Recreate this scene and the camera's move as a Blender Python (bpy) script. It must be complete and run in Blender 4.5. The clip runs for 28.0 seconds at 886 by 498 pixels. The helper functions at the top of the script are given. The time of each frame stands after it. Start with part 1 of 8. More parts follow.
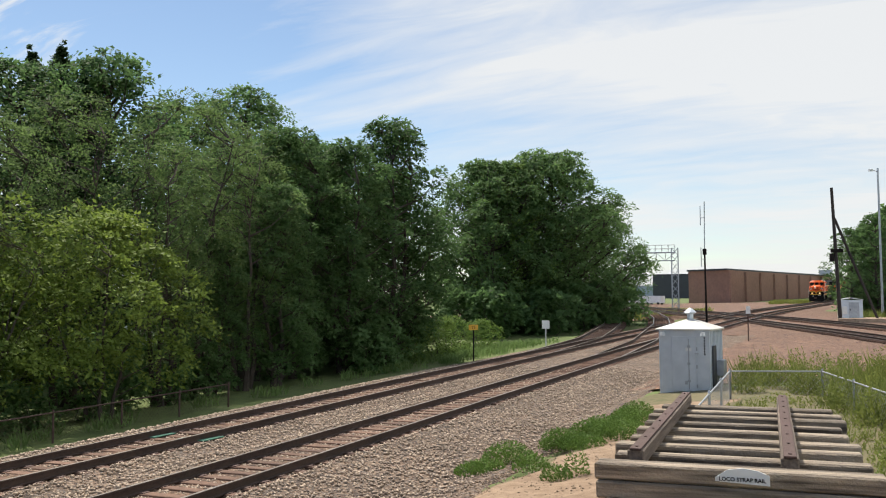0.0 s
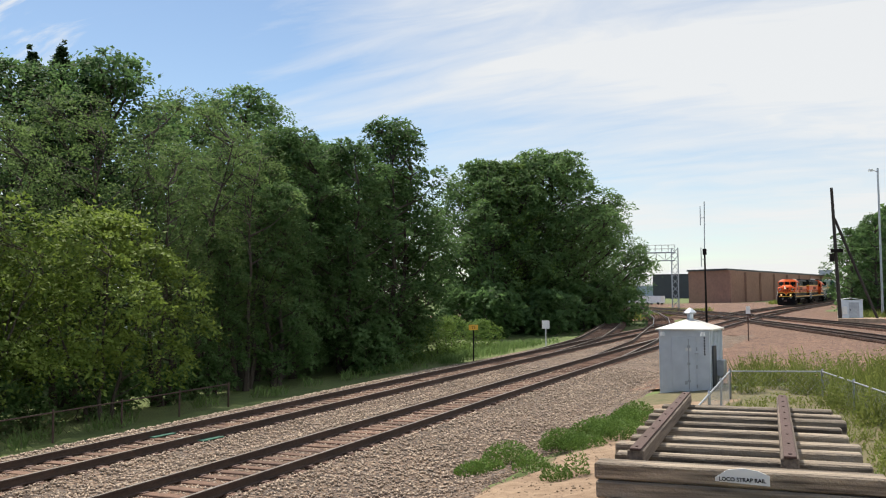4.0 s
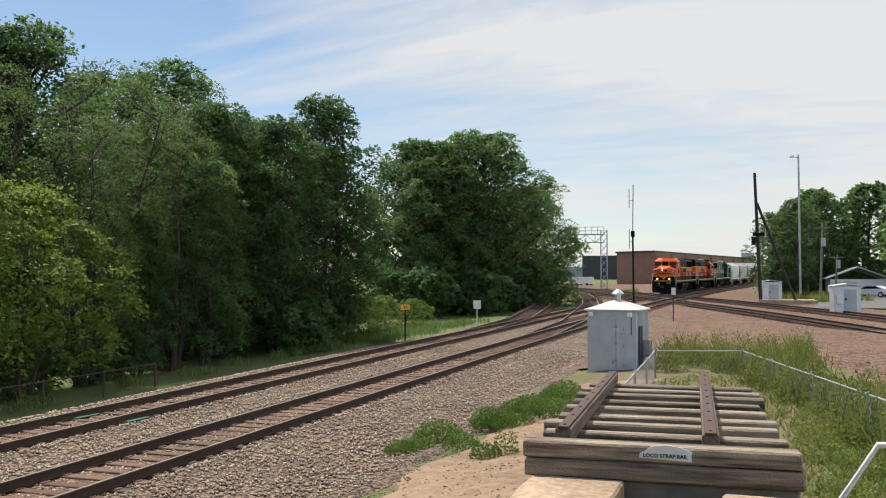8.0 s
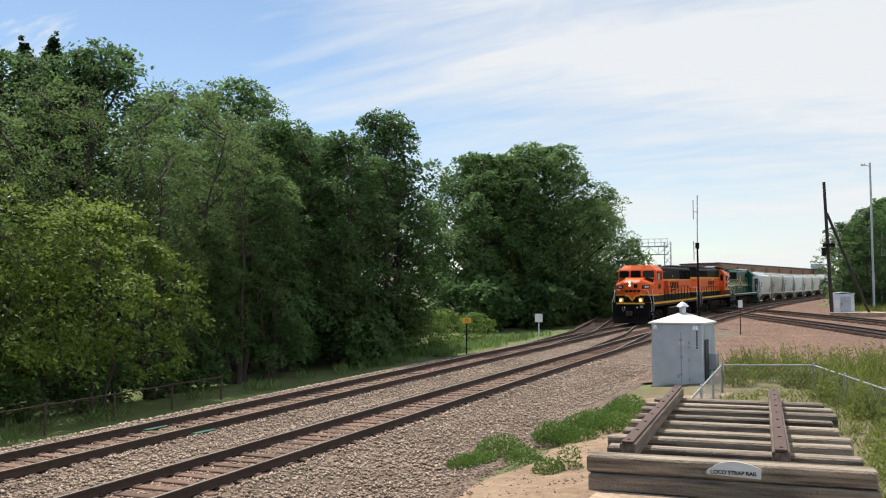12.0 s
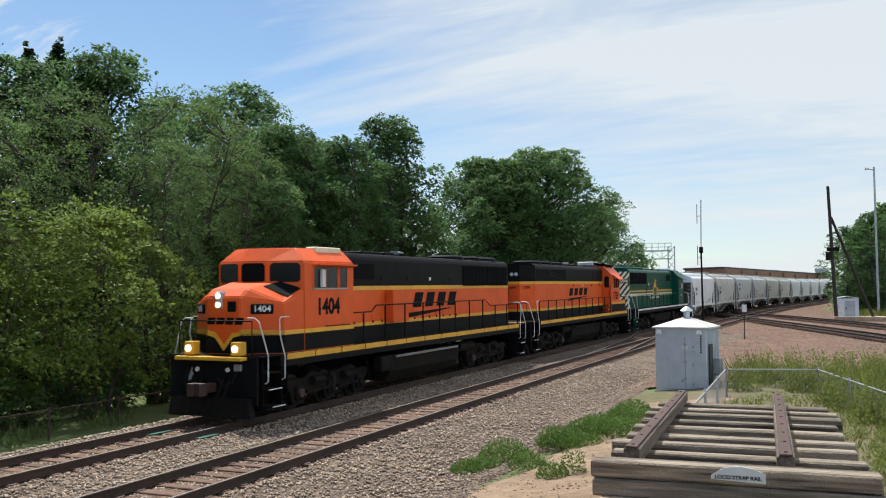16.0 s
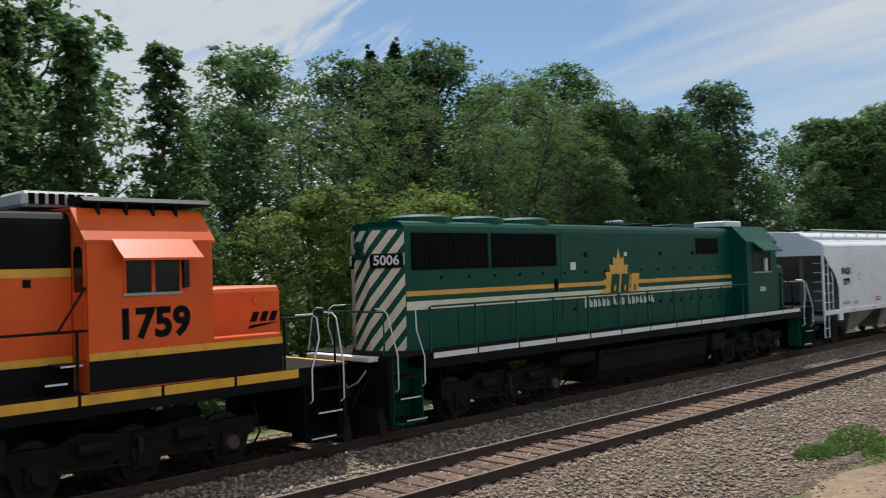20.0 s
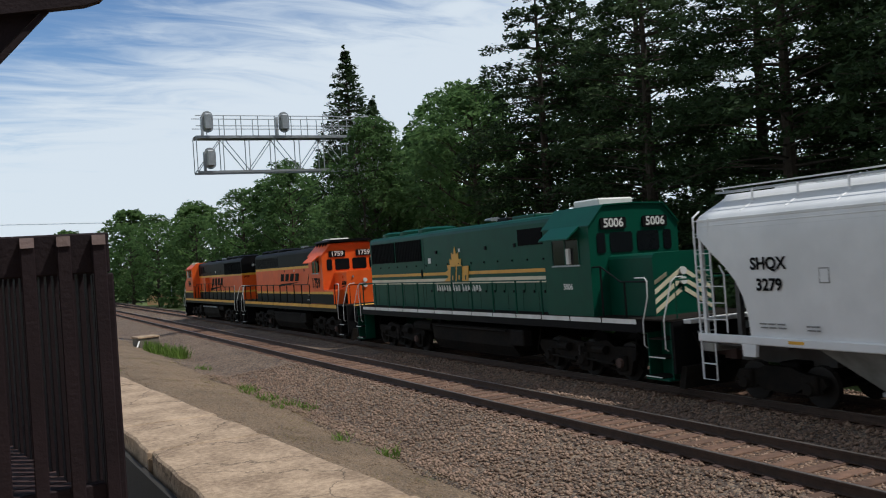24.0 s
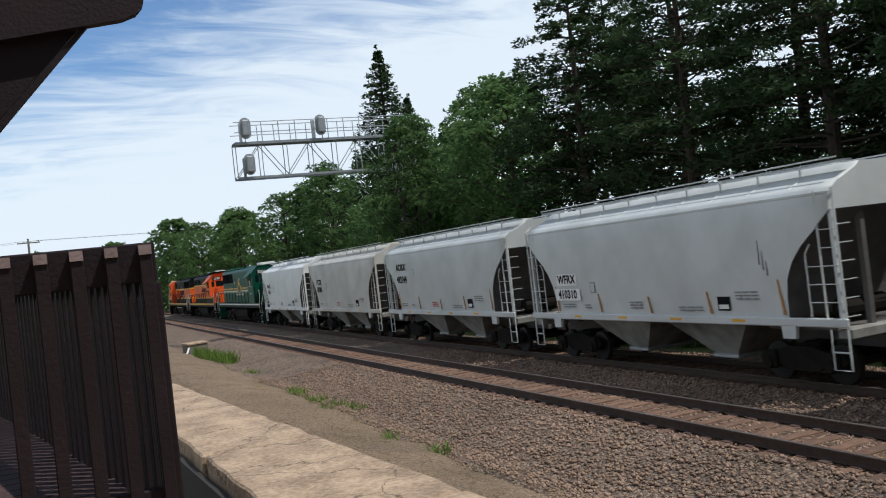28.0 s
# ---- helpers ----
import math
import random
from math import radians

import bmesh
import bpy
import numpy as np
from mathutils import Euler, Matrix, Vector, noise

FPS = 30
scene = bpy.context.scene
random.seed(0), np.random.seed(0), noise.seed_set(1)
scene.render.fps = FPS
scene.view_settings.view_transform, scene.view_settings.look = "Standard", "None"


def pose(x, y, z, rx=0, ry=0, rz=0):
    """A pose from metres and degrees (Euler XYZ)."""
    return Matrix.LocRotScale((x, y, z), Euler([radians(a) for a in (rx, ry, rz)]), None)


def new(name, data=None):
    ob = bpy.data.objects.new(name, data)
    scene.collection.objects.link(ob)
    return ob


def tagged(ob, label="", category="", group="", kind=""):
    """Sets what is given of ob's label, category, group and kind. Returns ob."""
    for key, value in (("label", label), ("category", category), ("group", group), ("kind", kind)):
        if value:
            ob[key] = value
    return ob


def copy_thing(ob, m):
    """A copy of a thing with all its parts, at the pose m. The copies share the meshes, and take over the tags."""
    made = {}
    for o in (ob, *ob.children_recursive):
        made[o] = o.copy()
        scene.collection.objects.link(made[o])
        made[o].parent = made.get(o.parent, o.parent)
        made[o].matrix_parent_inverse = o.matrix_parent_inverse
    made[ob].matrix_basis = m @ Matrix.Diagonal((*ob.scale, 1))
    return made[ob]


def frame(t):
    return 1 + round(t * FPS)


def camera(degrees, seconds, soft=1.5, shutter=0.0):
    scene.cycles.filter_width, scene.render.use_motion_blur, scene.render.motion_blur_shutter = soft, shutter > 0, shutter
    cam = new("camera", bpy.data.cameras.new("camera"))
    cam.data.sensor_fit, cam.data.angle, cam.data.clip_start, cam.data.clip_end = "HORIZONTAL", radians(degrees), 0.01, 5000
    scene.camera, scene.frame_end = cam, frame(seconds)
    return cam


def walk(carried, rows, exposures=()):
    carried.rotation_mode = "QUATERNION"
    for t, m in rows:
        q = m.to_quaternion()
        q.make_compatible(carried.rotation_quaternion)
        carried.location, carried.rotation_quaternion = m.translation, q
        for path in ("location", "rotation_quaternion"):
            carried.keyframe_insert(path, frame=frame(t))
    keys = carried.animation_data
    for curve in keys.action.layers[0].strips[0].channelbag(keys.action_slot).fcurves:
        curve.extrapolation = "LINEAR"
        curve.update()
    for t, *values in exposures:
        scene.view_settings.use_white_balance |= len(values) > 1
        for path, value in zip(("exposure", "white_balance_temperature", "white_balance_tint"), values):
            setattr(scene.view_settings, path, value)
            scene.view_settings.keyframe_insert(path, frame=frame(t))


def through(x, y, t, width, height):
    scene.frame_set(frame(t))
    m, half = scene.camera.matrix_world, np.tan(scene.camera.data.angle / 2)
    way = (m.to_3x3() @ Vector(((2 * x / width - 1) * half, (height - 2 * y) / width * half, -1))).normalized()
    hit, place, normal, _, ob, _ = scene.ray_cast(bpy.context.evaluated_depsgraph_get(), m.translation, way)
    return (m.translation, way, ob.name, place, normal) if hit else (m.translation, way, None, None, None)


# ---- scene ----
# ---- camera: stands on the raised deck of a station and turns ----
cam = camera(53.27, 28.0, soft=1.1, shutter=0.12)
EYE = (0.0, 0.0, 3.505)
TURNS = [  # seconds, yaw, pitch, roll
    (0, 23.44, 3.43, 0.26), (3, 23.44, 3.43, 0.25), (6.5, 23.44, 3.43, 0.25), (7, 22.38, 3.55, 0.12),
    (7.5, 19.46, 3.47, 0.10), (8, 19.04, 2.12, -0.09), (8.5, 19.47, 1.97, -0.26), (9, 19.70, -0.17, -0.13),
    (9.5, 19.18, 0.82, -0.02), (10, 19.10, 1.10, -0.03), (10.5, 19.09, 1.47, -0.06), (11, 19.38, 2.32, 0.01),
    (11.5, 21.14, 2.68, 0.11), (12, 23.00, 2.99, 0.13), (12.5, 23.26, 3.45, 0.14), (14.5, 23.23, 3.29, 0.15),
    (18.5, 23.23, 3.29, 0.20), (19, 24.36, 3.19, 0.28), (19.5, 31.49, 2.91, 0.72), (20, 44.14, 1.99, 0.99),
    (20.3, 53.3, 1.42, 1.26), (20.6, 64.57, 0.54, 1.45), (20.8, 73.46, -0.34, 1.41), (21, 83.40, -1.22, 1.37), (21.2, 94.36, -2.2, 1.45), (21.4, 104.94, -3.1, 1.54),
    (21.6, 114.45, -3.25, 1.73), (21.8, 122.92, -2.9, 1.99), (22, 130.5, -2.52, 2.25), (22.2, 136.7, -2.24, 2.47), (22.5, 143.8, -1.82, 2.81), (24.5, 154.53, -0.15, 3.67), (25, 155.60, -0.09, 3.69), (25.5, 156.29, -0.06, 3.77),
    (26, 156.77, -0.04, 3.95), (26.5, 156.69, -0.27, 5.11), (27, 156.53, -0.53, 6.19), (27.5, 156.60, -0.37, 6.24),
    (28, 156.52, -0.27, 6.23),
]
EXPOSURES = [(0, 0.36, 6800, 10), (7, 0.34, 6800, 10), (9, 0.16, 6900, 11), (11.5, 0.38, 6750, 10), (14.5, 0.34, 6450, 8), (16.5, 0.27, 6350, 7), (17.4, 0.30, 6300, 7), (18.0, 0.10, 6250, 7), (18.5, 0.08, 6250, 7), (19.2, 0.12, 6250, 7), (20, -0.1, 6300, 8), (20.5, 0.43, 6500, 10), (21, 1.7, 6250, 14), (21.5, 1.65, 6250, 15), (22.2, 1.3, 6300, 15), (22.5, 0.9, 6450, 12),
             (24.5, -0.7, 6250, 8), (25.5, -0.62, 6250, 8), (26.5, -0.42, 6250, 8), (28, -0.38, 6250, 8)]
walk(cam, [(t, pose(*EYE, 90 + p, r, y)) for t, y, p, r in TURNS], EXPOSURES)

# ---- sky and sun ----
SUN = Vector((-0.43, 0.36, 1.0)).normalized()
sun = new("sun", bpy.data.lights.new("sun", "SUN"))
sun.data.energy, sun.data.angle, sun.data.color = 5.0, radians(0.6), (1.0, 0.95, 0.87)
sun.rotation_mode = "QUATERNION"
sun.rotation_quaternion = SUN.to_track_quat("Z", "Y")
sky = bpy.data.worlds.new("sky")
scene.world = sky
sky.use_nodes = True
nt = sky.node_tree
nt.nodes.clear()


def wn(kind, **kw):
    n = nt.nodes.new(kind)
    for k, v in kw.items():
        if k in n.inputs:
            n.inputs[k].default_value = v
    return n


n_sky = wn("ShaderNodeTexSky")
n_sky.sky_type, n_sky.sun_disc = "NISHITA", False
n_sky.sun_elevation = math.asin(SUN.z)
n_sky.sun_rotation = math.atan2(SUN.x, SUN.y)
n_sky.altitude, n_sky.air_density, n_sky.dust_density = 200, 1.0, 0.25
# thin streaked cirrus: the direction is laid on a plane overhead and stretched
n_co = wn("ShaderNodeTexCoord")
n_sep = wn("ShaderNodeSeparateXYZ")
n_zz = wn("ShaderNodeMath"); n_zz.operation = "ADD"; n_zz.inputs[1].default_value = 0.22
n_dx = wn("ShaderNodeMath"); n_dx.operation = "DIVIDE"
n_dy = wn("ShaderNodeMath"); n_dy.operation = "DIVIDE"
n_cmb = wn("ShaderNodeCombineXYZ")
n_map = wn("ShaderNodeMapping")
n_map.inputs["Rotation"].default_value = (0, 0, radians(35))
n_map.inputs["Scale"].default_value = (0.55, 1.9, 1)
n_map.inputs["Location"].default_value = (0.6, 0.35, 0)
n_big = wn("ShaderNodeTexNoise", Scale=1.0, Detail=4.0, Roughness=0.45, Distortion=0.5)
n_fine = wn("ShaderNodeTexNoise", Scale=5.0, Detail=6.0, Roughness=0.6, Distortion=0.8)
n_sum = wn("ShaderNodeMath"); n_sum.operation = "MULTIPLY_ADD"; n_sum.inputs[1].default_value = 0.30
n_dir = wn("ShaderNodeVectorMath"); n_dir.operation = "DOT_PRODUCT"; n_dir.inputs[1].default_value = (0.30, 0.15, 0.0)   # cirrus thickens northward; more is added in the unseen east to brighten train sides
n_dens = wn("ShaderNodeMath"); n_dens.operation = "ADD"
n_ramp = wn("ShaderNodeValToRGB")
n_ramp.color_ramp.elements[0].position, n_ramp.color_ramp.elements[1].position = 0.56, 0.86
n_ramp.color_ramp.elements[1].color = (0.92, 0.92, 0.92, 1)
n_south = wn("ShaderNodeMapRange")          # the cloud is thicker and whiter to the south
n_south.inputs["From Min"].default_value, n_south.inputs["From Max"].default_value = 0.25, -0.75
n_cloud = wn("ShaderNodeMix"); n_cloud.data_type = "RGBA"
n_cloud.inputs["A"].default_value, n_cloud.inputs["B"].default_value = (4.45, 4.62, 4.80, 1), (7.2, 7.8, 8.4, 1)
n_mix = wn("ShaderNodeMix"); n_mix.data_type = "RGBA"
n_tone = wn("ShaderNodeMix"); n_tone.data_type, n_tone.blend_type = "RGBA", "MULTIPLY"
n_tone.inputs["Factor"].default_value = 1.0
n_clear = wn("ShaderNodeMix"); n_clear.data_type = "RGBA"
n_clear.inputs["A"].default_value, n_clear.inputs["B"].default_value = (0.65, 0.675, 0.69, 1), (0.78, 0.92, 1.08, 1)
n_bank = wn("ShaderNodeVectorMath"); n_bank.operation = "DOT_PRODUCT"; n_bank.inputs[1].default_value = (-0.291, -0.154, -0.945)
n_edge = wn("ShaderNodeMath"); n_edge.operation = "MULTIPLY_ADD"; n_edge.inputs[1].default_value = 0.22
n_veil = wn("ShaderNodeMapRange"); n_veil.interpolation_type = "SMOOTHSTEP"
n_veil.inputs["From Min"].default_value, n_veil.inputs["From Max"].default_value = 0.02, 0.17
n_veil.inputs["To Max"].default_value = 0.93
n_most = wn("ShaderNodeMath"); n_most.operation = "MAXIMUM"
n_puff = wn("ShaderNodeMapRange")           # small broken puffs in the clear southern sky
n_puff.inputs["From Min"].default_value, n_puff.inputs["From Max"].default_value, n_puff.inputs["To Max"].default_value = 0.58, 0.76, 0.75
n_part = wn("ShaderNodeMath"); n_part.operation = "MULTIPLY"
n_west = wn("ShaderNodeVectorMath"); n_west.operation = "DOT_PRODUCT"; n_west.inputs[1].default_value = (-0.884, 0.400, 0.240)   # a white cloud low in the west
n_rag = wn("ShaderNodeMath"); n_rag.operation = "MULTIPLY_ADD"; n_rag.inputs[1].default_value = 0.16
n_heap = wn("ShaderNodeMapRange"); n_heap.interpolation_type = "SMOOTHSTEP"
n_heap.inputs["From Min"].default_value, n_heap.inputs["From Max"].default_value = 1.030, 1.072
n_heap.inputs["To Max"].default_value = 0.95
n_two = wn("ShaderNodeMath"); n_two.operation = "MAXIMUM"
n_all = wn("ShaderNodeMath"); n_all.operation = "MAXIMUM"
n_bg = wn("ShaderNodeBackground", Strength=0.15)
n_out = wn("ShaderNodeOutputWorld")
for x, y in ((n_co.outputs["Generated"], n_sep.inputs[0]), (n_sep.outputs["Z"], n_zz.inputs[0]), (n_sep.outputs["X"], n_dx.inputs[0]),
             (n_sep.outputs["Y"], n_dy.inputs[0]), (n_zz.outputs[0], n_dx.inputs[1]), (n_zz.outputs[0], n_dy.inputs[1]),
             (n_dx.outputs[0], n_cmb.inputs["X"]), (n_dy.outputs[0], n_cmb.inputs["Y"]), (n_cmb.outputs[0], n_map.inputs["Vector"]),
             (n_map.outputs[0], n_big.inputs["Vector"]), (n_map.outputs[0], n_fine.inputs["Vector"]),
             (n_fine.outputs["Fac"], n_sum.inputs[0]), (n_big.outputs["Fac"], n_sum.inputs[2]), (n_co.outputs["Generated"], n_dir.inputs[0]), (n_dir.outputs["Value"], n_dens.inputs[0]), (n_sum.outputs[0], n_dens.inputs[1]), (n_dens.outputs[0], n_ramp.inputs[0]),
             (n_co.outputs["Generated"], n_bank.inputs[0]), (n_bank.outputs["Value"], n_edge.inputs[2]), (n_fine.outputs["Fac"], n_edge.inputs[0]), (n_edge.outputs[0], n_veil.inputs["Value"]), (n_veil.outputs[0], n_most.inputs[0]), (n_ramp.outputs["Color"], n_most.inputs[1]), (n_fine.outputs["Fac"], n_puff.inputs["Value"]), (n_puff.outputs[0], n_part.inputs[0]), (n_south.outputs[0], n_part.inputs[1]), (n_co.outputs["Generated"], n_west.inputs[0]), (n_west.outputs["Value"], n_rag.inputs[2]), (n_fine.outputs["Fac"], n_rag.inputs[0]), (n_rag.outputs[0], n_heap.inputs["Value"]), (n_heap.outputs[0], n_two.inputs[0]), (n_part.outputs[0], n_two.inputs[1]), (n_two.outputs[0], n_all.inputs[0]), (n_most.outputs[0], n_all.inputs[1]), (n_all.outputs[0], n_mix.inputs["Factor"]), (n_sky.outputs[0], n_tone.inputs["A"]), (n_south.outputs[0], n_clear.inputs["Factor"]), (n_clear.outputs["Result"], n_tone.inputs["B"]), (n_tone.outputs["Result"], n_mix.inputs["A"]), (n_sep.outputs["Y"], n_south.inputs["Value"]), (n_south.outputs[0], n_cloud.inputs["Factor"]), (n_cloud.outputs["Result"], n_mix.inputs["B"]),
             (n_mix.outputs["Result"], n_bg.inputs["Color"]), (n_bg.outputs[0], n_out.inputs[0])):
    nt.links.new(x, y)

# ---- materials ----
def material(name, base, rough=0.7, metal=0.0, spots=None, grain=8.0, amount=0.25, large=0.6, bump=0.1, fine=60.0, random_hue=0.0, coords="Object", gloss=0.5, stretch=None, cracks=0.0):
    """A painted, wooden, stony or metal surface: a base colour, blotches at a large and a fine scale, and fine relief."""
    m = bpy.data.materials.new(name)
    m.use_nodes = True
    t = m.node_tree
    b = t.nodes["Principled BSDF"]
    b.inputs["Roughness"].default_value, b.inputs["Metallic"].default_value = rough, metal
    b.inputs["Specular IOR Level"].default_value = gloss
    co = t.nodes.new("ShaderNodeTexCoord")
    n1 = t.nodes.new("ShaderNodeTexNoise")
    n1.inputs["Scale"].default_value, n1.inputs["Detail"].default_value = large, 5
    n2 = t.nodes.new("ShaderNodeTexNoise")
    n2.inputs["Scale"].default_value, n2.inputs["Detail"].default_value = grain, 6
    where = co.outputs[coords]
    if stretch:      # grain drawn out along one axis
        mp = t.nodes.new("ShaderNodeMapping")
        mp.inputs["Scale"].default_value = stretch
        t.links.new(where, mp.inputs["Vector"])
        where = mp.outputs[0]
    t.links.new(where, n1.inputs["Vector"])
    t.links.new(where, n2.inputs["Vector"])
    add = t.nodes.new("ShaderNodeMath")
    add.operation = "ADD"
    t.links.new(n1.outputs["Fac"], add.inputs[0])
    t.links.new(n2.outputs["Fac"], add.inputs[1])
    ramp = t.nodes.new("ShaderNodeValToRGB")
    other = spots or tuple(c * (1 - amount) for c in base)
    e = ramp.color_ramp.elements
    e[0].position, e[1].position = 0.38, 0.62
    e[0].color, e[1].color = (*other, 1), (*base, 1)
    half = t.nodes.new("ShaderNodeMath")
    half.operation = "MULTIPLY"
    half.inputs[1].default_value = 0.5
    t.links.new(add.outputs[0], half.inputs[0])
    t.links.new(half.outputs[0], ramp.inputs[0])
    colour = ramp.outputs["Color"]
    if random_hue:
        info = t.nodes.new("ShaderNodeObjectInfo")
        mr = t.nodes.new("ShaderNodeMapRange")
        mr.inputs["To Min"].default_value, mr.inputs["To Max"].default_value = 1 - random_hue, 1 + random_hue
        hsv = t.nodes.new("ShaderNodeHueSaturation")
        t.links.new(info.outputs["Random"], mr.inputs["Value"])
        t.links.new(mr.outputs[0], hsv.inputs["Value"])
        t.links.new(colour, hsv.inputs["Color"])
        colour = hsv.outputs["Color"]
    if cracks:       # thin branching cracks, dirt-filled
        vo = t.nodes.new("ShaderNodeTexVoronoi")
        vo.feature = "DISTANCE_TO_EDGE"
        vo.inputs["Scale"].default_value = cracks
        wob = t.nodes.new("ShaderNodeTexNoise")
        wob.inputs["Scale"].default_value, wob.inputs["Detail"].default_value = 3.0, 5
        vm = t.nodes.new("ShaderNodeVectorMath"); vm.operation = "MULTIPLY_ADD"
        vm.inputs[1].default_value = (0.5, 0.5, 0.5)
        t.links.new(co.outputs[coords], wob.inputs["Vector"])
        t.links.new(wob.outputs["Color"], vm.inputs[0])
        t.links.new(co.outputs[coords], vm.inputs[2])
        t.links.new(vm.outputs[0], vo.inputs["Vector"])
        cr = t.nodes.new("ShaderNodeMapRange")
        cr.inputs["From Min"].default_value, cr.inputs["From Max"].default_value = 0.002, 0.008
        cr.inputs["To Min"].default_value, cr.inputs["To Max"].default_value = 0.45, 1.0
        t.links.new(vo.outputs["Distance"], cr.inputs["Value"])
        hs = t.nodes.new("ShaderNodeHueSaturation")
        t.links.new(cr.outputs[0], hs.inputs["Value"])
        t.links.new(colour, hs.inputs["Color"])
        colour = hs.outputs["Color"]
    t.links.new(colour, b.inputs["Base Color"])
    if bump:
        n3 = t.nodes.new("ShaderNodeTexNoise")
        n3.inputs["Scale"].default_value, n3.inputs["Detail"].default_value = fine, 4
        t.links.new(co.outputs[coords], n3.inputs["Vector"])
        bp = t.nodes.new("ShaderNodeBump")
        bp.inputs["Strength"].default_value, bp.inputs["Distance"].default_value = bump, 0.02
        t.links.new(n3.outputs["Fac"], bp.inputs["Height"])
        t.links.new(bp.outputs[0], b.inputs["Normal"])
    return m


def stony(name, colours, scale, relief=0.6, depth=0.03, rough=0.9):
    """Broken stones seen as a bed: cells, each of its own colour, with real relief."""
    m = bpy.data.materials.new(name)
    m.use_nodes = True
    t = m.node_tree
    b = t.nodes["Principled BSDF"]
    b.inputs["Roughness"].default_value = rough
    co = t.nodes.new("ShaderNodeTexCoord")
    v = t.nodes.new("ShaderNodeTexVoronoi")
    v.inputs["Scale"].default_value = scale
    v2 = t.nodes.new("ShaderNodeTexNoise")
    v2.inputs["Scale"].default_value, v2.inputs["Detail"].default_value = 0.5, 5
    t.links.new(co.outputs["Object"], v.inputs["Vector"])
    t.links.new(co.outputs["Object"], v2.inputs["Vector"])
    sep = t.nodes.new("ShaderNodeSeparateColor")
    t.links.new(v.outputs["Color"], sep.inputs[0])
    ramp = t.nodes.new("ShaderNodeValToRGB")
    ramp.color_ramp.interpolation = "CONSTANT"
    e = ramp.color_ramp.elements
    while len(e) < len(colours):
        e.new(0.5)
    for i, c in enumerate(colours):
        e[i].position, e[i].color = i / len(colours), (*c, 1)
    t.links.new(sep.outputs[0], ramp.inputs[0])
    hsv = t.nodes.new("ShaderNodeHueSaturation")
    mr = t.nodes.new("ShaderNodeMapRange")
    mr.inputs["From Min"].default_value, mr.inputs["From Max"].default_value = 0.3, 0.7
    mr.inputs["To Min"].default_value, mr.inputs["To Max"].default_value = 0.75, 1.15
    t.links.new(v2.outputs["Fac"], mr.inputs["Value"])
    t.links.new(mr.outputs[0], hsv.inputs["Value"])
    t.links.new(ramp.outputs["Color"], hsv.inputs["Color"])
    t.links.new(hsv.outputs["Color"], b.inputs["Base Color"])
    bp = t.nodes.new("ShaderNodeBump")
    bp.invert = True
    bp.inputs["Strength"].default_value, bp.inputs["Distance"].default_value = relief, depth
    t.links.new(v.outputs["Distance"], bp.inputs["Height"])
    t.links.new(bp.outputs[0], b.inputs["Normal"])
    return m


def leafy(name, low, high, through=0.35):
    """Leaves: green that varies from leaf to leaf, lets light through, and shines a little."""
    m = bpy.data.materials.new(name)
    m.use_nodes = True
    t = m.node_tree
    b = t.nodes["Principled BSDF"]
    b.inputs["Roughness"].default_value = 0.6
    b.inputs["Specular IOR Level"].default_value = 0.12
    geo = t.nodes.new("ShaderNodeNewGeometry")
    ramp = t.nodes.new("ShaderNodeValToRGB")
    e = ramp.color_ramp.elements
    e[0].color, e[1].color = (*low, 1), (*high, 1)
    info = t.nodes.new("ShaderNodeObjectInfo")
    co = t.nodes.new("ShaderNodeTexCoord")
    no = t.nodes.new("ShaderNodeTexNoise")
    no.inputs["Scale"].default_value = 0.35
    t.links.new(co.outputs["Object"], no.inputs["Vector"])
    s1 = t.nodes.new("ShaderNodeMath"); s1.operation = "MULTIPLY"; s1.inputs[1].default_value = 0.45
    s2 = t.nodes.new("ShaderNodeMath"); s2.operation = "MULTIPLY_ADD"; s2.inputs[1].default_value = 0.25
    s3 = t.nodes.new("ShaderNodeMath"); s3.operation = "MULTIPLY_ADD"; s3.inputs[1].default_value = 0.5
    t.links.new(geo.outputs["Random Per Island"], s1.inputs[0])
    t.links.new(info.outputs["Random"], s2.inputs[0])
    t.links.new(s1.outputs[0], s2.inputs[2])
    t.links.new(no.outputs["Fac"], s3.inputs[0])
    t.links.new(s2.outputs[0], s3.inputs[2])
    t.links.new(s3.outputs[0], ramp.inputs[0])
    t.links.new(ramp.outputs["Color"], b.inputs["Base Color"])
    tr = t.nodes.new("ShaderNodeBsdfTranslucent")
    t.links.new(ramp.outputs["Color"], tr.inputs["Color"])
    mix = t.nodes.new("ShaderNodeMixShader")
    mix.inputs[0].default_value = through
    t.links.new(b.outputs[0], mix.inputs[1])
    t.links.new(tr.outputs[0], mix.inputs[2])
    t.links.new(mix.outputs[0], t.nodes["Material Output"].inputs[0])
    return m


def glowing(name, colour, strength):
    m = bpy.data.materials.new(name)
    m.use_nodes = True
    b = m.node_tree.nodes["Principled BSDF"]
    b.inputs["Base Color"].default_value = (*colour, 1)
    b.inputs["Emission Color"].default_value, b.inputs["Emission Strength"].default_value = (*colour, 1), strength
    return m


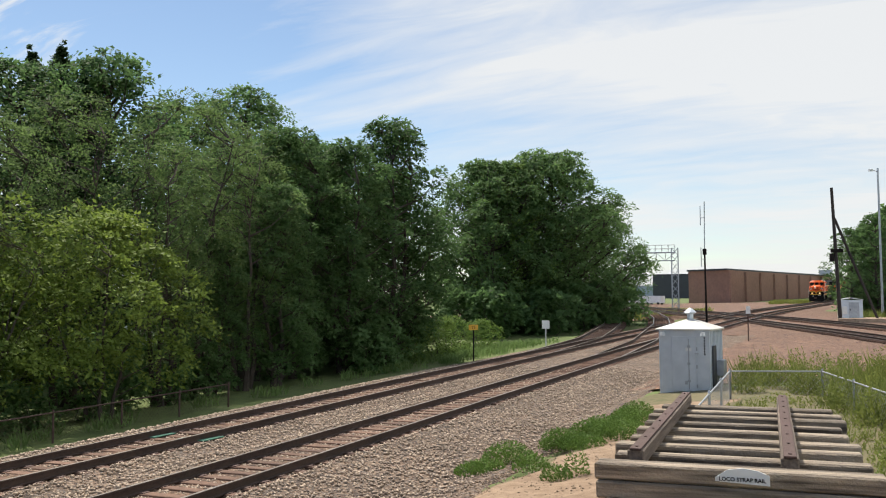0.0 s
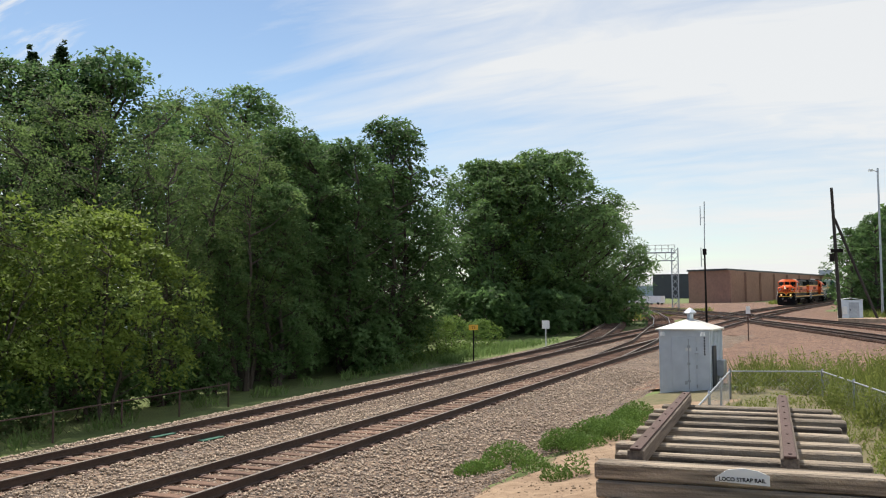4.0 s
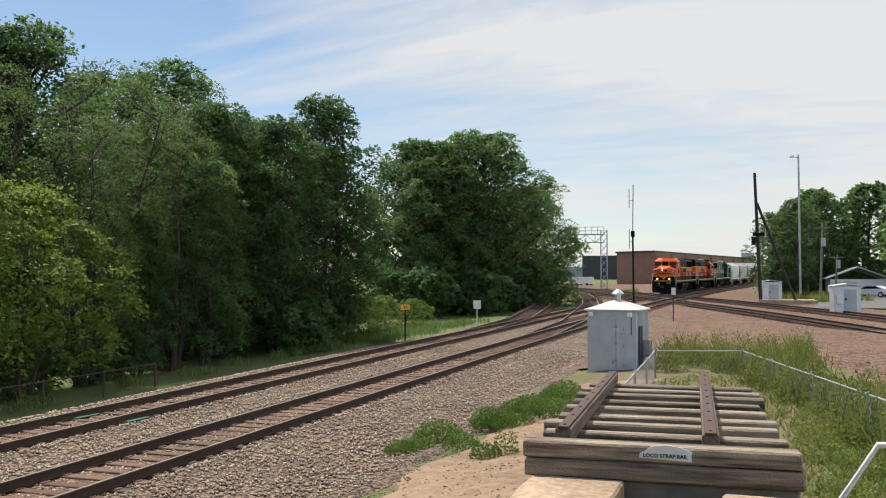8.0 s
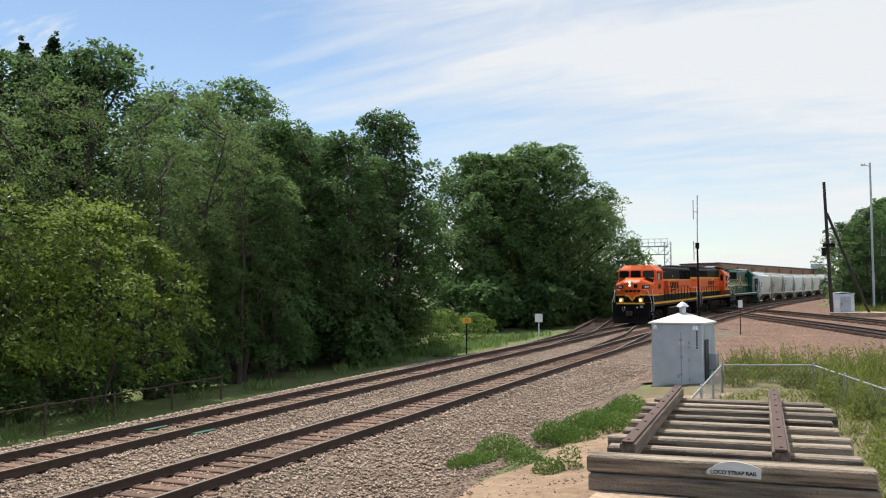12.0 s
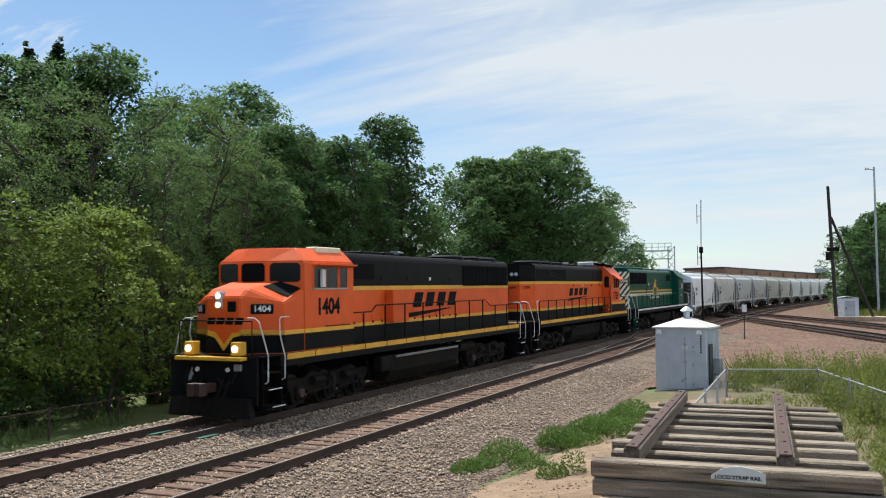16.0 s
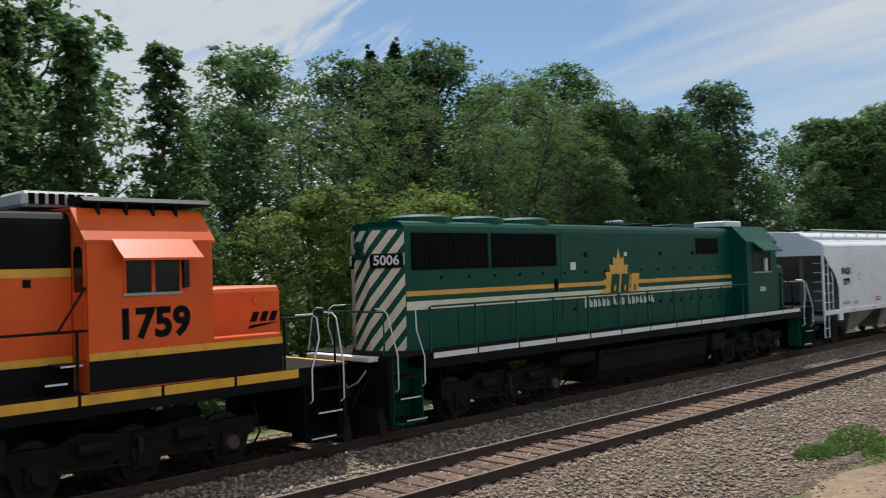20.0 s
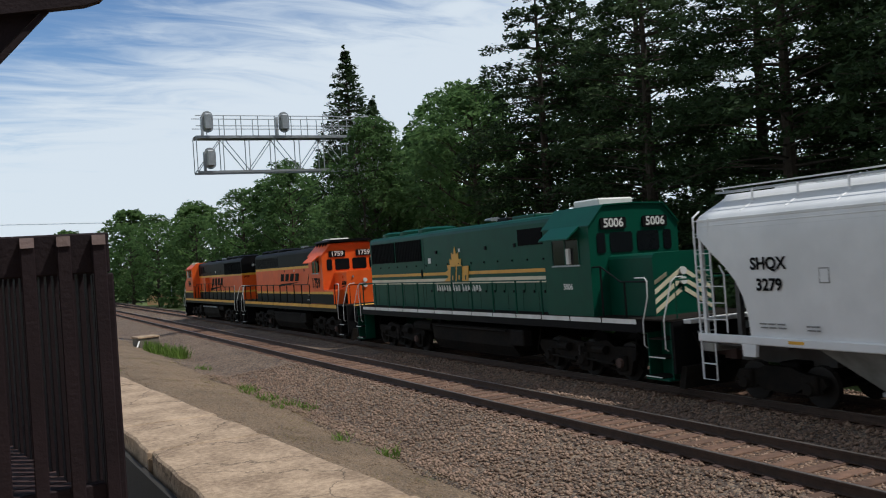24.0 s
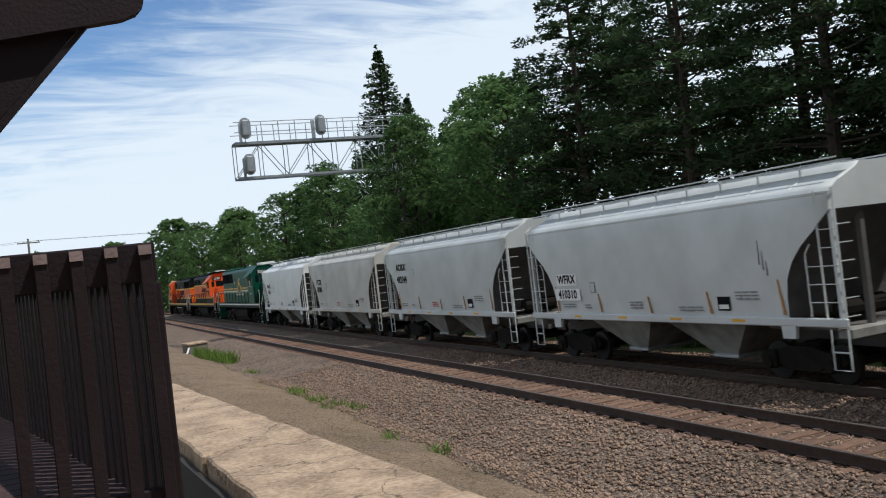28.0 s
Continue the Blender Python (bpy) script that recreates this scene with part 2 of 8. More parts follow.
# bed colours darkened, partly painting the shadows between the loose stones
M_BALLAST = stony("ballast_bed", [(0.145, 0.093, 0.062), (0.215, 0.145, 0.098), (0.07, 0.047, 0.035), (0.165, 0.130, 0.103), (0.27, 0.195, 0.135), (0.10, 0.066, 0.047)], 17, 1.0, 0.06)
M_RUSTY_BALLAST = stony("rusty_ballast_bed", [(0.13, 0.070, 0.042), (0.18, 0.105, 0.066), (0.07, 0.042, 0.029), (0.22, 0.14, 0.09), (0.10, 0.058, 0.038)], 15, 1.0, 0.06)
M_STONE = leafy("ballast_stone", (0.030, 0.021, 0.016), (0.53, 0.41, 0.305), 0.0)
M_STONE_BROWN = leafy("brown_ballast_stone", (0.030, 0.020, 0.016), (0.40, 0.275, 0.205), 0.0)
M_STONE_DULL = leafy("verge_pebble", (0.06, 0.042, 0.029), (0.34, 0.25, 0.175), 0.0)
M_RED_BALLAST = stony("brown_ballast_bed", [(0.155, 0.080, 0.050), (0.20, 0.110, 0.068), (0.07, 0.038, 0.026), (0.26, 0.155, 0.10), (0.11, 0.058, 0.038)], 9, 1.0, 0.08)
M_GROUND = material("grass_and_soil", (0.12, 0.155, 0.04), 0.95, 0, (0.07, 0.10, 0.025), 3.0, bump=0.6, fine=25, large=0.12)
M_DIRT = material("sandy_dirt", (0.32, 0.225, 0.145), 0.95, 0, (0.185, 0.118, 0.070), 5.0, bump=0.5, fine=40, large=0.5)
M_YARD = material("weedy_soil", (0.17, 0.135, 0.072), 0.95, 0, (0.095, 0.092, 0.035), 4.0, bump=0.5, fine=35, large=0.6)
M_CONCRETE = material("worn_concrete", (0.50, 0.365, 0.25), 0.9, 0, (0.25, 0.175, 0.115), 16.0, bump=0.9, fine=30, large=2.2, cracks=0.5)
# near-black colour standing in for the shade behind the platform slabs
M_GAP_SHADE = material("damp_black_concrete", (0.026, 0.023, 0.020), 0.9, 0, (0.03, 0.027, 0.024), 5.0, bump=0.4, fine=30)
M_DARK_CONCRETE = material("damp_concrete", (0.20, 0.18, 0.15), 0.9, 0, (0.12, 0.11, 0.09), 5.0, bump=0.4, fine=35)
M_TIE = material("creosoted_tie", (0.165, 0.092, 0.060), 0.9, 0, (0.085, 0.048, 0.034), 6.0, bump=0.5, fine=50, random_hue=0.3)
M_TIMBER = material("weathered_timber", (0.34, 0.275, 0.20), 0.85, 0, (0.055, 0.040, 0.028), 26.0, bump=0.9, fine=40, random_hue=0.22, large=7, stretch=(0.06, 1, 1))
M_STRINGER = material("weathered_stringer", (0.24, 0.185, 0.14), 0.85, 0, (0.075, 0.055, 0.042), 22.0, bump=0.6, fine=40, random_hue=0.12, large=5, stretch=(1, 0.07, 1))
M_VERGE = stony("gravelly_soil", [(0.24, 0.165, 0.10), (0.18, 0.125, 0.080), (0.11, 0.078, 0.050), (0.27, 0.20, 0.135), (0.21, 0.14, 0.082)], 30, 1.0, 0.03)
M_RAIL = material("rusty_rail", (0.075, 0.046, 0.034), 0.75, 0.2, (0.042, 0.028, 0.022), 10.0, bump=0.2)
M_RAILTOP = material("polished_rail_head", (0.30, 0.27, 0.25), 0.4, 0.8, (0.20, 0.17, 0.15), 6.0, bump=0.05)
M_RUST = material("rusted_iron", (0.10, 0.060, 0.052), 0.75, 0.4, (0.08, 0.05, 0.04), 8.0, bump=0.3)
M_ALU = material("aluminium_sheet", (0.60, 0.64, 0.68), 0.45, 0.55, (0.50, 0.54, 0.58), 3.0, bump=0.05)
M_GALV = material("galvanised_steel", (0.42, 0.44, 0.46), 0.5, 0.7, (0.32, 0.34, 0.36), 5.0, bump=0.08)
M_WIRE = material("fence_wire", (0.30, 0.31, 0.31), 0.6, 0.6, bump=0)
M_ORANGE = material("orange_paint", (0.76, 0.112, 0.017), 0.42, 0, (0.63, 0.090, 0.016), 2.0, amount=0.12, bump=0.04, large=0.35, gloss=0.25)
M_YELLOW = material("yellow_paint", (0.78, 0.42, 0.03), 0.45, 0, (0.60, 0.31, 0.03), 3.0, bump=0.03)
M_BLACK = material("black_paint", (0.0055, 0.0057, 0.0070), 0.5, 0, (0.010, 0.0098, 0.0105), 2.5, bump=0.02, gloss=0.07)
M_GREEN = material("green_paint", (0.002, 0.066, 0.040), 0.42, 0, (0.0022, 0.052, 0.033), 2.0, bump=0.03, large=0.3, gloss=0.2)
M_WHITE = material("white_paint", (0.74, 0.75, 0.74), 0.5, 0, (0.62, 0.62, 0.60), 3.0, bump=0.03)
M_CREAM = material("cream_stripe", (0.72, 0.68, 0.52), 0.5, 0, (0.58, 0.53, 0.38), 1.8, bump=0.02)
M_GOLD = material("gold_stripe", (0.72, 0.38, 0.06), 0.5, 0, (0.58, 0.30, 0.05), 2.0, bump=0.02)
M_GRIME = material("oily_black_steel", (0.011, 0.0105, 0.010), 0.75, 0.1, (0.022, 0.018, 0.015), 6.0, bump=0.25, gloss=0.07)
M_WHEEL = material("wheel_steel", (0.022, 0.018, 0.016), 0.65, 0.4, (0.013, 0.012, 0.011), 7.0, bump=0.1)
M_GLASS = material("dark_window_glass", (0.008, 0.010, 0.012), 0.12, 0, bump=0, gloss=0.25)
M_GRILLE = material("radiator_grille", (0.005, 0.0055, 0.006), 0.8, 0.0, bump=0.1, gloss=0.08)
M_CAR_GREY = material("light_grey_car_paint", (0.56, 0.585, 0.59), 0.5, 0, (0.47, 0.49, 0.485), 1.2, bump=0.04, large=0.5, random_hue=0.06)
M_CAR_DARKGREY = material("dusty_grey_car_paint", (0.56, 0.55, 0.52), 0.55, 0, (0.44, 0.43, 0.40), 1.2, bump=0.04, large=0.5)
M_CAR_WHITE = material("white_car_paint", (0.76, 0.77, 0.78), 0.5, 0, (0.66, 0.67, 0.68), 1.5, bump=0.04, large=0.5)
# car grey darkened for bay dirt and for the shade under the body
M_CAR_DIRTY_SHADE = material("dusty_hopper_bay", (0.32, 0.32, 0.30), 0.75, 0, (0.12, 0.115, 0.105), 2.0, bump=0.1)
# dark grey for slope sheets, end decks, draft sills, posts and scrapes
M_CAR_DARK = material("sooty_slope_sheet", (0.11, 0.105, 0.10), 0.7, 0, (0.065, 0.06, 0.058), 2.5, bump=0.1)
M_LETTER = material("black_lettering", (0.006, 0.006, 0.007), 0.7, 0, bump=0, gloss=0.1)
M_LETTER_WHITE = material("white_lettering", (0.75, 0.75, 0.73), 0.6, 0, bump=0)
M_PATCH = material("fresh_white_patch", (0.92, 0.92, 0.92), 0.6, 0, bump=0)
M_RED = material("red_marking", (0.50, 0.05, 0.04), 0.6, 0, bump=0)
M_BARK = material("bark", (0.075, 0.058, 0.045), 0.95, 0, (0.04, 0.032, 0.026), 7.0, bump=0.8, fine=18)
M_LEAF = leafy("broad_leaves", (0.044, 0.080, 0.021), (0.174, 0.258, 0.090), 0.57)
M_LEAF_ROUND = leafy("round_crown_leaves", (0.032, 0.072, 0.021), (0.172, 0.278, 0.100), 0.55)
M_LEAF_DARK = leafy("dark_leaves", (0.022, 0.054, 0.017), (0.155, 0.262, 0.096), 0.60)
M_LEAF_LIGHT = leafy("yellow_green_leaves", (0.030, 0.062, 0.009), (0.25, 0.335, 0.072), 0.46)
M_LEAF_BUSH = leafy("bush_leaves", (0.05, 0.10, 0.022), (0.20, 0.30, 0.07), 0.42)
M_NEEDLE = leafy("conifer_needles", (0.016, 0.034, 0.017), (0.068, 0.108, 0.046), 0.35)
M_WEED = leafy("tall_weeds", (0.055, 0.082, 0.018), (0.25, 0.285, 0.075), 0.45)
M_BROWN = material("dark_brown_stain", (0.021, 0.0125, 0.0145), 0.7, 0, (0.014, 0.0085, 0.0100), 4.0, bump=0.2, gloss=0.18)
M_ENDGRAIN = material("cut_picket_end", (0.27, 0.20, 0.19), 0.8, 0, (0.18, 0.13, 0.12), 9.0, bump=0.2)
M_DECK = material("brown_deck_board", (0.075, 0.044, 0.042), 0.75, 0, (0.045, 0.027, 0.026), 5.0, bump=0.2, random_hue=0.15, gloss=0.25)
M_BRICK = material("brick_wall", (0.27, 0.15, 0.105), 0.9, 0, (0.20, 0.11, 0.08), 1.5, bump=0.2, large=0.15)
M_DARKWALL = material("dark_metal_wall", (0.035, 0.038, 0.045), 0.6, 0, bump=0.05)
M_ASPHALT = material("asphalt", (0.14, 0.135, 0.13), 0.9, 0, (0.105, 0.10, 0.098), 4.0, bump=0.2)
M_POLE = material("dark_wood_pole", (0.045, 0.034, 0.028), 0.9, 0, (0.028, 0.022, 0.019), 5.0, bump=0.4)
M_POLE_GREY = material("grey_wood_pole", (0.22, 0.20, 0.18), 0.9, 0, (0.14, 0.125, 0.11), 5.0, bump=0.4)
M_LAMP = glowing("lit_headlight", (1.0, 0.86, 0.62), 1.1)
M_PAD = material("green_grease_mat", (0.03, 0.14, 0.09), 0.8, 0, (0.02, 0.08, 0.055), 6.0, bump=0.2)
M_SIGNAL = glowing("signal_light", (0.9, 0.2, 0.1), 1)
M_HILL = material("distant_woods", (0.055, 0.085, 0.055), 1.0, 0, (0.035, 0.06, 0.04), 0.05, bump=0, large=0.01)


# ---- building helpers ----
def part(name, bm, mat, parent=None, label="", smooth=False):
    """Link a bmesh as one mesh object under a thing or a part."""
    me = bpy.data.meshes.new(name)
    bm.to_mesh(me)
    bm.free()
    me.materials.append(mat)
    if smooth:
        me.shade_smooth()
    ob = new(name, me)
    if parent is not None:
        ob.parent = parent
    return tagged(ob, label)


def again(ob, m, parent=None):
    """The same mesh once more, as an object of its own."""
    o = new(ob.name.split(".")[0], ob.data)
    o.parent = parent if parent is not None else ob.parent
    o.matrix_basis = m
    return o


def thing(name, label, category, group="", at=None, kind=""):
    ob = tagged(new(name), label, category, group, kind)
    if at is not None:
        ob.matrix_basis = at
    return ob


def add_box(bm, x0, x1, y0, y1, z0, z1, bevel=0.0):
    v = [bm.verts.new((x, y, z)) for x in (x0, x1) for y in (y0, y1) for z in (z0, z1)]
    fs = [bm.faces.new([v[i] for i in f]) for f in ((0, 1, 3, 2), (4, 6, 7, 5), (0, 4, 5, 1), (2, 3, 7, 6), (0, 2, 6, 4), (1, 5, 7, 3))]
    if bevel:
        bmesh.ops.bevel(bm, geom=list({e for f in fs for e in f.edges}), offset=bevel, segments=1, affect="EDGES")
    return bm


def boxy(x0, x1, y0, y1, z0, z1, bevel=0.0):
    return add_box(bmesh.new(), x0, x1, y0, y1, z0, z1, bevel)


def add_tube(bm, pts, r, n=6, cap=True):
    """A round bar along points; r is one radius or one for each point."""
    pts = [Vector(p) for p in pts]
    rs = r if isinstance(r, (list, tuple)) else [r] * len(pts)
    rings, side = [], None
    for i, p in enumerate(pts):
        d = (pts[min(i + 1, len(pts) - 1)] - pts[max(i - 1, 0)]).normalized()
        if side is None:
            side = d.orthogonal().normalized()
        side = (side - d * side.dot(d)).normalized()
        up = d.cross(side)
        rings.append([bm.verts.new(p + (side * math.cos(2 * math.pi * k / n) + up * math.sin(2 * math.pi * k / n)) * rs[i]) for k in range(n)])
    for a, b in zip(rings, rings[1:]):
        for k in range(n):
            bm.faces.new((a[k], a[(k + 1) % n], b[(k + 1) % n], b[k]))
    if cap:
        bm.faces.new(rings[0][::-1])
        bm.faces.new(rings[-1])
    return bm


def tube(pts, r, n=6):
    return add_tube(bmesh.new(), pts, r, n)


def add_prism(bm, outline, axis, a, b):
    """An outline of (u, v) pushed along an axis from a to b. u, v are the two other axes in order."""
    def at(u, v, w):
        return {"x": (w, u, v), "y": (u, w, v), "z": (u, v, w)}[axis]
    lo = [bm.verts.new(at(u, v, a)) for u, v in outline]
    hi = [bm.verts.new(at(u, v, b)) for u, v in outline]
    n = len(outline)
    for i in range(n):
        bm.faces.new((lo[i], lo[(i + 1) % n], hi[(i + 1) % n], hi[i]))
    bm.faces.new(lo[::-1])
    bm.faces.new(hi)
    bmesh.ops.recalc_face_normals(bm, faces=bm.faces)
    return bm


def prism(outline, axis, a, b):
    return add_prism(bmesh.new(), outline, axis, a, b)


def writing(text, size, mat, parent, m, name="lettering", bold=0.0):
    """Words in Blender's own font as a thin mesh, at the pose m."""
    cu = bpy.data.curves.new(name, "FONT")
    cu.body, cu.size, cu.align_x, cu.align_y, cu.extrude, cu.offset = text, size, "CENTER", "CENTER", 0.002, bold
    cu.resolution_u = 3
    ob = bpy.data.objects.new(name, cu)
    me = bpy.data.meshes.new_from_object(ob)
    bpy.data.objects.remove(ob)
    me.materials.append(mat)
    o = new(name, me)
    o.parent, o.matrix_basis = parent, m
    return o


def smoothstep(a, b, x):
    t = min(1.0, max(0.0, (x - a) / (b - a)))
    return t * t * (3 - 2 * t)


# ---- the lie of the land: the line climbs away to the north ----
PROFILE = [(-400, -3.4), (-150, -2.55), (100, 1.7), (125, 2.08), (150, 2.38), (175, 2.66), (200, 3.0), (310, 5.2), (450, 7.0), (900, 9.0)]
X_NEAR, X_FAR = -11.02, -15.16   # middle lines of the two main tracks
BEND_FROM, BEND_RADIUS, BEND_TO = -10.0, 1786.0, 380.0


def rail_z(y):
    return float(np.interp(y, [p[0] for p in PROFILE], [p[1] for p in PROFILE]))


def bend(y):
    """How far the main line has swung to the east at y."""
    if y <= BEND_FROM:
        return 0.0
    if y <= BEND_TO:
        return (y - BEND_FROM) ** 2 / (2 * BEND_RADIUS)
    return (BEND_TO - BEND_FROM) ** 2 / (2 * BEND_RADIUS) + (y - BEND_TO) * (BEND_TO - BEND_FROM) / BEND_RADIUS


def ground_z(x, y):
    u = x - bend(y)
    rel = float(np.interp(u, [-60, -24, -18.6, -17.2, -8.9, -7.2, -5.0, -2.5, 4, 30], [-1.2, -0.75, -0.5, -0.25, -0.25, -0.42, -0.12, 0.15, 0.2, 0.0]))
    far = -0.3
    w = smoothstep(35, 65, y)
    if u > -8:
        rel = rel * (1 - w) + far * w
    if y < 6 and u > -7.5:
        rel += 0.35 * smoothstep(-7.5, -4.0, u) * smoothstep(6, -2, y)
    if -160 < y < 70:        # ballast heaped up to the ends of the sleepers
        for c in (-11.02, -15.16):
            rel += 0.075 * smoothstep(1.02, 1.20, abs(u - c)) * smoothstep(1.75, 1.35, abs(u - c))
    return rail_z(y) + rel


def ground_bump(x, y):
    return 0.05 * noise.noise((x * 0.35, y * 0.35, 1.7)) + 0.02 * noise.noise((x * 1.6, y * 1.6, 4.1))


def sheet(name, xs, ys, z, mat, label, kind="structure"):
    """A draped sheet over the points xs(v, y), ys."""
    verts, faces = [], []
    n = len(xs)
    for y in ys:
        for x in xs:
            verts.append((x, y, z(x, y)))
    for j in range(len(ys) - 1):
        for i in range(n - 1):
            a = j * n + i
            faces.append((a, a + 1, a + n + 1, a + n))
    me = bpy.data.meshes.new(name)
    me.from_pydata(verts, [], faces)
    me.materials.append(mat)
    me.shade_smooth()
    return tagged(new(name, me), label, "ground", "", kind)


def spread(*pieces):
    out = []
    for a, b, n in pieces:
        out += [a + (b - a) * i / n for i in range(n)]
    return out + [pieces[-1][1]]


sheet("ground", spread((-2500, -300, 6), (-300, -60, 12), (-60, -20, 20), (-20, -2, 36), (-2, 16, 18), (16, 80, 16), (80, 300, 8), (300, 2500, 6)),
      spread((-2500, -400, 5), (-400, -80, 16), (-80, -10, 50), (-10, 50, 90), (50, 200, 60), (200, 460, 20), (460, 2500, 6)),
      lambda x, y: ground_z(x, y) + ground_bump(x, y) - 0.06, M_GROUND, "grassy ground sloping down beside the railway")


def strip(name, left, right, y0, y1, step, mat, label, lift=0.02, n=10, rag=0.25, category="ground"):
    """A bed that lies on the ground between two edges that run along the line, with ragged borders."""
    verts, faces = [], []
    ys = [y0 + (y1 - y0) * i / max(1, round((y1 - y0) / step)) for i in range(max(1, round((y1 - y0) / step)) + 1)]
    for y in ys:
        a = left(y) + rag * noise.noise((y * 0.7, 3.3, 0)) + 0.4 * rag * noise.noise((y * 3.1, 8.3, 0))
        b = right(y) + rag * noise.noise((y * 0.7, 9.1, 0)) + 0.4 * rag * noise.noise((y * 3.1, 1.3, 0))
        for i in range(n + 1):
            x = a + (b - a) * i / n
            edge = 0.10 if i in (0, n) else 0.0
            verts.append((x, y, ground_z(x, y) + lift - edge + 0.025 * noise.noise((x * 2.3, y * 2.3, 5))))
    for j in range(len(ys) - 1):
        for i in range(n):
            q = j * (n + 1) + i
            faces.append((q, q + 1, q + n + 2, q + n + 1))
    me = bpy.data.meshes.new(name)
    me.from_pydata(verts, [], faces)
    me.materials.append(mat)
    me.shade_smooth()
    return tagged(new(name, me), label, category, "", "structure")


strip("ballast_bed", lambda y: -18.2 + bend(y), lambda y: -6.2 + bend(y) - 0.4 * smoothstep(20, 40, y), -160, 70, 0.5, M_BALLAST, "pink and grey crushed stone ballast under the tracks", 0.03, 72, 0.35)
for xc in (X_NEAR, X_FAR):
    strip("rusty_ballast", lambda y: xc - 1.15 + bend(y), lambda y: xc + 1.15 + bend(y), -120, 69, 0.5, M_RUSTY_BALLAST, "rust-stained ballast between the rails", 0.052, 6, 0.12)
strip("far_ballast", lambda y: -19 + bend(y), lambda y: -6.5 + bend(y), 69, 420, 3, M_RED_BALLAST, "reddish ballast under the distant tracks", 0.035, 10, 0.5)
strip("yard_gravel", lambda y: -64, lambda y: -19.5 + bend(y), 108, 246, 4, M_RED_BALLAST, "reddish gravel of the yard before the warehouse", 0.03, 10, 2.0)
strip("crossing_ballast", lambda y: -8.0 + bend(y), lambda y: 14 - 0.06 * (y - 40), 33, 135, 1.5, M_RED_BALLAST, "reddish crushed stone round the crossing tracks", 0.02, 16, 1.2)
strip("far_gravel", lambda y: 1.7 + (28.35 - y) * 0.223, lambda y: 15.0, 16, 35, 1.0, M_RED_BALLAST, "reddish gravel slope beyond the fence", 0.02, 12, 1.0)
strip("yard_soil", lambda y: -6.0, lambda y: 3.6, 3, 31, 0.5, M_YARD, "weedy brown soil about the display and the fence", 0.03, 16, 0.5)
strip("dirt_path", lambda y: -6.6 + 0.05 * y, lambda y: -2.2, 3, 27.5, 0.4, M_DIRT, "bare sandy path beside the ballast", 0.045, 12, 0.7)
strip("depot_gravel", lambda y: -2.2, lambda y: 9.0, -70, 8, 1.0, M_VERGE, "dark gravel about the depot", 0.03, 12, 0.3)
strip("dirt_verge", lambda y: -6.4, lambda y: -3.1, -60, 3, 0.5, M_VERGE, "bare gravelly verge between platform and ballast", 0.045, 10, 0.6)

# ---- track ----
RAIL_SHAPE = [(-0.07, -0.17), (0.07, -0.17), (0.07, -0.155), (0.012, -0.14), (0.012, -0.05), (0.036, -0.038), (0.036, -0.006), (-0.036, -0.006), (-0.036, -0.038), (-0.012, -0.05), (-0.012, -0.14), (-0.07, -0.155)]
HEAD_SHAPE = [(-0.030, -0.007), (0.030, -0.007), (0.030, 0.0), (-0.030, 0.0)]


def sweep(name, path, shape, off, mat, parent, label=""):
    """A profile swept along a path of (x, y, z), off metres to its right."""
    verts, faces, n = [], [], len(shape)
    for i, p in enumerate(path):
        a, b = path[max(i - 1, 0)], path[min(i + 1, len(path) - 1)]
        d = Vector((b[0] - a[0], b[1] - a[1], 0)).normalized()
        r = Vector((d.y, -d.x, 0))
        for u, v in shape:
            q = Vector(p) + r * (off + u)
            verts.append((q.x, q.y, p[2] + v))
    for i in range(len(path) - 1):
        for k in range(n):
            q = i * n
            faces.append((q + k, q + (k + 1) % n, q + n + (k + 1) % n, q + n + k))
    me = bpy.data.meshes.new(name)
    me.from_pydata(verts, [], faces)
    me.materials.append(mat)
    ob = new(name, me)
    ob.parent = parent
    return tagged(ob, label)


def resample(pts, step):
    out, acc = [], 0.0
    for a, b in zip(pts, pts[1:]):
        a, b = Vector(a), Vector(b)
        length = (b - a).length
        while acc < length:
            out.append(a + (b - a) * (acc / length))
            acc += step
        acc -= length
    return out


TIES = []   # laid at the end of the file


def track(name, pts, label, near=None, lift=0.0):
    """A track along plan points: two rails here; the sleepers are laid later."""
    path = [(p.x, p.y, rail_z(p.y) + lift) for p in resample([(x, y, 0) for x, y in pts], 2.0)]
    root = thing(name, label, "railway track", "", kind="structure")
    for off in (-0.753, 0.753):
        r = sweep("rail", path, RAIL_SHAPE, off, M_RAIL, root, "rusty brown steel rail")
        sweep("rail_head", path, HEAD_SHAPE, off, M_RAILTOP, r, "polished running surface")
    TIES.append((root, pts, near, lift))
    return root


def main_line(x):
    return [(x + bend(y), y) for y in [-320, -160, *range(-60, 460, 6)]]


near_track = track("near_track", main_line(X_NEAR), "near main track with rusty rails on wooden sleepers", (-62, 62))
far_track = track("far_track", main_line(X_FAR), "far main track with rusty rails on wooden sleepers", (-62, 62))
track("crossing_track_a", [(-60, 230), (-36, 174), (-19.5, 134), (-10.5, 115), (-3.5, 100), (2.2, 86), (7.5, 72), (13, 55), (19, 32), (24, 8)], "distant track crossing the main line on a diamond", None, 0.012)
track("crossing_track_b", [(-52, 196), (-30, 146), (-17, 117), (-9, 99), (-3.2, 83.5), (2.0, 69), (6.5, 55), (11, 38), (15, 16)], "distant track crossing the main line on a diamond", None, 0.012)
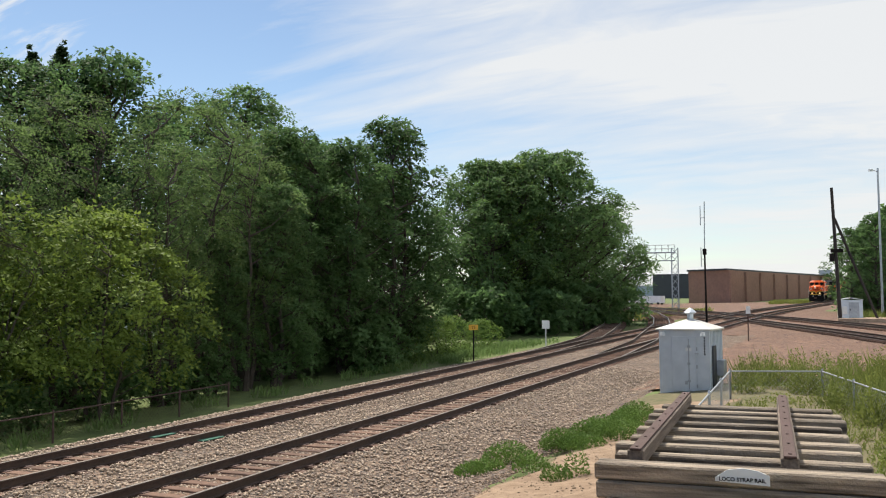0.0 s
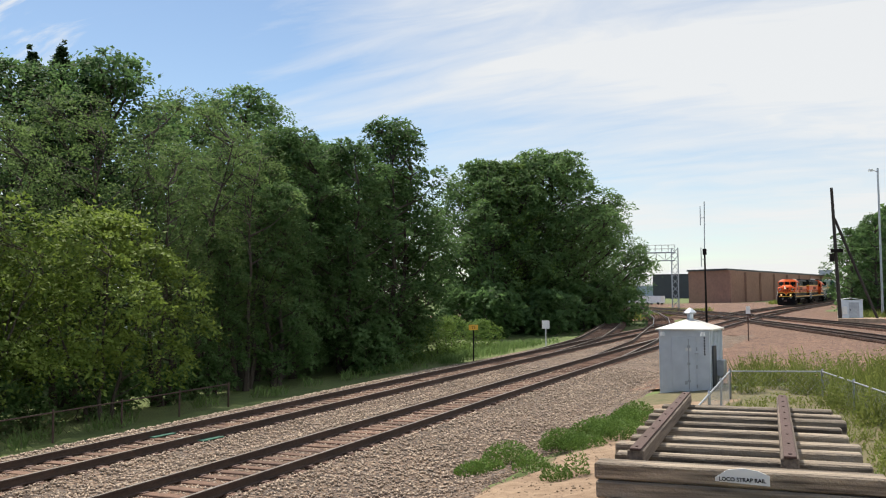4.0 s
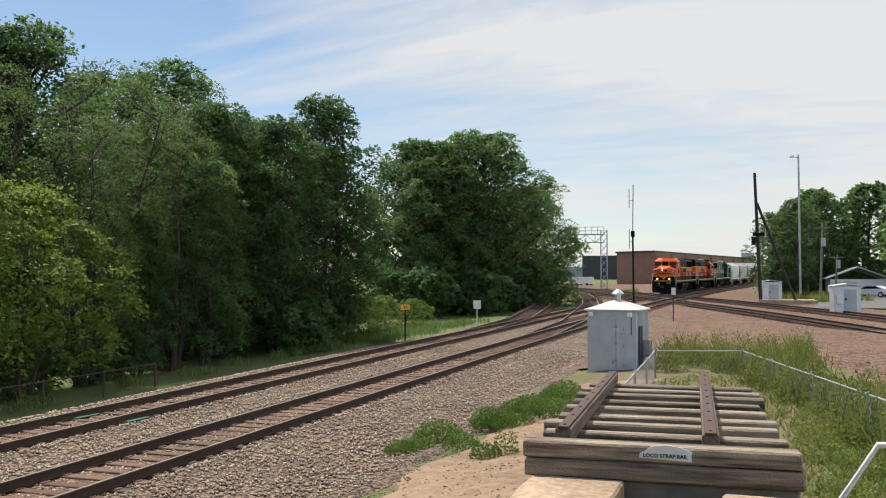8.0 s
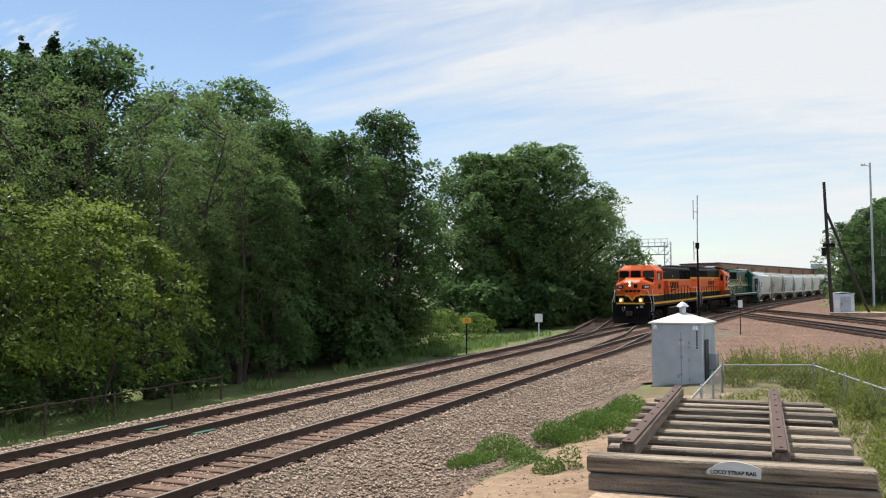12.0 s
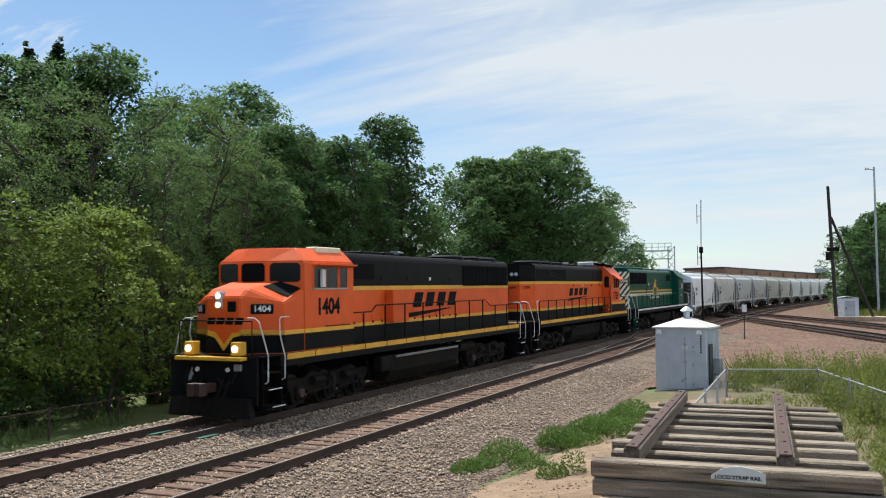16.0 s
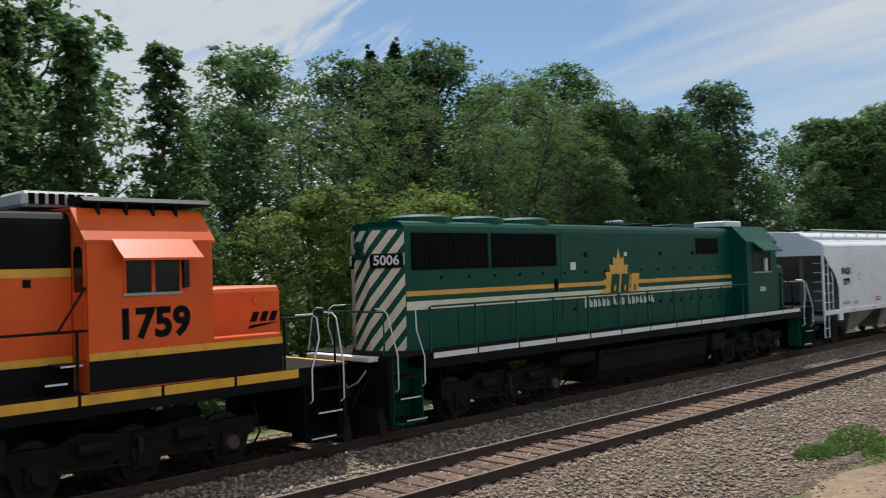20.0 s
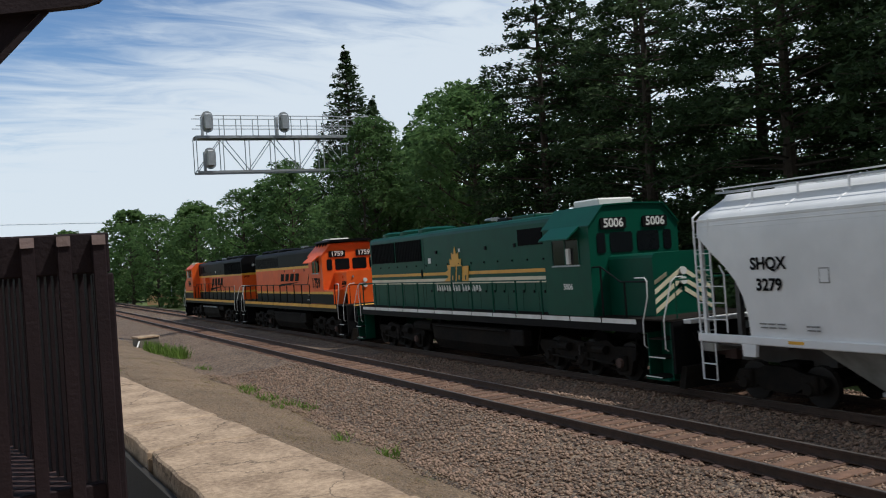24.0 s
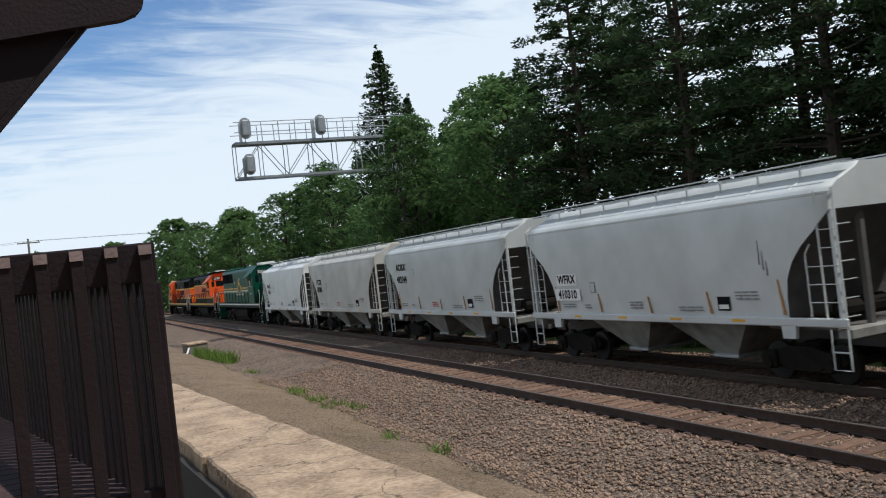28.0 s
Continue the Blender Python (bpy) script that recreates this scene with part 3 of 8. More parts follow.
track("turnout_track", [(X_FAR + bend(46), 46), (-15.0, 60), (-16.8, 72), (-18.8, 84), (-22, 98), (-27, 116), (-36, 144), (-52, 190)], "siding leaving the far track through a turnout", None, 0.008)
track("crossover_track", [(X_NEAR + bend(44), 44), (-10.9, 58), (-12.4, 70), (-14.0, 83), (-16.6, 98), (-21, 118), (-30, 152), (-44, 196)], "crossover rails curving away from the near track", None, 0.006)


# ---- the train ----
def truck(parent, y, axles, gauge=0.72, radius=0.5, base=1.7, mat=M_GRIME, loco=True, fine=True):
    """A bogie: wheels on axles, two side frames with journal boxes and springs."""
    root = part("bogie", boxy(-0.75, 0.75, y - 0.25, y + 0.25, 0.55, 0.85, 0.03), mat, parent, "black cast steel bogie")
    half = base * (axles - 1) / 2
    for k in range(axles):
        yy = y - half + k * base
        for s in (-1, 1):
            bm = bmesh.new()
            add_tube(bm, [(s * (gauge - 0.02), yy, radius), (s * (gauge + 0.02), yy, radius)], radius * 1.04, 20)
            add_tube(bm, [(s * (gauge + 0.02), yy, radius), (s * (gauge + 0.09), yy, radius), (s * (gauge + 0.10), yy, radius)], [radius, radius, radius * 0.86], 20)
            add_tube(bm, [(s * (gauge + 0.08), yy, radius), (s * (gauge + 0.16), yy, radius)], radius * 0.3, 12)
            part("wheel", bm, M_WHEEL, root, "steel wheel")
        part("axle", tube([(-gauge, yy, radius), (gauge, yy, radius)], 0.09, 8), M_WHEEL, root)
    for s in (-1, 1):
        bm = bmesh.new()
        x0, x1 = sorted((s * (gauge + 0.20), s * (gauge + 0.34)))
        if loco:
            out = [(y - half - 0.62, 0.78), (y - half - 0.50, 0.60)]
            for k in range(axles):
                yy = y - half + k * base
                out += [(yy - 0.40, 0.56), (yy - 0.30, 0.24), (yy - 0.22, 0.17), (yy + 0.22, 0.17), (yy + 0.30, 0.24), (yy + 0.40, 0.56)]
                if k < axles - 1:
                    out += [(yy + 0.62, 0.40), (yy + base - 0.62, 0.40)]
            out += [(y + half + 0.50, 0.60), (y + half + 0.62, 0.78), (y + half + 0.5, 0.92), (y + half - 0.35, 0.90), (y + half * 0.62, 1.06), (y + half * 0.3, 0.98), (y, 0.94), (y - half * 0.3, 0.98), (y - half * 0.62, 1.06), (y - half + 0.35, 0.90), (y - half - 0.5, 0.92)]
        else:
            out = [(y - half - 0.35, 0.50), (y - half - 0.2, 0.38), (y - half + 0.2, 0.42), (y - half + 0.45, 0.28), (y + half - 0.45, 0.28), (y + half - 0.2, 0.42), (y + half + 0.2, 0.38), (y + half + 0.35, 0.50),
                   (y + half + 0.25, 0.66), (y + half - 0.3, 0.72), (y + 0.35, 0.80), (y - 0.35, 0.80), (y - half + 0.3, 0.72), (y - half - 0.25, 0.66)]
        add_prism(bm, out, "x", x0, x1)
        part("side_frame", bm, mat, root)
        for k in range(axles):
            yy = y - half + k * base
            xa, xb = sorted((s * (gauge + 0.30), s * (gauge + 0.44)))
            jb = part("journal_box", boxy(xa, xb, yy - 0.19, yy + 0.19, 0.30, 0.70, 0.04), mat, root)
            part("bearing_cap", tube([(s * (gauge + 0.42), yy, radius), (s * (gauge + 0.50), yy, radius)], [0.15, 0.12], 10), M_RUST if k == 2 else mat, jb)
        for k in range(axles - 1 if loco else int(fine)):
            yy = y - half + (k + 0.5) * base if loco else y
            for d in (-0.16, 0.0, 0.16):
                part("spring", tube([(s * (gauge + 0.27), yy + d, 0.34), (s * (gauge + 0.27), yy + d, 0.66)], 0.07, 8), mat, root)
        if loco:
            for d in (-0.5, 0.5):
                part("brake_cylinder", tube([(s * (gauge + 0.44), y + base * d - 0.26, 0.80), (s * (gauge + 0.44), y + base * d + 0.26, 0.80)], 0.12, 10), mat, root)
                part("brake_rod", tube([(s * (gauge + 0.46), y + base * d - 0.6, 0.52), (s * (gauge + 0.46), y + base * d + 0.6, 0.46)], 0.03, 6), mat, root)
                part("sand_pipe", tube([(s * (gauge + 0.30), y + (half + 0.55) * 2 * d, 1.2), (s * (gauge + 0.42), y + (half + 0.60) * 2 * d, 0.6), (s * gauge, y + (half + 0.62) * 2 * d, 0.15)], 0.022, 5), mat, root)
            part("snubber", tube([(s * (gauge + 0.45), y - 0.05, 0.42), (s * (gauge + 0.45), y - 0.05, 0.86)], 0.05, 8), M_WHEEL, root, "upright damper")
            part("damper_bracket", boxy(min(s * (gauge + 0.40), s * (gauge + 0.46)), max(s * (gauge + 0.40), s * (gauge + 0.46)), y - 0.16, y + 0.16, 0.84, 0.94, 0.01), mat, root)
    return root


def coupler(parent, y, d):
    bm = bmesh.new()
    add_box(bm, -0.12, 0.12, min(y, y + d * 0.55), max(y, y + d * 0.55), 0.76, 1.0, 0.03)
    add_prism(bm, [(-0.2, y + d * 0.5), (0.2, y + d * 0.5), (0.24, y + d * 0.78), (0.05, y + d * 0.86), (0.04, y + d * 0.7), (-0.2, y + d * 0.82)], "z", 0.72, 1.04)
    return part("coupler", bm, M_RUST, parent, "rusty knuckle coupler")


def handrail(parent, pts, r, mat, name="handrail", label=""):
    return part(name, tube(pts, r, 6), mat, parent, label)


def side_panel(parent, name, outline, x, s, mat, label="", t=0.012):
    """A flat shape of (y, z) laid on a side at x, on the side s."""
    return part(name, prism(outline, "x", s * x, s * (x + t)), mat, parent, label)


def slant_bars(parent, s, y, z, w, h, mat, n=4, x=0.93):
    """A slanted block emblem: plain leaning bars over a long pointed wedge."""
    step = w / n
    for k in range(n):
        a = y - w / 2 + k * step
        lean = 0.45 * h * s
        side_panel(parent, "emblem_bar", [(a, z), (a + step * 0.64, z), (a + step * 0.64 + lean, z + h), (a + lean, z + h)], x, s, mat, "dark slanted emblem bar")
    d = 1 if s > 0 else -1
    pts = [(y - d * w * 0.58, z - h * 0.72), (y - d * w * 0.50, z - h * 0.36), (y + d * w * 0.50, z - h * 0.14), (y + d * w * 0.05, z - h * 0.42)]
    side_panel(parent, "emblem_wedge", pts, x, s, mat, "dark pointed emblem wedge")


def clipped(poly, x0, x1, z0, z1):
    """The part of a flat outline that lies within a box."""
    for axis, lim, sign in ((0, x0, 1), (0, x1, -1), (1, z0, 1), (1, z1, -1)):
        out = []
        for p, q in zip(poly, poly[1:] + poly[:1]):
            dp, dq = sign * (p[axis] - lim), sign * (q[axis] - lim)
            if dp >= 0:
                out.append(p)
            if dp * dq < 0:
                t = dp / (dp - dq)
                out.append((p[0] + (q[0] - p[0]) * t, p[1] + (q[1] - p[1]) * t))
        poly = out
        if not poly:
            return []
    return poly


LW = 1.52      # half width of a locomotive's deck
HW = 0.93      # half width of its hood


def loco(name, label, length, scheme, number, wide_cab):
    """A six-axle diesel locomotive; the cab is towards +y. Rail top is z = 0."""
    orange = scheme == "orange"
    body, sill, rail_mat = (M_ORANGE, M_BLACK, M_BLACK) if orange else (M_GREEN, M_BLACK, M_GREEN)
    stripe = M_YELLOW if orange else M_WHITE
    root = thing(name, label, "locomotive", "locomotives of the train")
    h = length / 2 - 0.35               # half length of the frame
    deck = 1.68
    roof = 4.62
    fr = part("frame", boxy(-LW, LW, -h + 0.9, h - 0.9, 1.38, deck, 0.02), M_BLACK, root, "black underframe")
    part("deck_plate", boxy(-LW - 0.01, LW + 0.01, -h, h, deck, deck + 0.04), M_GRIME, fr, "dark chequer plate walkway")
    for s in (-1, 1):
        # stripe along the sill, in lengths between the handrail posts
        n = 13
        y0, y1 = -h + 1.15, h - 1.15
        for k in range(n):
            a, b = y0 + (y1 - y0) * k / n + 0.03, y0 + (y1 - y0) * (k + 1) / n - 0.03
            side_panel(root, "sill_stripe", [(a, deck - 0.13), (b, deck - 0.13), (b, deck + 0.03), (a, deck + 0.03)] if orange else [(a, deck - 0.10), (b, deck - 0.10), (b, deck + 0.02), (a, deck + 0.02)], LW, s, stripe, "painted sill stripe")
        side_panel(root, "side_skirt", [(y0, 1.37), (y1, 1.37), (y1, deck - 0.14), (y0, deck - 0.14)], LW - 0.02, s, sill, "side sill", 0.015)
        # handrails with posts
        zr = deck + 1.02
        top = [(s * (LW - 0.06), y0, zr), (s * (LW - 0.06), y1 - 3.6, zr)]
        if wide_cab:
            top = [(s * (LW - 0.06), y, z) for y, z in ((y0, 2.64), (-5.9, 2.64), (-5.35, 2.90), (4.2, 2.90), (4.5, 2.70), (y1 - 3.6, 2.70))]
        handrail(root, top, 0.022, rail_mat, label="walkway handrail")
        for k in range(n - 2):
            y = y0 + (y1 - y0) * k / n
            handrail(root, [(s * (LW - 0.05), y, deck - 0.25), (s * (LW - 0.05), y, zr if not wide_cab else 2.90 if -5.4 < y < 4.3 else 2.66)], 0.028, rail_mat, "handrail_post")
        # corner steps and white grab irons at both ends
        for e in (-1, 1):
            yb = e * (h - (0.68 if wide_cab else 0.52))
            well = sill if orange else M_GREEN
            st = part("step_well", boxy(min(s * 0.95, s * LW), max(s * 0.95, s * LW), yb - 0.42, yb + 0.42, 0.27, 0.32, 0.01), well, root, "corner steps")
            for z, out in ((0.33, -0.10), (0.80, 0.06), (1.24, 0.10)):
                yt = yb + e * out
                part("tread", boxy(min(s * 1.0, s * (LW + 0.02)), max(s * 1.0, s * (LW + 0.02)), yt - 0.30, yt + 0.30, z, z + 0.03), M_GRIME, st, "dark tread")
                if z < 1:
                    part("tread_edge", boxy(min(s * (LW + 0.01), s * (LW + 0.03)), max(s * (LW + 0.01), s * (LW + 0.03)), yt - 0.29, yt + 0.29, z + 0.008, z + 0.034), M_WHITE, st, "white tread edge")
            part("riser", boxy(min(s * 0.95, s * 1.0), max(s * 0.95, s * 1.0), yb - 0.42, yb + 0.42, 0.30, deck), well, st)
            for yy in (yb - 0.42, yb + 0.42):
                part("side_plate", boxy(min(s * 0.95, s * (LW - 0.12)), max(s * 0.95, s * (LW - 0.12)), yy - 0.015, yy + 0.015, 0.30, deck), well, st)
            yo, yi = yb + e * 0.40, yb - e * 0.36
            handrail(root, [(s * (LW - 0.06), yo, 0.98), (s * (LW + 0.03), yo, 1.04), (s * (LW + 0.03), yo, 1.72), (s * (LW - 0.22), yo + e * 0.05, 2.60), (s * (LW - 0.36), yo + e * 0.05, 2.70), (s * (LW - 0.60), yo + e * 0.05, 2.70)], 0.016, M_WHITE, "grab_iron", "white painted bent grab iron")
            handrail(root, [(s * (LW - 0.06), yi, 1.02), (s * (LW + 0.03), yi, 1.08), (s * (LW + 0.03), yi, 1.66), (s * (LW + 0.01), yi + e * 0.20, 2.24), (s * (LW - 0.02), yi + e * 0.18, 2.64), (s * (LW - 0.04), yi + e * 0.08, 2.71), (s * (LW - 0.05), yi - e * 0.30, 2.71)], 0.016, M_WHITE, "grab_iron", "white painted bent grab iron")
    for e in (-1, 1):
        y = e * h
        part("pilot", prism([(-LW + 0.1, 0.45), (LW - 0.1, 0.45), (LW - 0.1, deck), (-LW + 0.1, deck)], "y", y - 0.04, y + 0.04), M_BLACK, root, "end plate")
        part("snowplough", prism([(-1.35, 0.12), (1.35, 0.12), (1.25, 0.62), (-1.25, 0.62)], "y", y + e * 0.02, y + e * 0.22), M_GRIME, root, "worn steel plough blade")
        part("anticlimber", boxy(-1.1, 1.1, min(y, y + e * 0.28), max(y, y + e * 0.28), deck - 0.08, deck + 0.02, 0.015), stripe, root, "painted anticlimber")
        coupler(root, y, e)
        for x in (-0.55, -0.35, 0.35, 0.55):
            handrail(root, [(x, y + e * 0.05, 1.1), (x * 1.1, y + e * 0.28, 0.8), (x * 1.05, y + e * 0.36, 0.62)], 0.028, M_GRIME, "air_hose", "hanging air hose")
        for x, dip in ((-0.85, 0.95), (0.85, 0.85), (0.7, 1.05)):
            handrail(root, [(x, y, 1.42), (x * 0.9, y + e * 0.22, dip + 0.1), (x * 0.7, y + e * 0.38, dip), (x * 0.5, y + e * 0.42, dip + 0.25)], 0.022, M_GALV if dip > 1 else M_GRIME, "jumper_cable", "hanging jumper cable")
        part("cable_socket", boxy(-0.95, -0.72, min(y, y + e * 0.1), max(y, y + e * 0.1), 1.32, 1.5, 0.02), M_GALV, root)
        handrail(root, [(-1.2, y - e * 0.05, deck), (-1.2, y - e * 0.05, deck + 0.95), (1.2, y - e * 0.05, deck + 0.95), (1.2, y - e * 0.05, deck)], 0.022, rail_mat, "end_handrail")
    # tank and bogies
    tank = prism([(-1.25, 0.62), (-1.05, 0.30), (1.05, 0.30), (1.25, 0.62), (1.30, 1.18), (-1.30, 1.18)], "y", -2.9, 2.9)
    part("fuel_tank", tank, M_GRIME, root, "dark fuel tank")
    for s in (-1, 1):
        handrail(root, [(s * 1.34, -2.6, 1.12), (s * 1.34, 2.6, 1.12)], 0.045, M_GALV if wide_cab else M_GRIME, "pipe")
        part("air_reservoir", tube([(s * 1.1, -4.6, 1.05), (s * 1.1, -3.1, 1.05)], 0.2, 10), M_GRIME, root)
        part("sand_box", boxy(min(s * 1.1, s * 1.45), max(s * 1.1, s * 1.45), 3.0, 3.8, 0.7, 1.2, 0.04), M_GRIME, root)
    truck(root, -h + 4.1, 3)
    truck(root, h - 4.1, 3)
    # long hood
    yb, yf = -h + 0.95, h - 5.15 if not wide_cab else h - 4.80     # rear end of the hood, back of the cab
    old = orange and not wide_cab       # the older engine: hood with cut corners, set back from its end
    split = (3.64 if old else 3.48) if orange else 9.0
    low = deck + (0.49 if old else 0.54)
    if old:
        yb = -h + 2.10
    def hood_shape(z0, z1):
        if z1 > 4.3:
            return [(-HW, z0), (HW, z0), (HW, roof - 0.24), (HW - 0.03, roof - 0.14), (HW - 0.10, roof - 0.06), (HW - 0.22, roof - 0.02), (0, roof), (-HW + 0.22, roof - 0.02), (-HW + 0.10, roof - 0.06), (-HW + 0.03, roof - 0.14), (-HW, roof - 0.24)]
        return [(-HW, z0), (HW, z0), (HW, z1), (-HW, z1)]
    if orange:
        part("lower_hood", prism(hood_shape(deck + 0.04, split), "y", yb, yf), M_ORANGE, root, "orange painted engine hood")
        up = part("upper_hood", prism(hood_shape(split + 0.003, 9), "y", yb, yf), M_BLACK, root, "black upper hood and roof")
        for s in (-1, 1):
            side_panel(root, "hood_stripe", [(yb, split - 0.09), (yf, split - 0.09), (yf, split + 0.05), (yb, split + 0.05)], HW, s, M_YELLOW, "yellow stripe")
            side_panel(root, "lower_stripe", [(yb, low), (yf, low), (yf, low + 0.12), (yb, low + 0.12)], HW, s, M_YELLOW, "yellow stripe")
            side_panel(root, "lower_band", [(yb, deck + 0.041), (yf, deck + 0.041), (yf, low), (yb, low)], HW, s, M_BLACK, "black lower band", 0.008)
        if old:
            cut = [(-HW, yb), (-0.29, yb - 0.55), (0.29, yb - 0.55), (HW, yb)]
            wide_cut = [(-HW - 0.012, yb), (-0.295, yb - 0.562), (0.295, yb - 0.562), (HW + 0.012, yb)]
            part("hood_end", prism(cut, "z", deck + 0.04, split), M_ORANGE, root, "orange hood end with cut corners")
            part("hood_end", prism(cut, "z", split + 0.003, roof - 0.10), M_BLACK, root, "black hood end with cut corners")
            part("end_band", prism(wide_cut, "z", deck + 0.041, low), M_BLACK, root)
            for z in (low, split - 0.09):
                part("end_stripe", prism(wide_cut, "z", z + 0.001, z + (0.12 if z == low else 0.14)), M_YELLOW, root, "yellow stripe")
        else:
            part("end_stripe", boxy(-HW, HW, yb - 0.012, yb, deck + 0.54, deck + 0.66), M_YELLOW, root)
            part("end_stripe", boxy(-HW, HW, yb - 0.012, yb, split - 0.09, split + 0.05), M_YELLOW, root)
    else:
        up = part("hood", prism(hood_shape(deck + 0.04, 9), "y", yb, yf), M_GREEN, root, "glossy dark green engine hood")
        for s in (-1, 1):
            side_panel(root, "gold_stripe", [(yb + 0.02, 2.92), (yf, 2.92), (yf, 3.03), (yb + 0.02, 3.03)], HW, s, M_GOLD, "gold stripe")
            for k in range(16):
                a = yb + 0.7 + 0.92 * k
                if a < yf - 0.2:
                    side_panel(root, "panel_seam", [(a, deck + 0.08), (a + 0.014, deck + 0.08), (a + 0.014, 2.58), (a, 2.58)], HW + 0.001, s, M_GRILLE, "", 0.003)
                    part("door_latch", boxy(min(s * HW, s * (HW + 0.025)), max(s * HW, s * (HW + 0.025)), a + 0.38, a + 0.44, 3.28, 3.34), M_GRILLE, root)
            side_panel(root, "cream_stripe", [(yb + 0.02, 2.61), (yf, 2.61), (yf, 2.80), (yb + 0.02, 2.80)], HW, s, M_CREAM, "weathered cream stripe")
    # doors along the hood
    for s in (-1, 1):
        n = 15
        a0 = yb + 5.6
        for k in range(n):
            a = a0 + (yf - a0 - 0.2) * k / n
            b = a + (yf - a0 - 0.2) / n - 0.05
            side_panel(up, "hood_door", [(a, deck + 0.65), (b, deck + 0.65), (b, 2.60), (a, 2.60)], HW + 0.001, s, body, "", 0.004 if old else 0.014)
            if not old:
                part("latch", boxy(min(s * (HW + 0.01), s * (HW + 0.04)), max(s * (HW + 0.01), s * (HW + 0.04)), b - 0.09, b - 0.03, 2.3, 2.38), M_BLACK, up)
        # radiator grilles near the end, each with slats
        for k in range(2):
            a = yb + 0.2 + k * 2.65
            gz = 3.74 if old else 3.50
            g = side_panel(root, "radiator_grille", [(a, gz), (a + 2.5, gz), (a + 2.5, 4.33), (a, 4.33)], HW, s, M_BLACK if old else M_GRILLE, "dark radiator grille", 0.008 if old else 0.03)
            for j in range(16):
                yy = a + 0.06 + j * 0.155
                gx = HW + (0.008 if old else 0.03)
                part("slat", boxy(min(s * gx, s * (gx + 0.012)), max(s * gx, s * (gx + 0.012)), yy, yy + 0.05, gz + 0.02, 4.31), M_BLACK if old else M_GRILLE, g)
        g = side_panel(root, "air_intake", [(yf - 2.3, 3.75), (yf - 0.9, 3.75), (yf - 0.9, 4.25), (yf - 2.3, 4.25)], HW, s, M_BLACK if old else M_GRILLE, "dark intake grille", 0.012 if old else 0.03)
        for j in range(4):
            yy = yb + 6.6 + j * 1.9
            part("lifting_lug", boxy(min(s * HW, s * (HW + 0.03)), max(s * HW, s * (HW + 0.03)), yy, yy + 0.12, 3.72, 3.84) if not old else boxy(min(s * HW, s * (HW + 0.02)), max(s * HW, s * (HW + 0.02)), yy, yy + 0.12, 3.40, 3.52), M_WHITE if j == 1 else M_BLACK, root)
    # roof fans, exhaust, horn, and end lamps
    for k in range(3):
        y = yb + 1.35 + k * 1.85
        f = part("roof_fan", tube([(0, y, roof - 0.05), (0, y, roof + 0.10), (0, y, roof + 0.17)], [0.78, 0.78, 0.55], 20), M_BLACK if orange else M_GREEN, root, "round radiator fan housing")
        part("fan_guard", tube([(0, y, roof + 0.17), (0, y, roof + 0.19)], 0.45, 16), M_GRILLE, f)
    part("exhaust", boxy(-0.35, 0.35, 0.8, 1.5, roof - 0.05, roof + 0.12, 0.03), M_BLACK, root)
    part("blower_duct", boxy(-0.6, 0.6, 2.2, 3.6, roof - 0.05, roof + 0.09, 0.03), body if not orange else M_BLACK, root)
    for k in range(3):
        part("horn", tube([(-0.1 + 0.12 * k, -0.4, roof + 0.14), (-0.1 + 0.12 * k, 0.1, roof + 0.14)], [0.035, 0.07], 8), M_GALV, root)
    if orange:
        ye = yb - 0.55 if old else yb
        for x in (-0.12, 0.12):
            part("lamp_rim", tube([(x, ye, 4.06), (x, ye - 0.05, 4.06)], 0.095, 14), M_GALV, root)
            part("end_lamp", tube([(x, ye - 0.04, 4.06), (x, ye - 0.07, 4.06)], 0.075, 12), M_WHITE, root, "unlit round lamp")
        if old:
            writing(number, 0.17, M_LETTER, root, pose(-0.08, ye - 0.006, 3.36, 90, 0, 0), bold=0.004)
            turn = math.degrees(math.atan2(0.55, HW - 0.29))
            for s in (-1, 1):
                writing(number, 0.20, M_LETTER, root, pose(s * 0.57, yb - 0.318, 3.36, 90, 0, s * turn), bold=0.006)
            for z in (2.45, 2.75, 3.05, 3.45):
                handrail(root, [(-0.24, ye, z), (-0.24, ye - 0.07, z), (0.10, ye - 0.07, z), (0.10, ye, z)], 0.014, M_ORANGE, "grab_iron", "orange grab iron")
        for s in (-1, 1) if not old else ():
            part("end_door", boxy(min(s * 0.34, s * 0.78), max(s * 0.34, s * 0.78), yb - 0.012, yb, 2.5, 3.2), M_ORANGE, root)
            writing(number, 0.20, M_LETTER, root, pose(s * 0.62, yb - 0.016, 3.28, 90, 0, 0), bold=0.004)
    cab(root, h, yf, body, number, wide_cab, orange, roof, deck)
    if orange:
        slant = 3.9 if not wide_cab else 4.1
        for s in (-1, 1):
            slant_bars(root, s, -0.35 if not wide_cab else yb + 8.35, 2.88 if old else 2.74, slant, 0.42 if old else 0.54, M_LETTER, 4, HW + 0.015)
            if wide_cab:
                g = side_panel(root, "inertial_filter", [(yf - 4.3, deck + 0.6), (yf - 3.1, deck + 0.6), (yf - 3.1, 3.38), (yf - 4.1, 3.38)], HW + 0.02, s, M_ORANGE, "orange filter housing", 0.30)
    else:
        # the striped end: two slanting panels either side of a narrow flat, with cream bars
        part("hood_end", prism([(-HW, yb), (-0.25, yb - 0.45), (0.25, yb - 0.45), (HW, yb)], "z", deck + 0.04, roof - 0.16), M_GREEN, root, "wedge-shaped hood end")
        panel = math.hypot(HW - 0.25, 0.45)
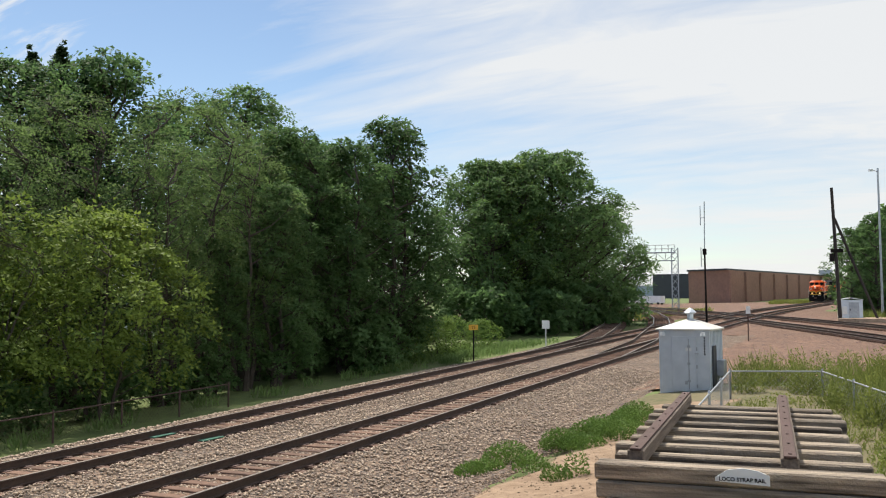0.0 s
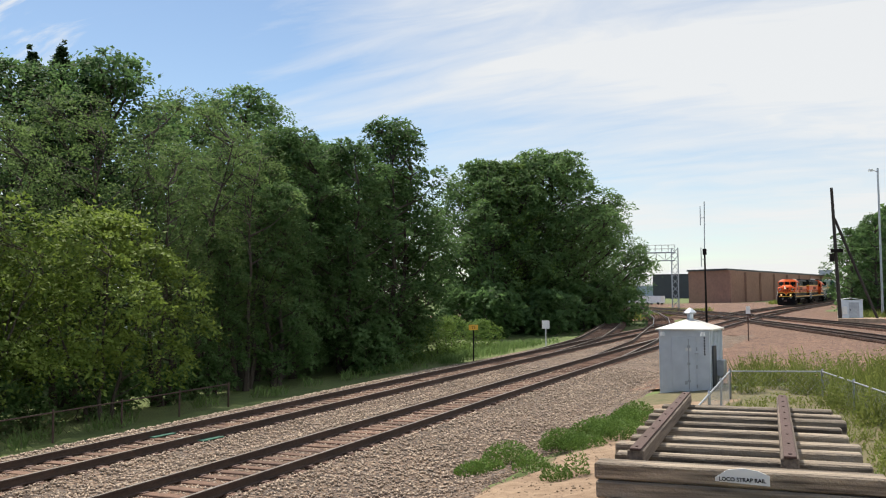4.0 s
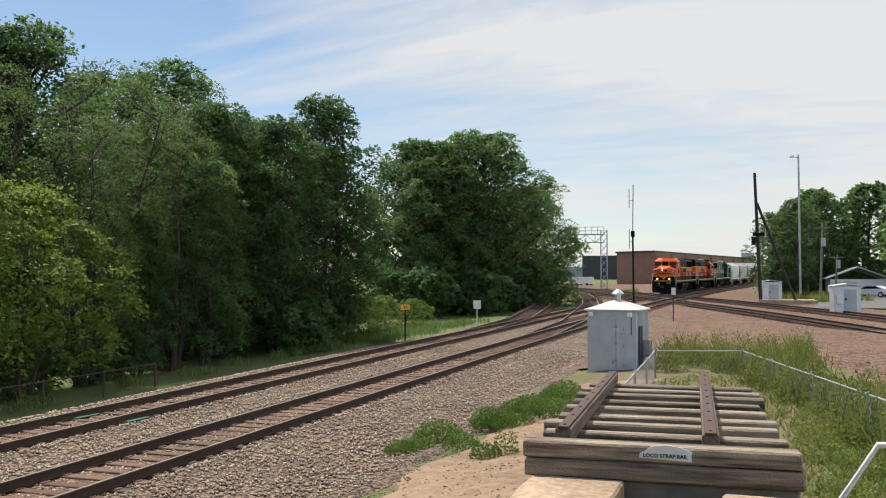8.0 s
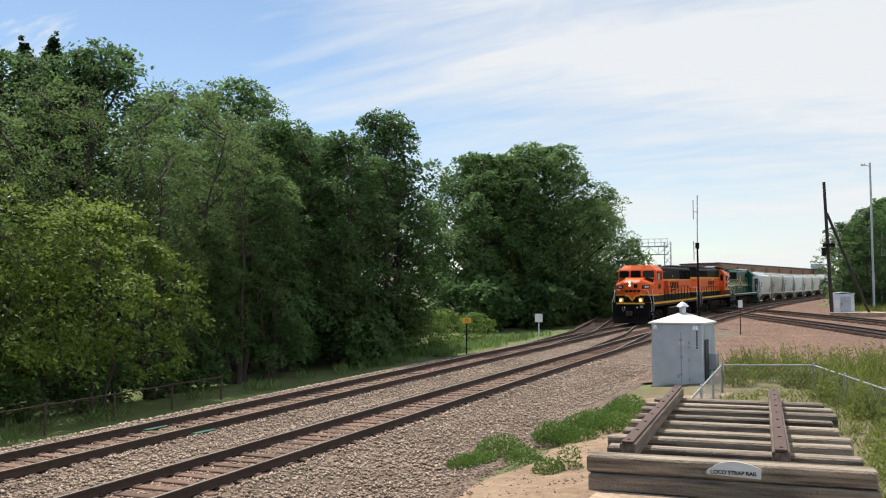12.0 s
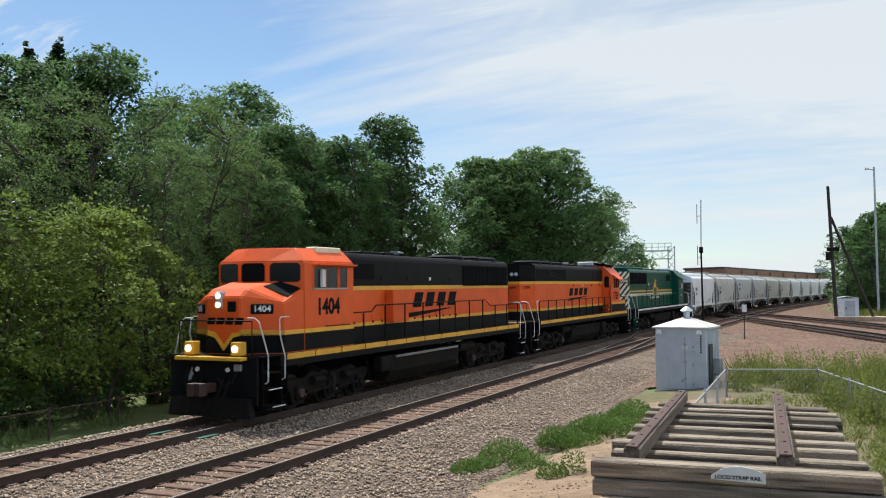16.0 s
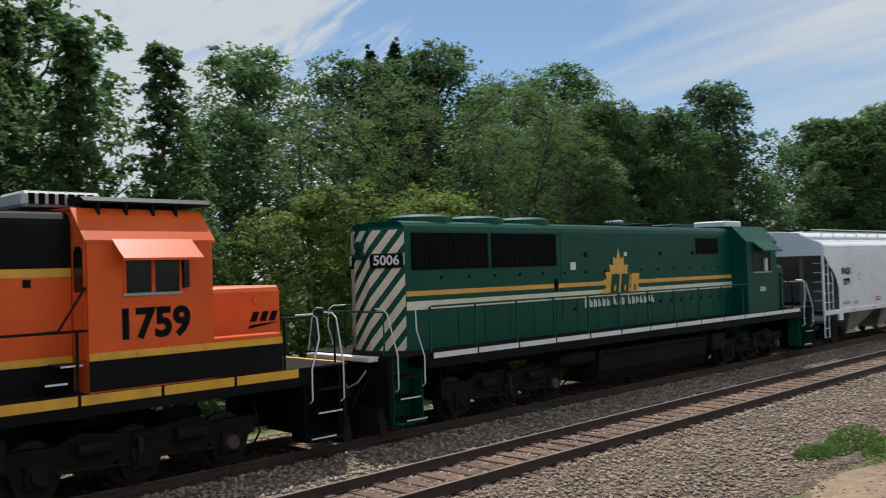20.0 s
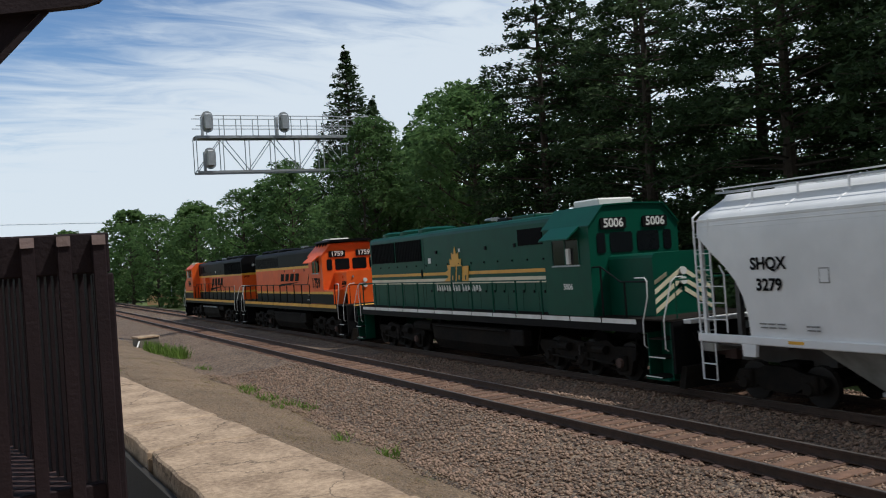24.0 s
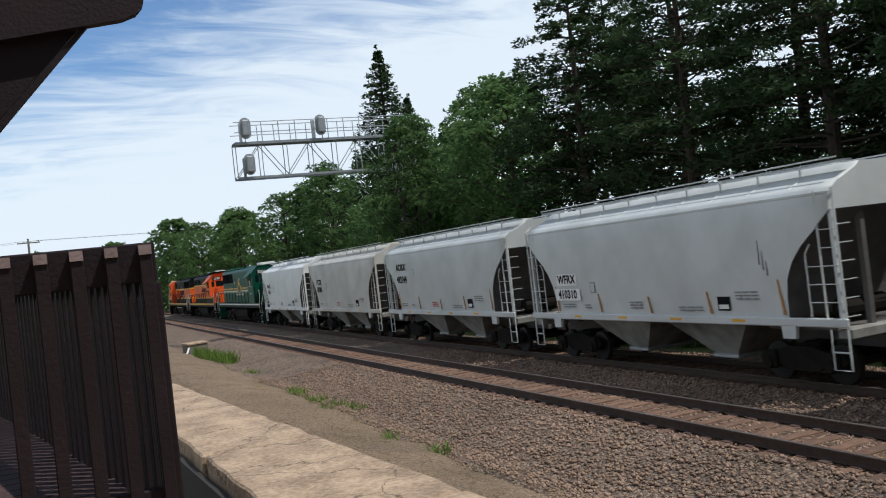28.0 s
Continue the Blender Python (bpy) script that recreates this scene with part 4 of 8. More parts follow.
        for s in (-1, 1):
            side_turn = pose(s * 0.25, yb - 0.45, 0, 0, 0, math.degrees(math.atan2(0.45, HW - 0.25)) * s)
            for k in range(-3, 9):
                z0 = deck + 0.05 + 0.46 * k - (0.61 if s < 0 else 0)
                if s > 0:
                    flat = clipped([(-0.25, z0 - 0.61), (0.25, z0), (0.25, z0 + 0.25), (-0.25, z0 - 0.36)], -0.25, 0.25, deck + 0.06, roof - 0.22)
                    if len(flat) > 2:
                        part("end_bar", prism(flat, "y", yb - 0.460, yb - 0.446), M_CREAM, root, "cream painted diagonal bar")
                band = clipped([(0, z0), (panel, z0 + s * 1.0), (panel, z0 + s * 1.0 + 0.25), (0, z0 + 0.25)], 0.0, panel - 0.004, deck + 0.06, roof - 0.22)
                if len(band) > 2:
                    bar = part("end_bar", prism([(s * u, z) for u, z in band], "y", -0.010, 0.004), M_CREAM, root, "cream painted diagonal bar")
                    bar.matrix_basis = side_turn
            bd = part("number_board", prism([(s * (panel * 0.5 + u), v) for u, v in ((-0.34, 3.56), (0.34, 3.56), (0.38, 3.62), (0.38, 3.82), (0.34, 3.88), (-0.34, 3.88), (-0.38, 3.82), (-0.38, 3.62))], "y", -0.05, 0.0), M_LETTER, root, "black number board")
            bd.matrix_basis = side_turn
            writing(number, 0.30, M_LETTER_WHITE, bd, pose(s * panel * 0.5, -0.055, 3.72, 90, 0, 0), bold=0.006)
        for z in (3.86, 4.06):
            part("end_lamp", tube([(0, yb - 0.45, z), (0, yb - 0.58, z)], 0.11, 12), M_GREEN, root, "green lamp housing")
        for s in (-1, 1):
            yl = yb + 8.35
            # a spiky gold leaf emblem with plain letter blocks
            leaf = [(0, 1.28), (0.10, 0.98), (0.27, 1.06), (0.27, 0.80), (0.47, 0.82), (0.42, 0.60), (0.66, 0.50), (0.52, 0.34), (0.56, 0.0), (-0.56, 0.0), (-0.95, 0.04), (-0.62, 0.20), (-0.88, 0.36), (-0.60, 0.44), (-0.68, 0.62), (-0.42, 0.62), (-0.46, 0.84), (-0.27, 0.80), (-0.27, 1.06), (-0.10, 0.98)]
            side_panel(root, "leaf_emblem", [(yl - 0.15 * s + u * s, 2.66 + v) for u, v in leaf], HW + 0.013, s, M_GOLD, "gold leaf emblem")
            for k, mt in enumerate((M_GREEN, M_GREEN, M_GOLD)):
                a = yl + s * (-0.60 + k * 0.50)
                side_panel(root, "emblem_block", [(a, 2.66), (a + s * 0.38, 2.66), (a + s * 0.48, 3.22), (a + s * 0.10, 3.22)], HW + 0.027, s, mt, "plain leaning emblem block")
                side_panel(root, "emblem_slot", [(a + s * 0.16, 2.74), (a + s * 0.24, 2.74), (a + s * 0.27, 2.90), (a + s * 0.19, 2.90)], HW + 0.040, s, M_GOLD if mt is M_GREEN else M_GREEN, "", 0.004)
            for k in range(16):
                a = yl + s * (-1.80 + k * 0.205 + (0.12 if k > 5 else 0) + (0.12 if k > 8 else 0))
                up_z = 2.60 if k in (0, 6, 9) else 2.55
                side_panel(root, "name_bar", [(a, 2.34), (a + s * 0.05, 2.34), (a + s * 0.05, up_z), (a, up_z)], HW + 0.013, s, M_LETTER_WHITE, "plain white lettering bar", 0.006)
                side_panel(root, "name_bar", [(a + s * 0.07, 2.34), (a + s * 0.13, 2.34), (a + s * 0.13, 2.50 if k % 3 else 2.42), (a + s * 0.07, 2.50 if k % 2 else 2.55)], HW + 0.013, s, M_LETTER_WHITE, "plain white lettering bar", 0.006)
            side_panel(root, "door_latch", [(yb + 5.32 + 0.09 * math.cos(q * math.pi / 5), 3.0 + 0.18 * math.sin(q * math.pi / 5)) for q in range(10)], HW + 0.012, s, M_GRILLE, "dark oval latch plate")
            side_panel(root, "panel_seam", [(yb + 5.55, 2.0), (yb + 5.565, 2.0), (yb + 5.565, 4.36), (yb + 5.55, 4.36)], HW + 0.001, s, M_GRILLE, "", 0.004)
            side_panel(root, "notice", [(yb + 5.95, 3.38), (yb + 6.18, 3.38), (yb + 6.18, 3.58), (yb + 5.95, 3.58)], HW + 0.012, s, M_WHITE, "small white notice")
    return root


def cab(root, h, yf, body, number, wide, orange, roof, deck):
    """The driver's cab and the nose, towards +y."""
    cw = 1.50
    y0 = yf + 0.02
    y1 = y0 + (2.2 if not wide else 3.0)
    zt = roof + 0.02
    if wide:
        # three windscreen facets in front, and a roof that leans in on three sides
        plan = [(-cw, y0), (cw, y0), (cw, y1 - 0.30), (0.46, y1 + 0.06), (-0.46, y1 + 0.06), (-cw, y1 - 0.30)]
        crown = [(-cw + 0.42, y0), (cw - 0.42, y0), (cw - 0.46, y1 - 0.50), (0.40, y1 - 0.22), (-0.40, y1 - 0.22), (-cw + 0.46, y1 - 0.50)]
        bm = bmesh.new()
        rings = [[bm.verts.new((x, y, z)) for x, y in ring] for z, ring in ((deck + 0.04, plan), (4.24, plan), (zt, crown))]
        for lo, hi in zip(rings, rings[1:]):
            for k in range(6):
                bm.faces.new((lo[k], lo[(k + 1) % 6], hi[(k + 1) % 6], hi[k]))
        bm.faces.new(rings[0][::-1])
        bm.faces.new(rings[-1])
        bmesh.ops.bevel(bm, geom=[e for e in bm.edges if all(v.co.z > 4.2 for v in e.verts)], offset=0.03, segments=2, affect="EDGES")
        c = part("cab", bm, body, root, "orange wide cab with a leaning roof")
    else:
        c = part("cab", prism([(-cw, deck + 0.04), (cw, deck + 0.04), (cw, zt - 0.55), (cw - 0.50, zt - 0.03), (0, zt), (-cw + 0.50, zt - 0.03), (-cw, zt - 0.55)], "y", y0, y1), body, root, "painted driver's cab")
        part("cab_roof", prism([(-cw - 0.02, zt - 0.56), (-cw + 0.49, zt - 0.02), (0, zt + 0.012), (cw - 0.49, zt - 0.02), (cw + 0.02, zt - 0.56), (cw + 0.02, zt - 0.52), (cw - 0.49, zt + 0.02), (0, zt + 0.05), (-cw + 0.49, zt + 0.02), (-cw - 0.02, zt - 0.52)], "y", y0 - 0.05, y1 + 0.06), body if not orange or wide else M_ORANGE, c, "cab roof")
    for s in (-1, 1):
        zl, zh = (3.48, 4.12) if wide else (3.26, 3.88) if orange else (3.1, 3.8)
        panes = ((0.40, 0.82), (0.96, 1.58), (1.62, 2.24)) if wide else ((0.62, 1.06), (1.12, 1.56)) if orange else ((0.45, 1.05), (1.10, 1.70))
        first, last = panes[0][0] - 0.05, panes[-1][1] + 0.05
        for a, b in panes:
            side_panel(c, "side_window", [(y0 + a, zl), (y0 + b, zl), (y0 + b, zh), (y0 + a, zh)], cw, s, M_GLASS, "dark side window", 0.006)
            for u in (a - 0.035, b):
                side_panel(c, "window_post", [(y0 + u, zl - 0.04), (y0 + u + 0.035, zl - 0.04), (y0 + u + 0.035, zh + 0.04), (y0 + u, zh + 0.04)], cw, s, body, "", 0.022)
        for z in (zl - 0.045, zh):
            side_panel(c, "window_frame", [(y0 + first, z), (y0 + last, z), (y0 + last, z + 0.045), (y0 + first, z + 0.045)], cw, s, body if z > zl else M_GALV, "", 0.026)
        if not wide and orange:
            side_panel(c, "deflector", [(y0 + 1.62, zl + 0.06), (y0 + 1.72, zl + 0.06), (y0 + 1.72, zh), (y0 + 1.62, zh)], cw, s, M_GLASS, "narrow dark wind deflector", 0.07)
        else:
            part("arm_rest" if not wide else "mirror", boxy(min(s * cw, s * (cw + 0.09)), max(s * cw, s * (cw + 0.09)), y0 + panes[-1][0] + 0.10, y0 + panes[-1][0] + (0.28 if wide else 0.24), zl + 0.02, zh - 0.10 if wide else zl + 0.45, 0.01), M_WHITE, c, "white wind deflector")
        out, drop = (0.22, -0.06) if wide else (0.42, 0.30)
        part("sunshade", prism([(s * cw, zt - 0.56), (s * (cw + out), zt - 0.56 - drop), (s * (cw + out), zt - 0.52 - drop), (s * cw, zt - 0.50)], "y", y0 + (0.1 if wide else 0.40), y1 - (0.75 if wide else 0.40)), body, c, "sloping window shade")
        writing(number, (0.64 if wide else 0.66) if orange else 0.22, M_LETTER if orange else M_LETTER_WHITE, c, pose(s * (cw + 0.004), y0 + (1.45 if wide else 1.1), (2.92 if wide else 2.74) if orange else 2.5, 90, 0, 90 * s), bold=0.026 if orange else 0.006)
        if orange:
            ye = y1 - (0.3 if wide else 0)
            if not wide:
                # the raised side box beside the nose, and the door and steps behind the cab
                bx = part("side_box", boxy(min(s * 0.93, s * cw), max(s * 0.93, s * cw), y1 + 0.005, y1 + 1.42, deck + 0.05, deck + 0.74, 0.015), M_ORANGE, root, "orange topped box beside the nose")
                ye = y1 + 1.42
                dr = part("cab_door", boxy(min(s * 0.98, s * 1.44), max(s * 0.98, s * 1.44), y0 - 0.02, y0, 2.22, 4.12, 0.008), M_ORANGE, c, "orange cab door with a dark window")
                part("door_window", prism([(s * x, z) for x, z in ((1.08, 3.30), (1.34, 3.30), (1.37, 3.34), (1.37, 3.94), (1.30, 4.02), (1.12, 4.02), (1.05, 3.94), (1.05, 3.34))], "y", y0 - 0.030, y0 - 0.018), M_GLASS, dr, "tall dark door window")
                for z, yy in ((1.92, y0 - 0.66), (2.18, y0 - 0.42)):
                    ct = part("cab_step", boxy(min(s * 0.94, s * 1.44), max(s * 0.94, s * 1.44), yy, yy + 0.34, z - 0.03, z), M_BLACK, root, "black step to the cab door")
                    part("tread_edge", boxy(min(s * 1.44, s * 1.46), max(s * 1.44, s * 1.46), yy, yy + 0.34, z - 0.025, z + 0.004), M_WHITE, ct, "white tread edge")
                handrail(root, [(s * 1.46, y0 - 0.75, 2.70), (s * 1.46, y0 - 0.45, 2.72), (s * 1.46, y0 - 0.02, 3.38)], 0.020, M_BLACK, label="sloping handrail to the cab")
            side_panel(c, "cab_stripe", [(y0, deck + 0.54), (ye, deck + 0.54), (ye, deck + 0.66), (y0, deck + 0.66)], cw, s, M_YELLOW, "yellow stripe")
            side_panel(c, "cab_band", [(y0, deck + 0.06), (ye, deck + 0.06), (ye, deck + 0.54), (y0, deck + 0.54)], cw, s, M_BLACK, "black band", 0.008)
            for k in range(6 if wide else 0):
                a = y0 + 0.25 + 0.24 * k
                side_panel(c, "louvre", [(a, deck + 0.67), (a + 0.18, deck + 0.67), (a + 0.18, deck + 0.70), (a, deck + 0.70)], cw, s, M_GRILLE, "", 0.012)
            for k in range(0 if wide else 4):
                a = y0 + 0.15 + 0.62 * k
                side_panel(c, "step_bolt", [(a, deck + 0.56), (a + 0.08, deck + 0.56), (a + 0.08, deck + 0.63), (a, deck + 0.63)], cw + 0.012, s, M_GOLD, "", 0.02)
    if wide:
        part("ac_unit", boxy(-1.18, -0.80, y0 + 0.2, y0 + 1.6, zt - 0.16, zt + 0.06, 0.03), M_CREAM, c, "low pale roof unit")
    elif orange:
        part("antenna_plate", prism([(-1.16, zt + 0.13), (-1.0, zt + 0.21), (1.0, zt + 0.21), (1.16, zt + 0.13), (1.16, zt + 0.10), (-1.16, zt + 0.10)], "y", y0 + 0.12, y1 + 0.20), M_BLACK, c, "black flat antenna plate")
        for yy in (y0 + 0.35, y0 + 0.82, y0 + 1.30, y0 + 1.72):
            part("bracket", boxy(-1.12, 1.12, yy, yy + 0.05, zt - 0.10, zt + 0.11), M_BLACK, c)
        part("ac_unit", boxy(-0.55, 0.50, y0 - 0.60, y0 + 0.70, zt + 0.06, zt + 0.32, 0.05), M_CAR_DARKGREY, c, "white roof air conditioner")
        for k in range(7):
            part("ac_louvre", boxy(-0.45, 0.45, y0 - 0.48 + 0.15 * k, y0 - 0.43 + 0.15 * k, zt + 0.32, zt + 0.335), M_GALV, c)
            part("ac_louvre", boxy(0.50, 0.515, y0 - 0.50 + 0.16 * k, y0 - 0.40 + 0.16 * k, zt + 0.10, zt + 0.28), M_GRILLE, c)
    else:
        part("ac_unit", boxy(-0.6, 0.6, y0 + 0.3, y0 + 1.5, zt, zt + 0.24, 0.04), M_WHITE, c, "white roof air conditioner")
    if wide:
        # full width nose: a flat centre, chamfered cheeks and a sloping top
        yn = h - 0.42
        nose = bmesh.new()
        yc = y1 - 0.28
        pts = {"a": (0.55, yn, deck + 0.04), "b": (1.48, yn - 0.68, deck + 0.04), "c": (1.48, yc, deck + 0.04), "A": (0.55, yn, 3.26), "B": (1.48, yn - 0.68, 3.08), "C": (1.48, yc, 3.44), "t": (0.60, yn - 0.26, 3.48), "T": (0.80, yc, 3.74)}
        pv = {(k, s): nose.verts.new((s * x, y, z)) for k, (x, y, z) in pts.items() for s in (-1, 1)}
        for s in (-1, 1):
            for f in ("abBA", "bcCB", "ABt", "BCTt"):
                nose.faces.new([pv[k, s] for k in f])
        for f in ("aA", "At", "tT", "ca"):
            nose.faces.new([pv[f[0], 1], pv[f[1], 1], pv[f[1], -1], pv[f[0], -1]])
        bmesh.ops.recalc_face_normals(nose, faces=nose.faces)
        bmesh.ops.bevel(nose, geom=[e for e in nose.edges if all(v.co.z > 3.0 for v in e.verts)], offset=0.035, segments=2, affect="EDGES")
        nz = part("nose", nose, M_ORANGE, root, "wide orange nose with chamfered cheeks")
        for s in (-1, 1):      # dark tread plates on the leaning shoulders of the nose
            B, C, T, t = (Vector((s * pts[k][0], pts[k][1], pts[k][2])) for k in "BCTt")
            out = (C - B).cross(T - B).normalized() * (1 if s > 0 else -1)
            if out.z < 0:
                out = -out
            bm = bmesh.new()
            q = [B.lerp(C, u).lerp(t.lerp(T, u), v) for u, v in ((0.35, 0.12), (0.96, 0.12), (0.96, 0.90), (0.35, 0.90))]
            lo, hi = [bm.verts.new(p + out * 0.002) for p in q], [bm.verts.new(p + out * 0.016) for p in q]
            for k in range(4):
                bm.faces.new((lo[k], lo[(k + 1) % 4], hi[(k + 1) % 4], hi[k]))
            bm.faces.new(hi)
            part("tread_plate", bm, M_GRILLE, nz, "dark non-slip plate")
        for p, q, side in (((-0.40, 0.40), None, 0), ((0.10, 0.98), None, 1), ((0.10, 0.98), None, -1)):
            a, b = p
            shape = [(a + 0.06, 3.66), (b - 0.06, 3.66), (b, 3.72), (b, 4.12), (b - 0.08, 4.20), (a + 0.08, 4.20), (a, 4.12), (a, 3.72)]
            g = part("windscreen", prism([(u * (side or 1), z) for u, z in shape], "y", 0.0, 0.012), M_GLASS, c, "dark windscreen pane with rounded corners")
            g.matrix_basis = pose(0, y1 + 0.06, 0) if side == 0 else pose(side * 0.46, y1 + 0.06, 0, 0, 0, -side * math.degrees(math.atan2(0.36, cw - 0.46)))
        hb = part("headlight_case", boxy(0.04, 0.30, yn - 0.30, yn + 0.05, 2.92, 3.42, 0.06), M_GALV, nz, "headlight case")
        for z in (3.05, 3.29):
            part("headlight", tube([(0.17, yn + 0.03, z), (0.17, yn + 0.06, z)], 0.088, 14), M_LAMP, hb, "lit round headlight")
        nd = part("nose_door", boxy(-0.52, -0.02, yn - 0.01, yn + 0.018, 2.30, 3.24, 0.01), M_ORANGE, nz, "orange nose door")
        part("nose_window", boxy(-0.42, -0.14, yn + 0.015, yn + 0.03, 2.86, 3.14, 0.012), M_GLASS, nd, "small nose door window")
        for s in (-1, 1):
            bd = part("number_board", boxy(-0.30, 0.30, -0.05, 0.05, -0.13, 0.13, 0.02), M_LETTER, nz, "black number board")
            turn = math.degrees(math.atan2(0.68, 0.93)) * s
            bd.matrix_basis = pose(s * 1.02, yn - 0.32, 2.93, 0, 0, -turn)
            writing(number, 0.24, M_LETTER_WHITE, bd, pose(0, 0.052, 0, 90, 0, 180), bold=0.004)
            part("ditch_lamp_box", boxy(min(s * 0.62, s * 0.92), max(s * 0.62, s * 0.92), h - 0.20, h + 0.10, deck + 0.04, deck + 0.40, 0.02), M_YELLOW, root, "yellow ditch light bracket")
            part("ditch_lamp", tube([(s * 0.77, h + 0.09, deck + 0.22), (s * 0.77, h + 0.13, deck + 0.22)], 0.10, 14), M_LAMP, root, "lit ditch light")
            part("marker_lamp", tube([(s * 0.5, h + 0.02, 1.35), (s * 0.5, h + 0.08, 1.35)], 0.06, 10), M_WHITE, root, "small white lamp")
        for k in range(4):
            a = -0.62 + k * 0.31
            part("emblem_bar", prism([(a, 2.52), (a + 0.25, 2.52), (a + 0.19, 2.70), (a - 0.06, 2.70)], "y", yn + 0.02, yn + 0.03), M_LETTER, nz, "dark emblem bar")
        part("nose_chevron", prism([(-0.55, 2.22), (-0.30, 2.16), (0, 1.80), (0.30, 2.16), (0.55, 2.22), (0.55, 2.36), (0.28, 2.30), (0, 1.96), (-0.28, 2.30), (-0.55, 2.36)], "y", yn, yn + 0.012), M_YELLOW, nz, "yellow chevron")
        part("nose_band", prism([(-0.55, deck + 0.06), (0.55, deck + 0.06), (0.55, 2.22), (0.30, 2.16), (0, 1.80), (-0.30, 2.16), (-0.55, 2.22)], "y", yn, yn + 0.008), M_BLACK, nz, "black lower nose")
        for s in (-1, 1):
            side_panel(nz, "cab_stripe", [(yc, deck + 0.54), (yn - 0.69, deck + 0.54), (yn - 0.69, deck + 0.66), (yc, deck + 0.66)], 1.48, s, M_YELLOW, "yellow stripe")
            side_panel(nz, "cab_band", [(yc, deck + 0.06), (yn - 0.69, deck + 0.06), (yn - 0.69, deck + 0.54), (yc, deck + 0.54)], 1.48, s, M_BLACK, "black band", 0.008)
            # cheek band and stripe round the chamfer
            p, q = Vector((s * 1.484, yn - 0.678, 0)), Vector((s * 0.552, yn + 0.003, 0))
            for z0, z1, mt in ((deck + 0.06, deck + 0.54, M_BLACK), (deck + 0.54, deck + 0.66, M_YELLOW)):
                bm = bmesh.new()
                off = Vector((s * 0.010, 0.010, 0))
                vs = [bm.verts.new(v) for v in (p + off + Vector((0, 0, z0)), q + off + Vector((0, 0, z0)), q + off + Vector((0, 0, z1 + 0.06)), p + off + Vector((0, 0, z1)))]
                bm.faces.new(vs)
                bmesh.ops.solidify(bm, geom=bm.faces[:], thickness=0.006)
                part("cheek_band", bm, mt, nz)
    else:
        # low short hood with a narrow nose
        yn = h - 1.15
        part("nose", prism([(-0.92, deck + 0.04), (0.92, deck + 0.04), (0.92, 3.18), (0.88, 3.25), (0.80, 3.29), (-0.80, 3.29), (-0.88, 3.25), (-0.92, 3.18)], "y", y1, yn), body, root, "low painted nose")
        for a, b in ((-1.25, -0.98), (-0.82, -0.08), (0.08, 0.82), (0.98, 1.25)):
            part("windscreen", prism([(a + 0.04, 3.36), (b - 0.04, 3.36), (b, 3.42), (b, 3.84), (b - 0.04, 3.90), (a + 0.04, 3.90), (a, 3.84), (a, 3.42)], "y", y1, y1 + 0.02), M_GLASS, c, "dark windscreen pane")
        for s in (-1, 1):
            b = part("number_board", prism([(s * 0.32, 3.99), (s * 1.08, 3.99), (s * 1.12, 4.03), (s * 1.12, 4.25), (s * 1.08, 4.30), (s * 0.32, 4.30), (s * 0.28, 4.25), (s * 0.28, 4.03)], "y", y1, y1 + 0.05), M_LETTER, c, "black number board")
            writing(number, 0.33, M_LETTER_WHITE, b, pose(s * 0.70, y1 + 0.055, 4.145, 90, 0, 180), bold=0.006)
            if orange:
                handrail(root, [(s * 1.45, y1 + 1.45, 2.66), (s * 1.45, yn + 0.35, 2.66)], 0.020, M_BLACK, label="nose handrail")
                handrail(root, [(s * 1.45, y1 + 1.50, deck), (s * 1.45, y1 + 1.50, 2.66)], 0.024, M_BLACK, "handrail_post")
            else:
                handrail(root, [(s * 1.45, y1 - 0.3, 3.0), (s * 1.45, y1 + 0.35, 3.02), (s * 1.45, y1 + 1.15, 2.62), (s * 1.45, yn + 0.35, 2.62)], 0.022, M_BLACK, label="nose handrail")
            for yy, zz in ((y1 + 0.35, 3.02), (y1 + 1.3, 2.62)) if not orange else ():
                handrail(root, [(s * 1.45, yy, deck), (s * 1.45, yy, zz)], 0.03, M_BLACK, "handrail_post")
            if orange:
                part("marker_lamp", tube([(s * 0.6, yn, 3.0), (s * 0.6, yn + 0.05, 3.0)], 0.05, 8), M_GALV, root, "small round lamp")
                side_panel(root, "nose_stripe", [(y1, deck + 0.54), (yn, deck + 0.54), (yn, deck + 0.66), (y1, deck + 0.66)], 0.92, s, M_YELLOW)
                side_panel(root, "nose_band", [(y1, deck + 0.06), (yn, deck + 0.06), (yn, deck + 0.54), (y1, deck + 0.54)], 0.92, s, M_BLACK, "", 0.008)
                slant_bars(root, s, yn - 0.36, 2.62, 0.62, 0.18, M_LETTER, 3, 0.925)
                part("nose_latch", tube([(s * 0.92, yn - 0.55, 3.02), (s * 0.96, yn - 0.55, 3.02)], 0.07, 10), M_ORANGE, root, "round orange filler cap")
            else:
                for k in range(6):
                    zz = deck + 0.1 + k * 0.24
                    part("end_bar", prism([(s * 0.9, zz), (s * 0.05, zz + 0.5), (s * 0.05, zz + 0.62), (s * 0.9, zz + 0.12)] if zz < 2.4 else [(s * 0.9, 2.5), (s * 0.5, 2.7), (s * 0.5, 2.8), (s * 0.9, 2.6)], "y", yn, yn + 0.012), M_CREAM, root)
        for z in (2.55, 2.8):
            part("end_lamp", tube([(0, yn, z), (0, yn + 0.07, z)], 0.1, 12), M_WHITE, root, "unlit round lamp")


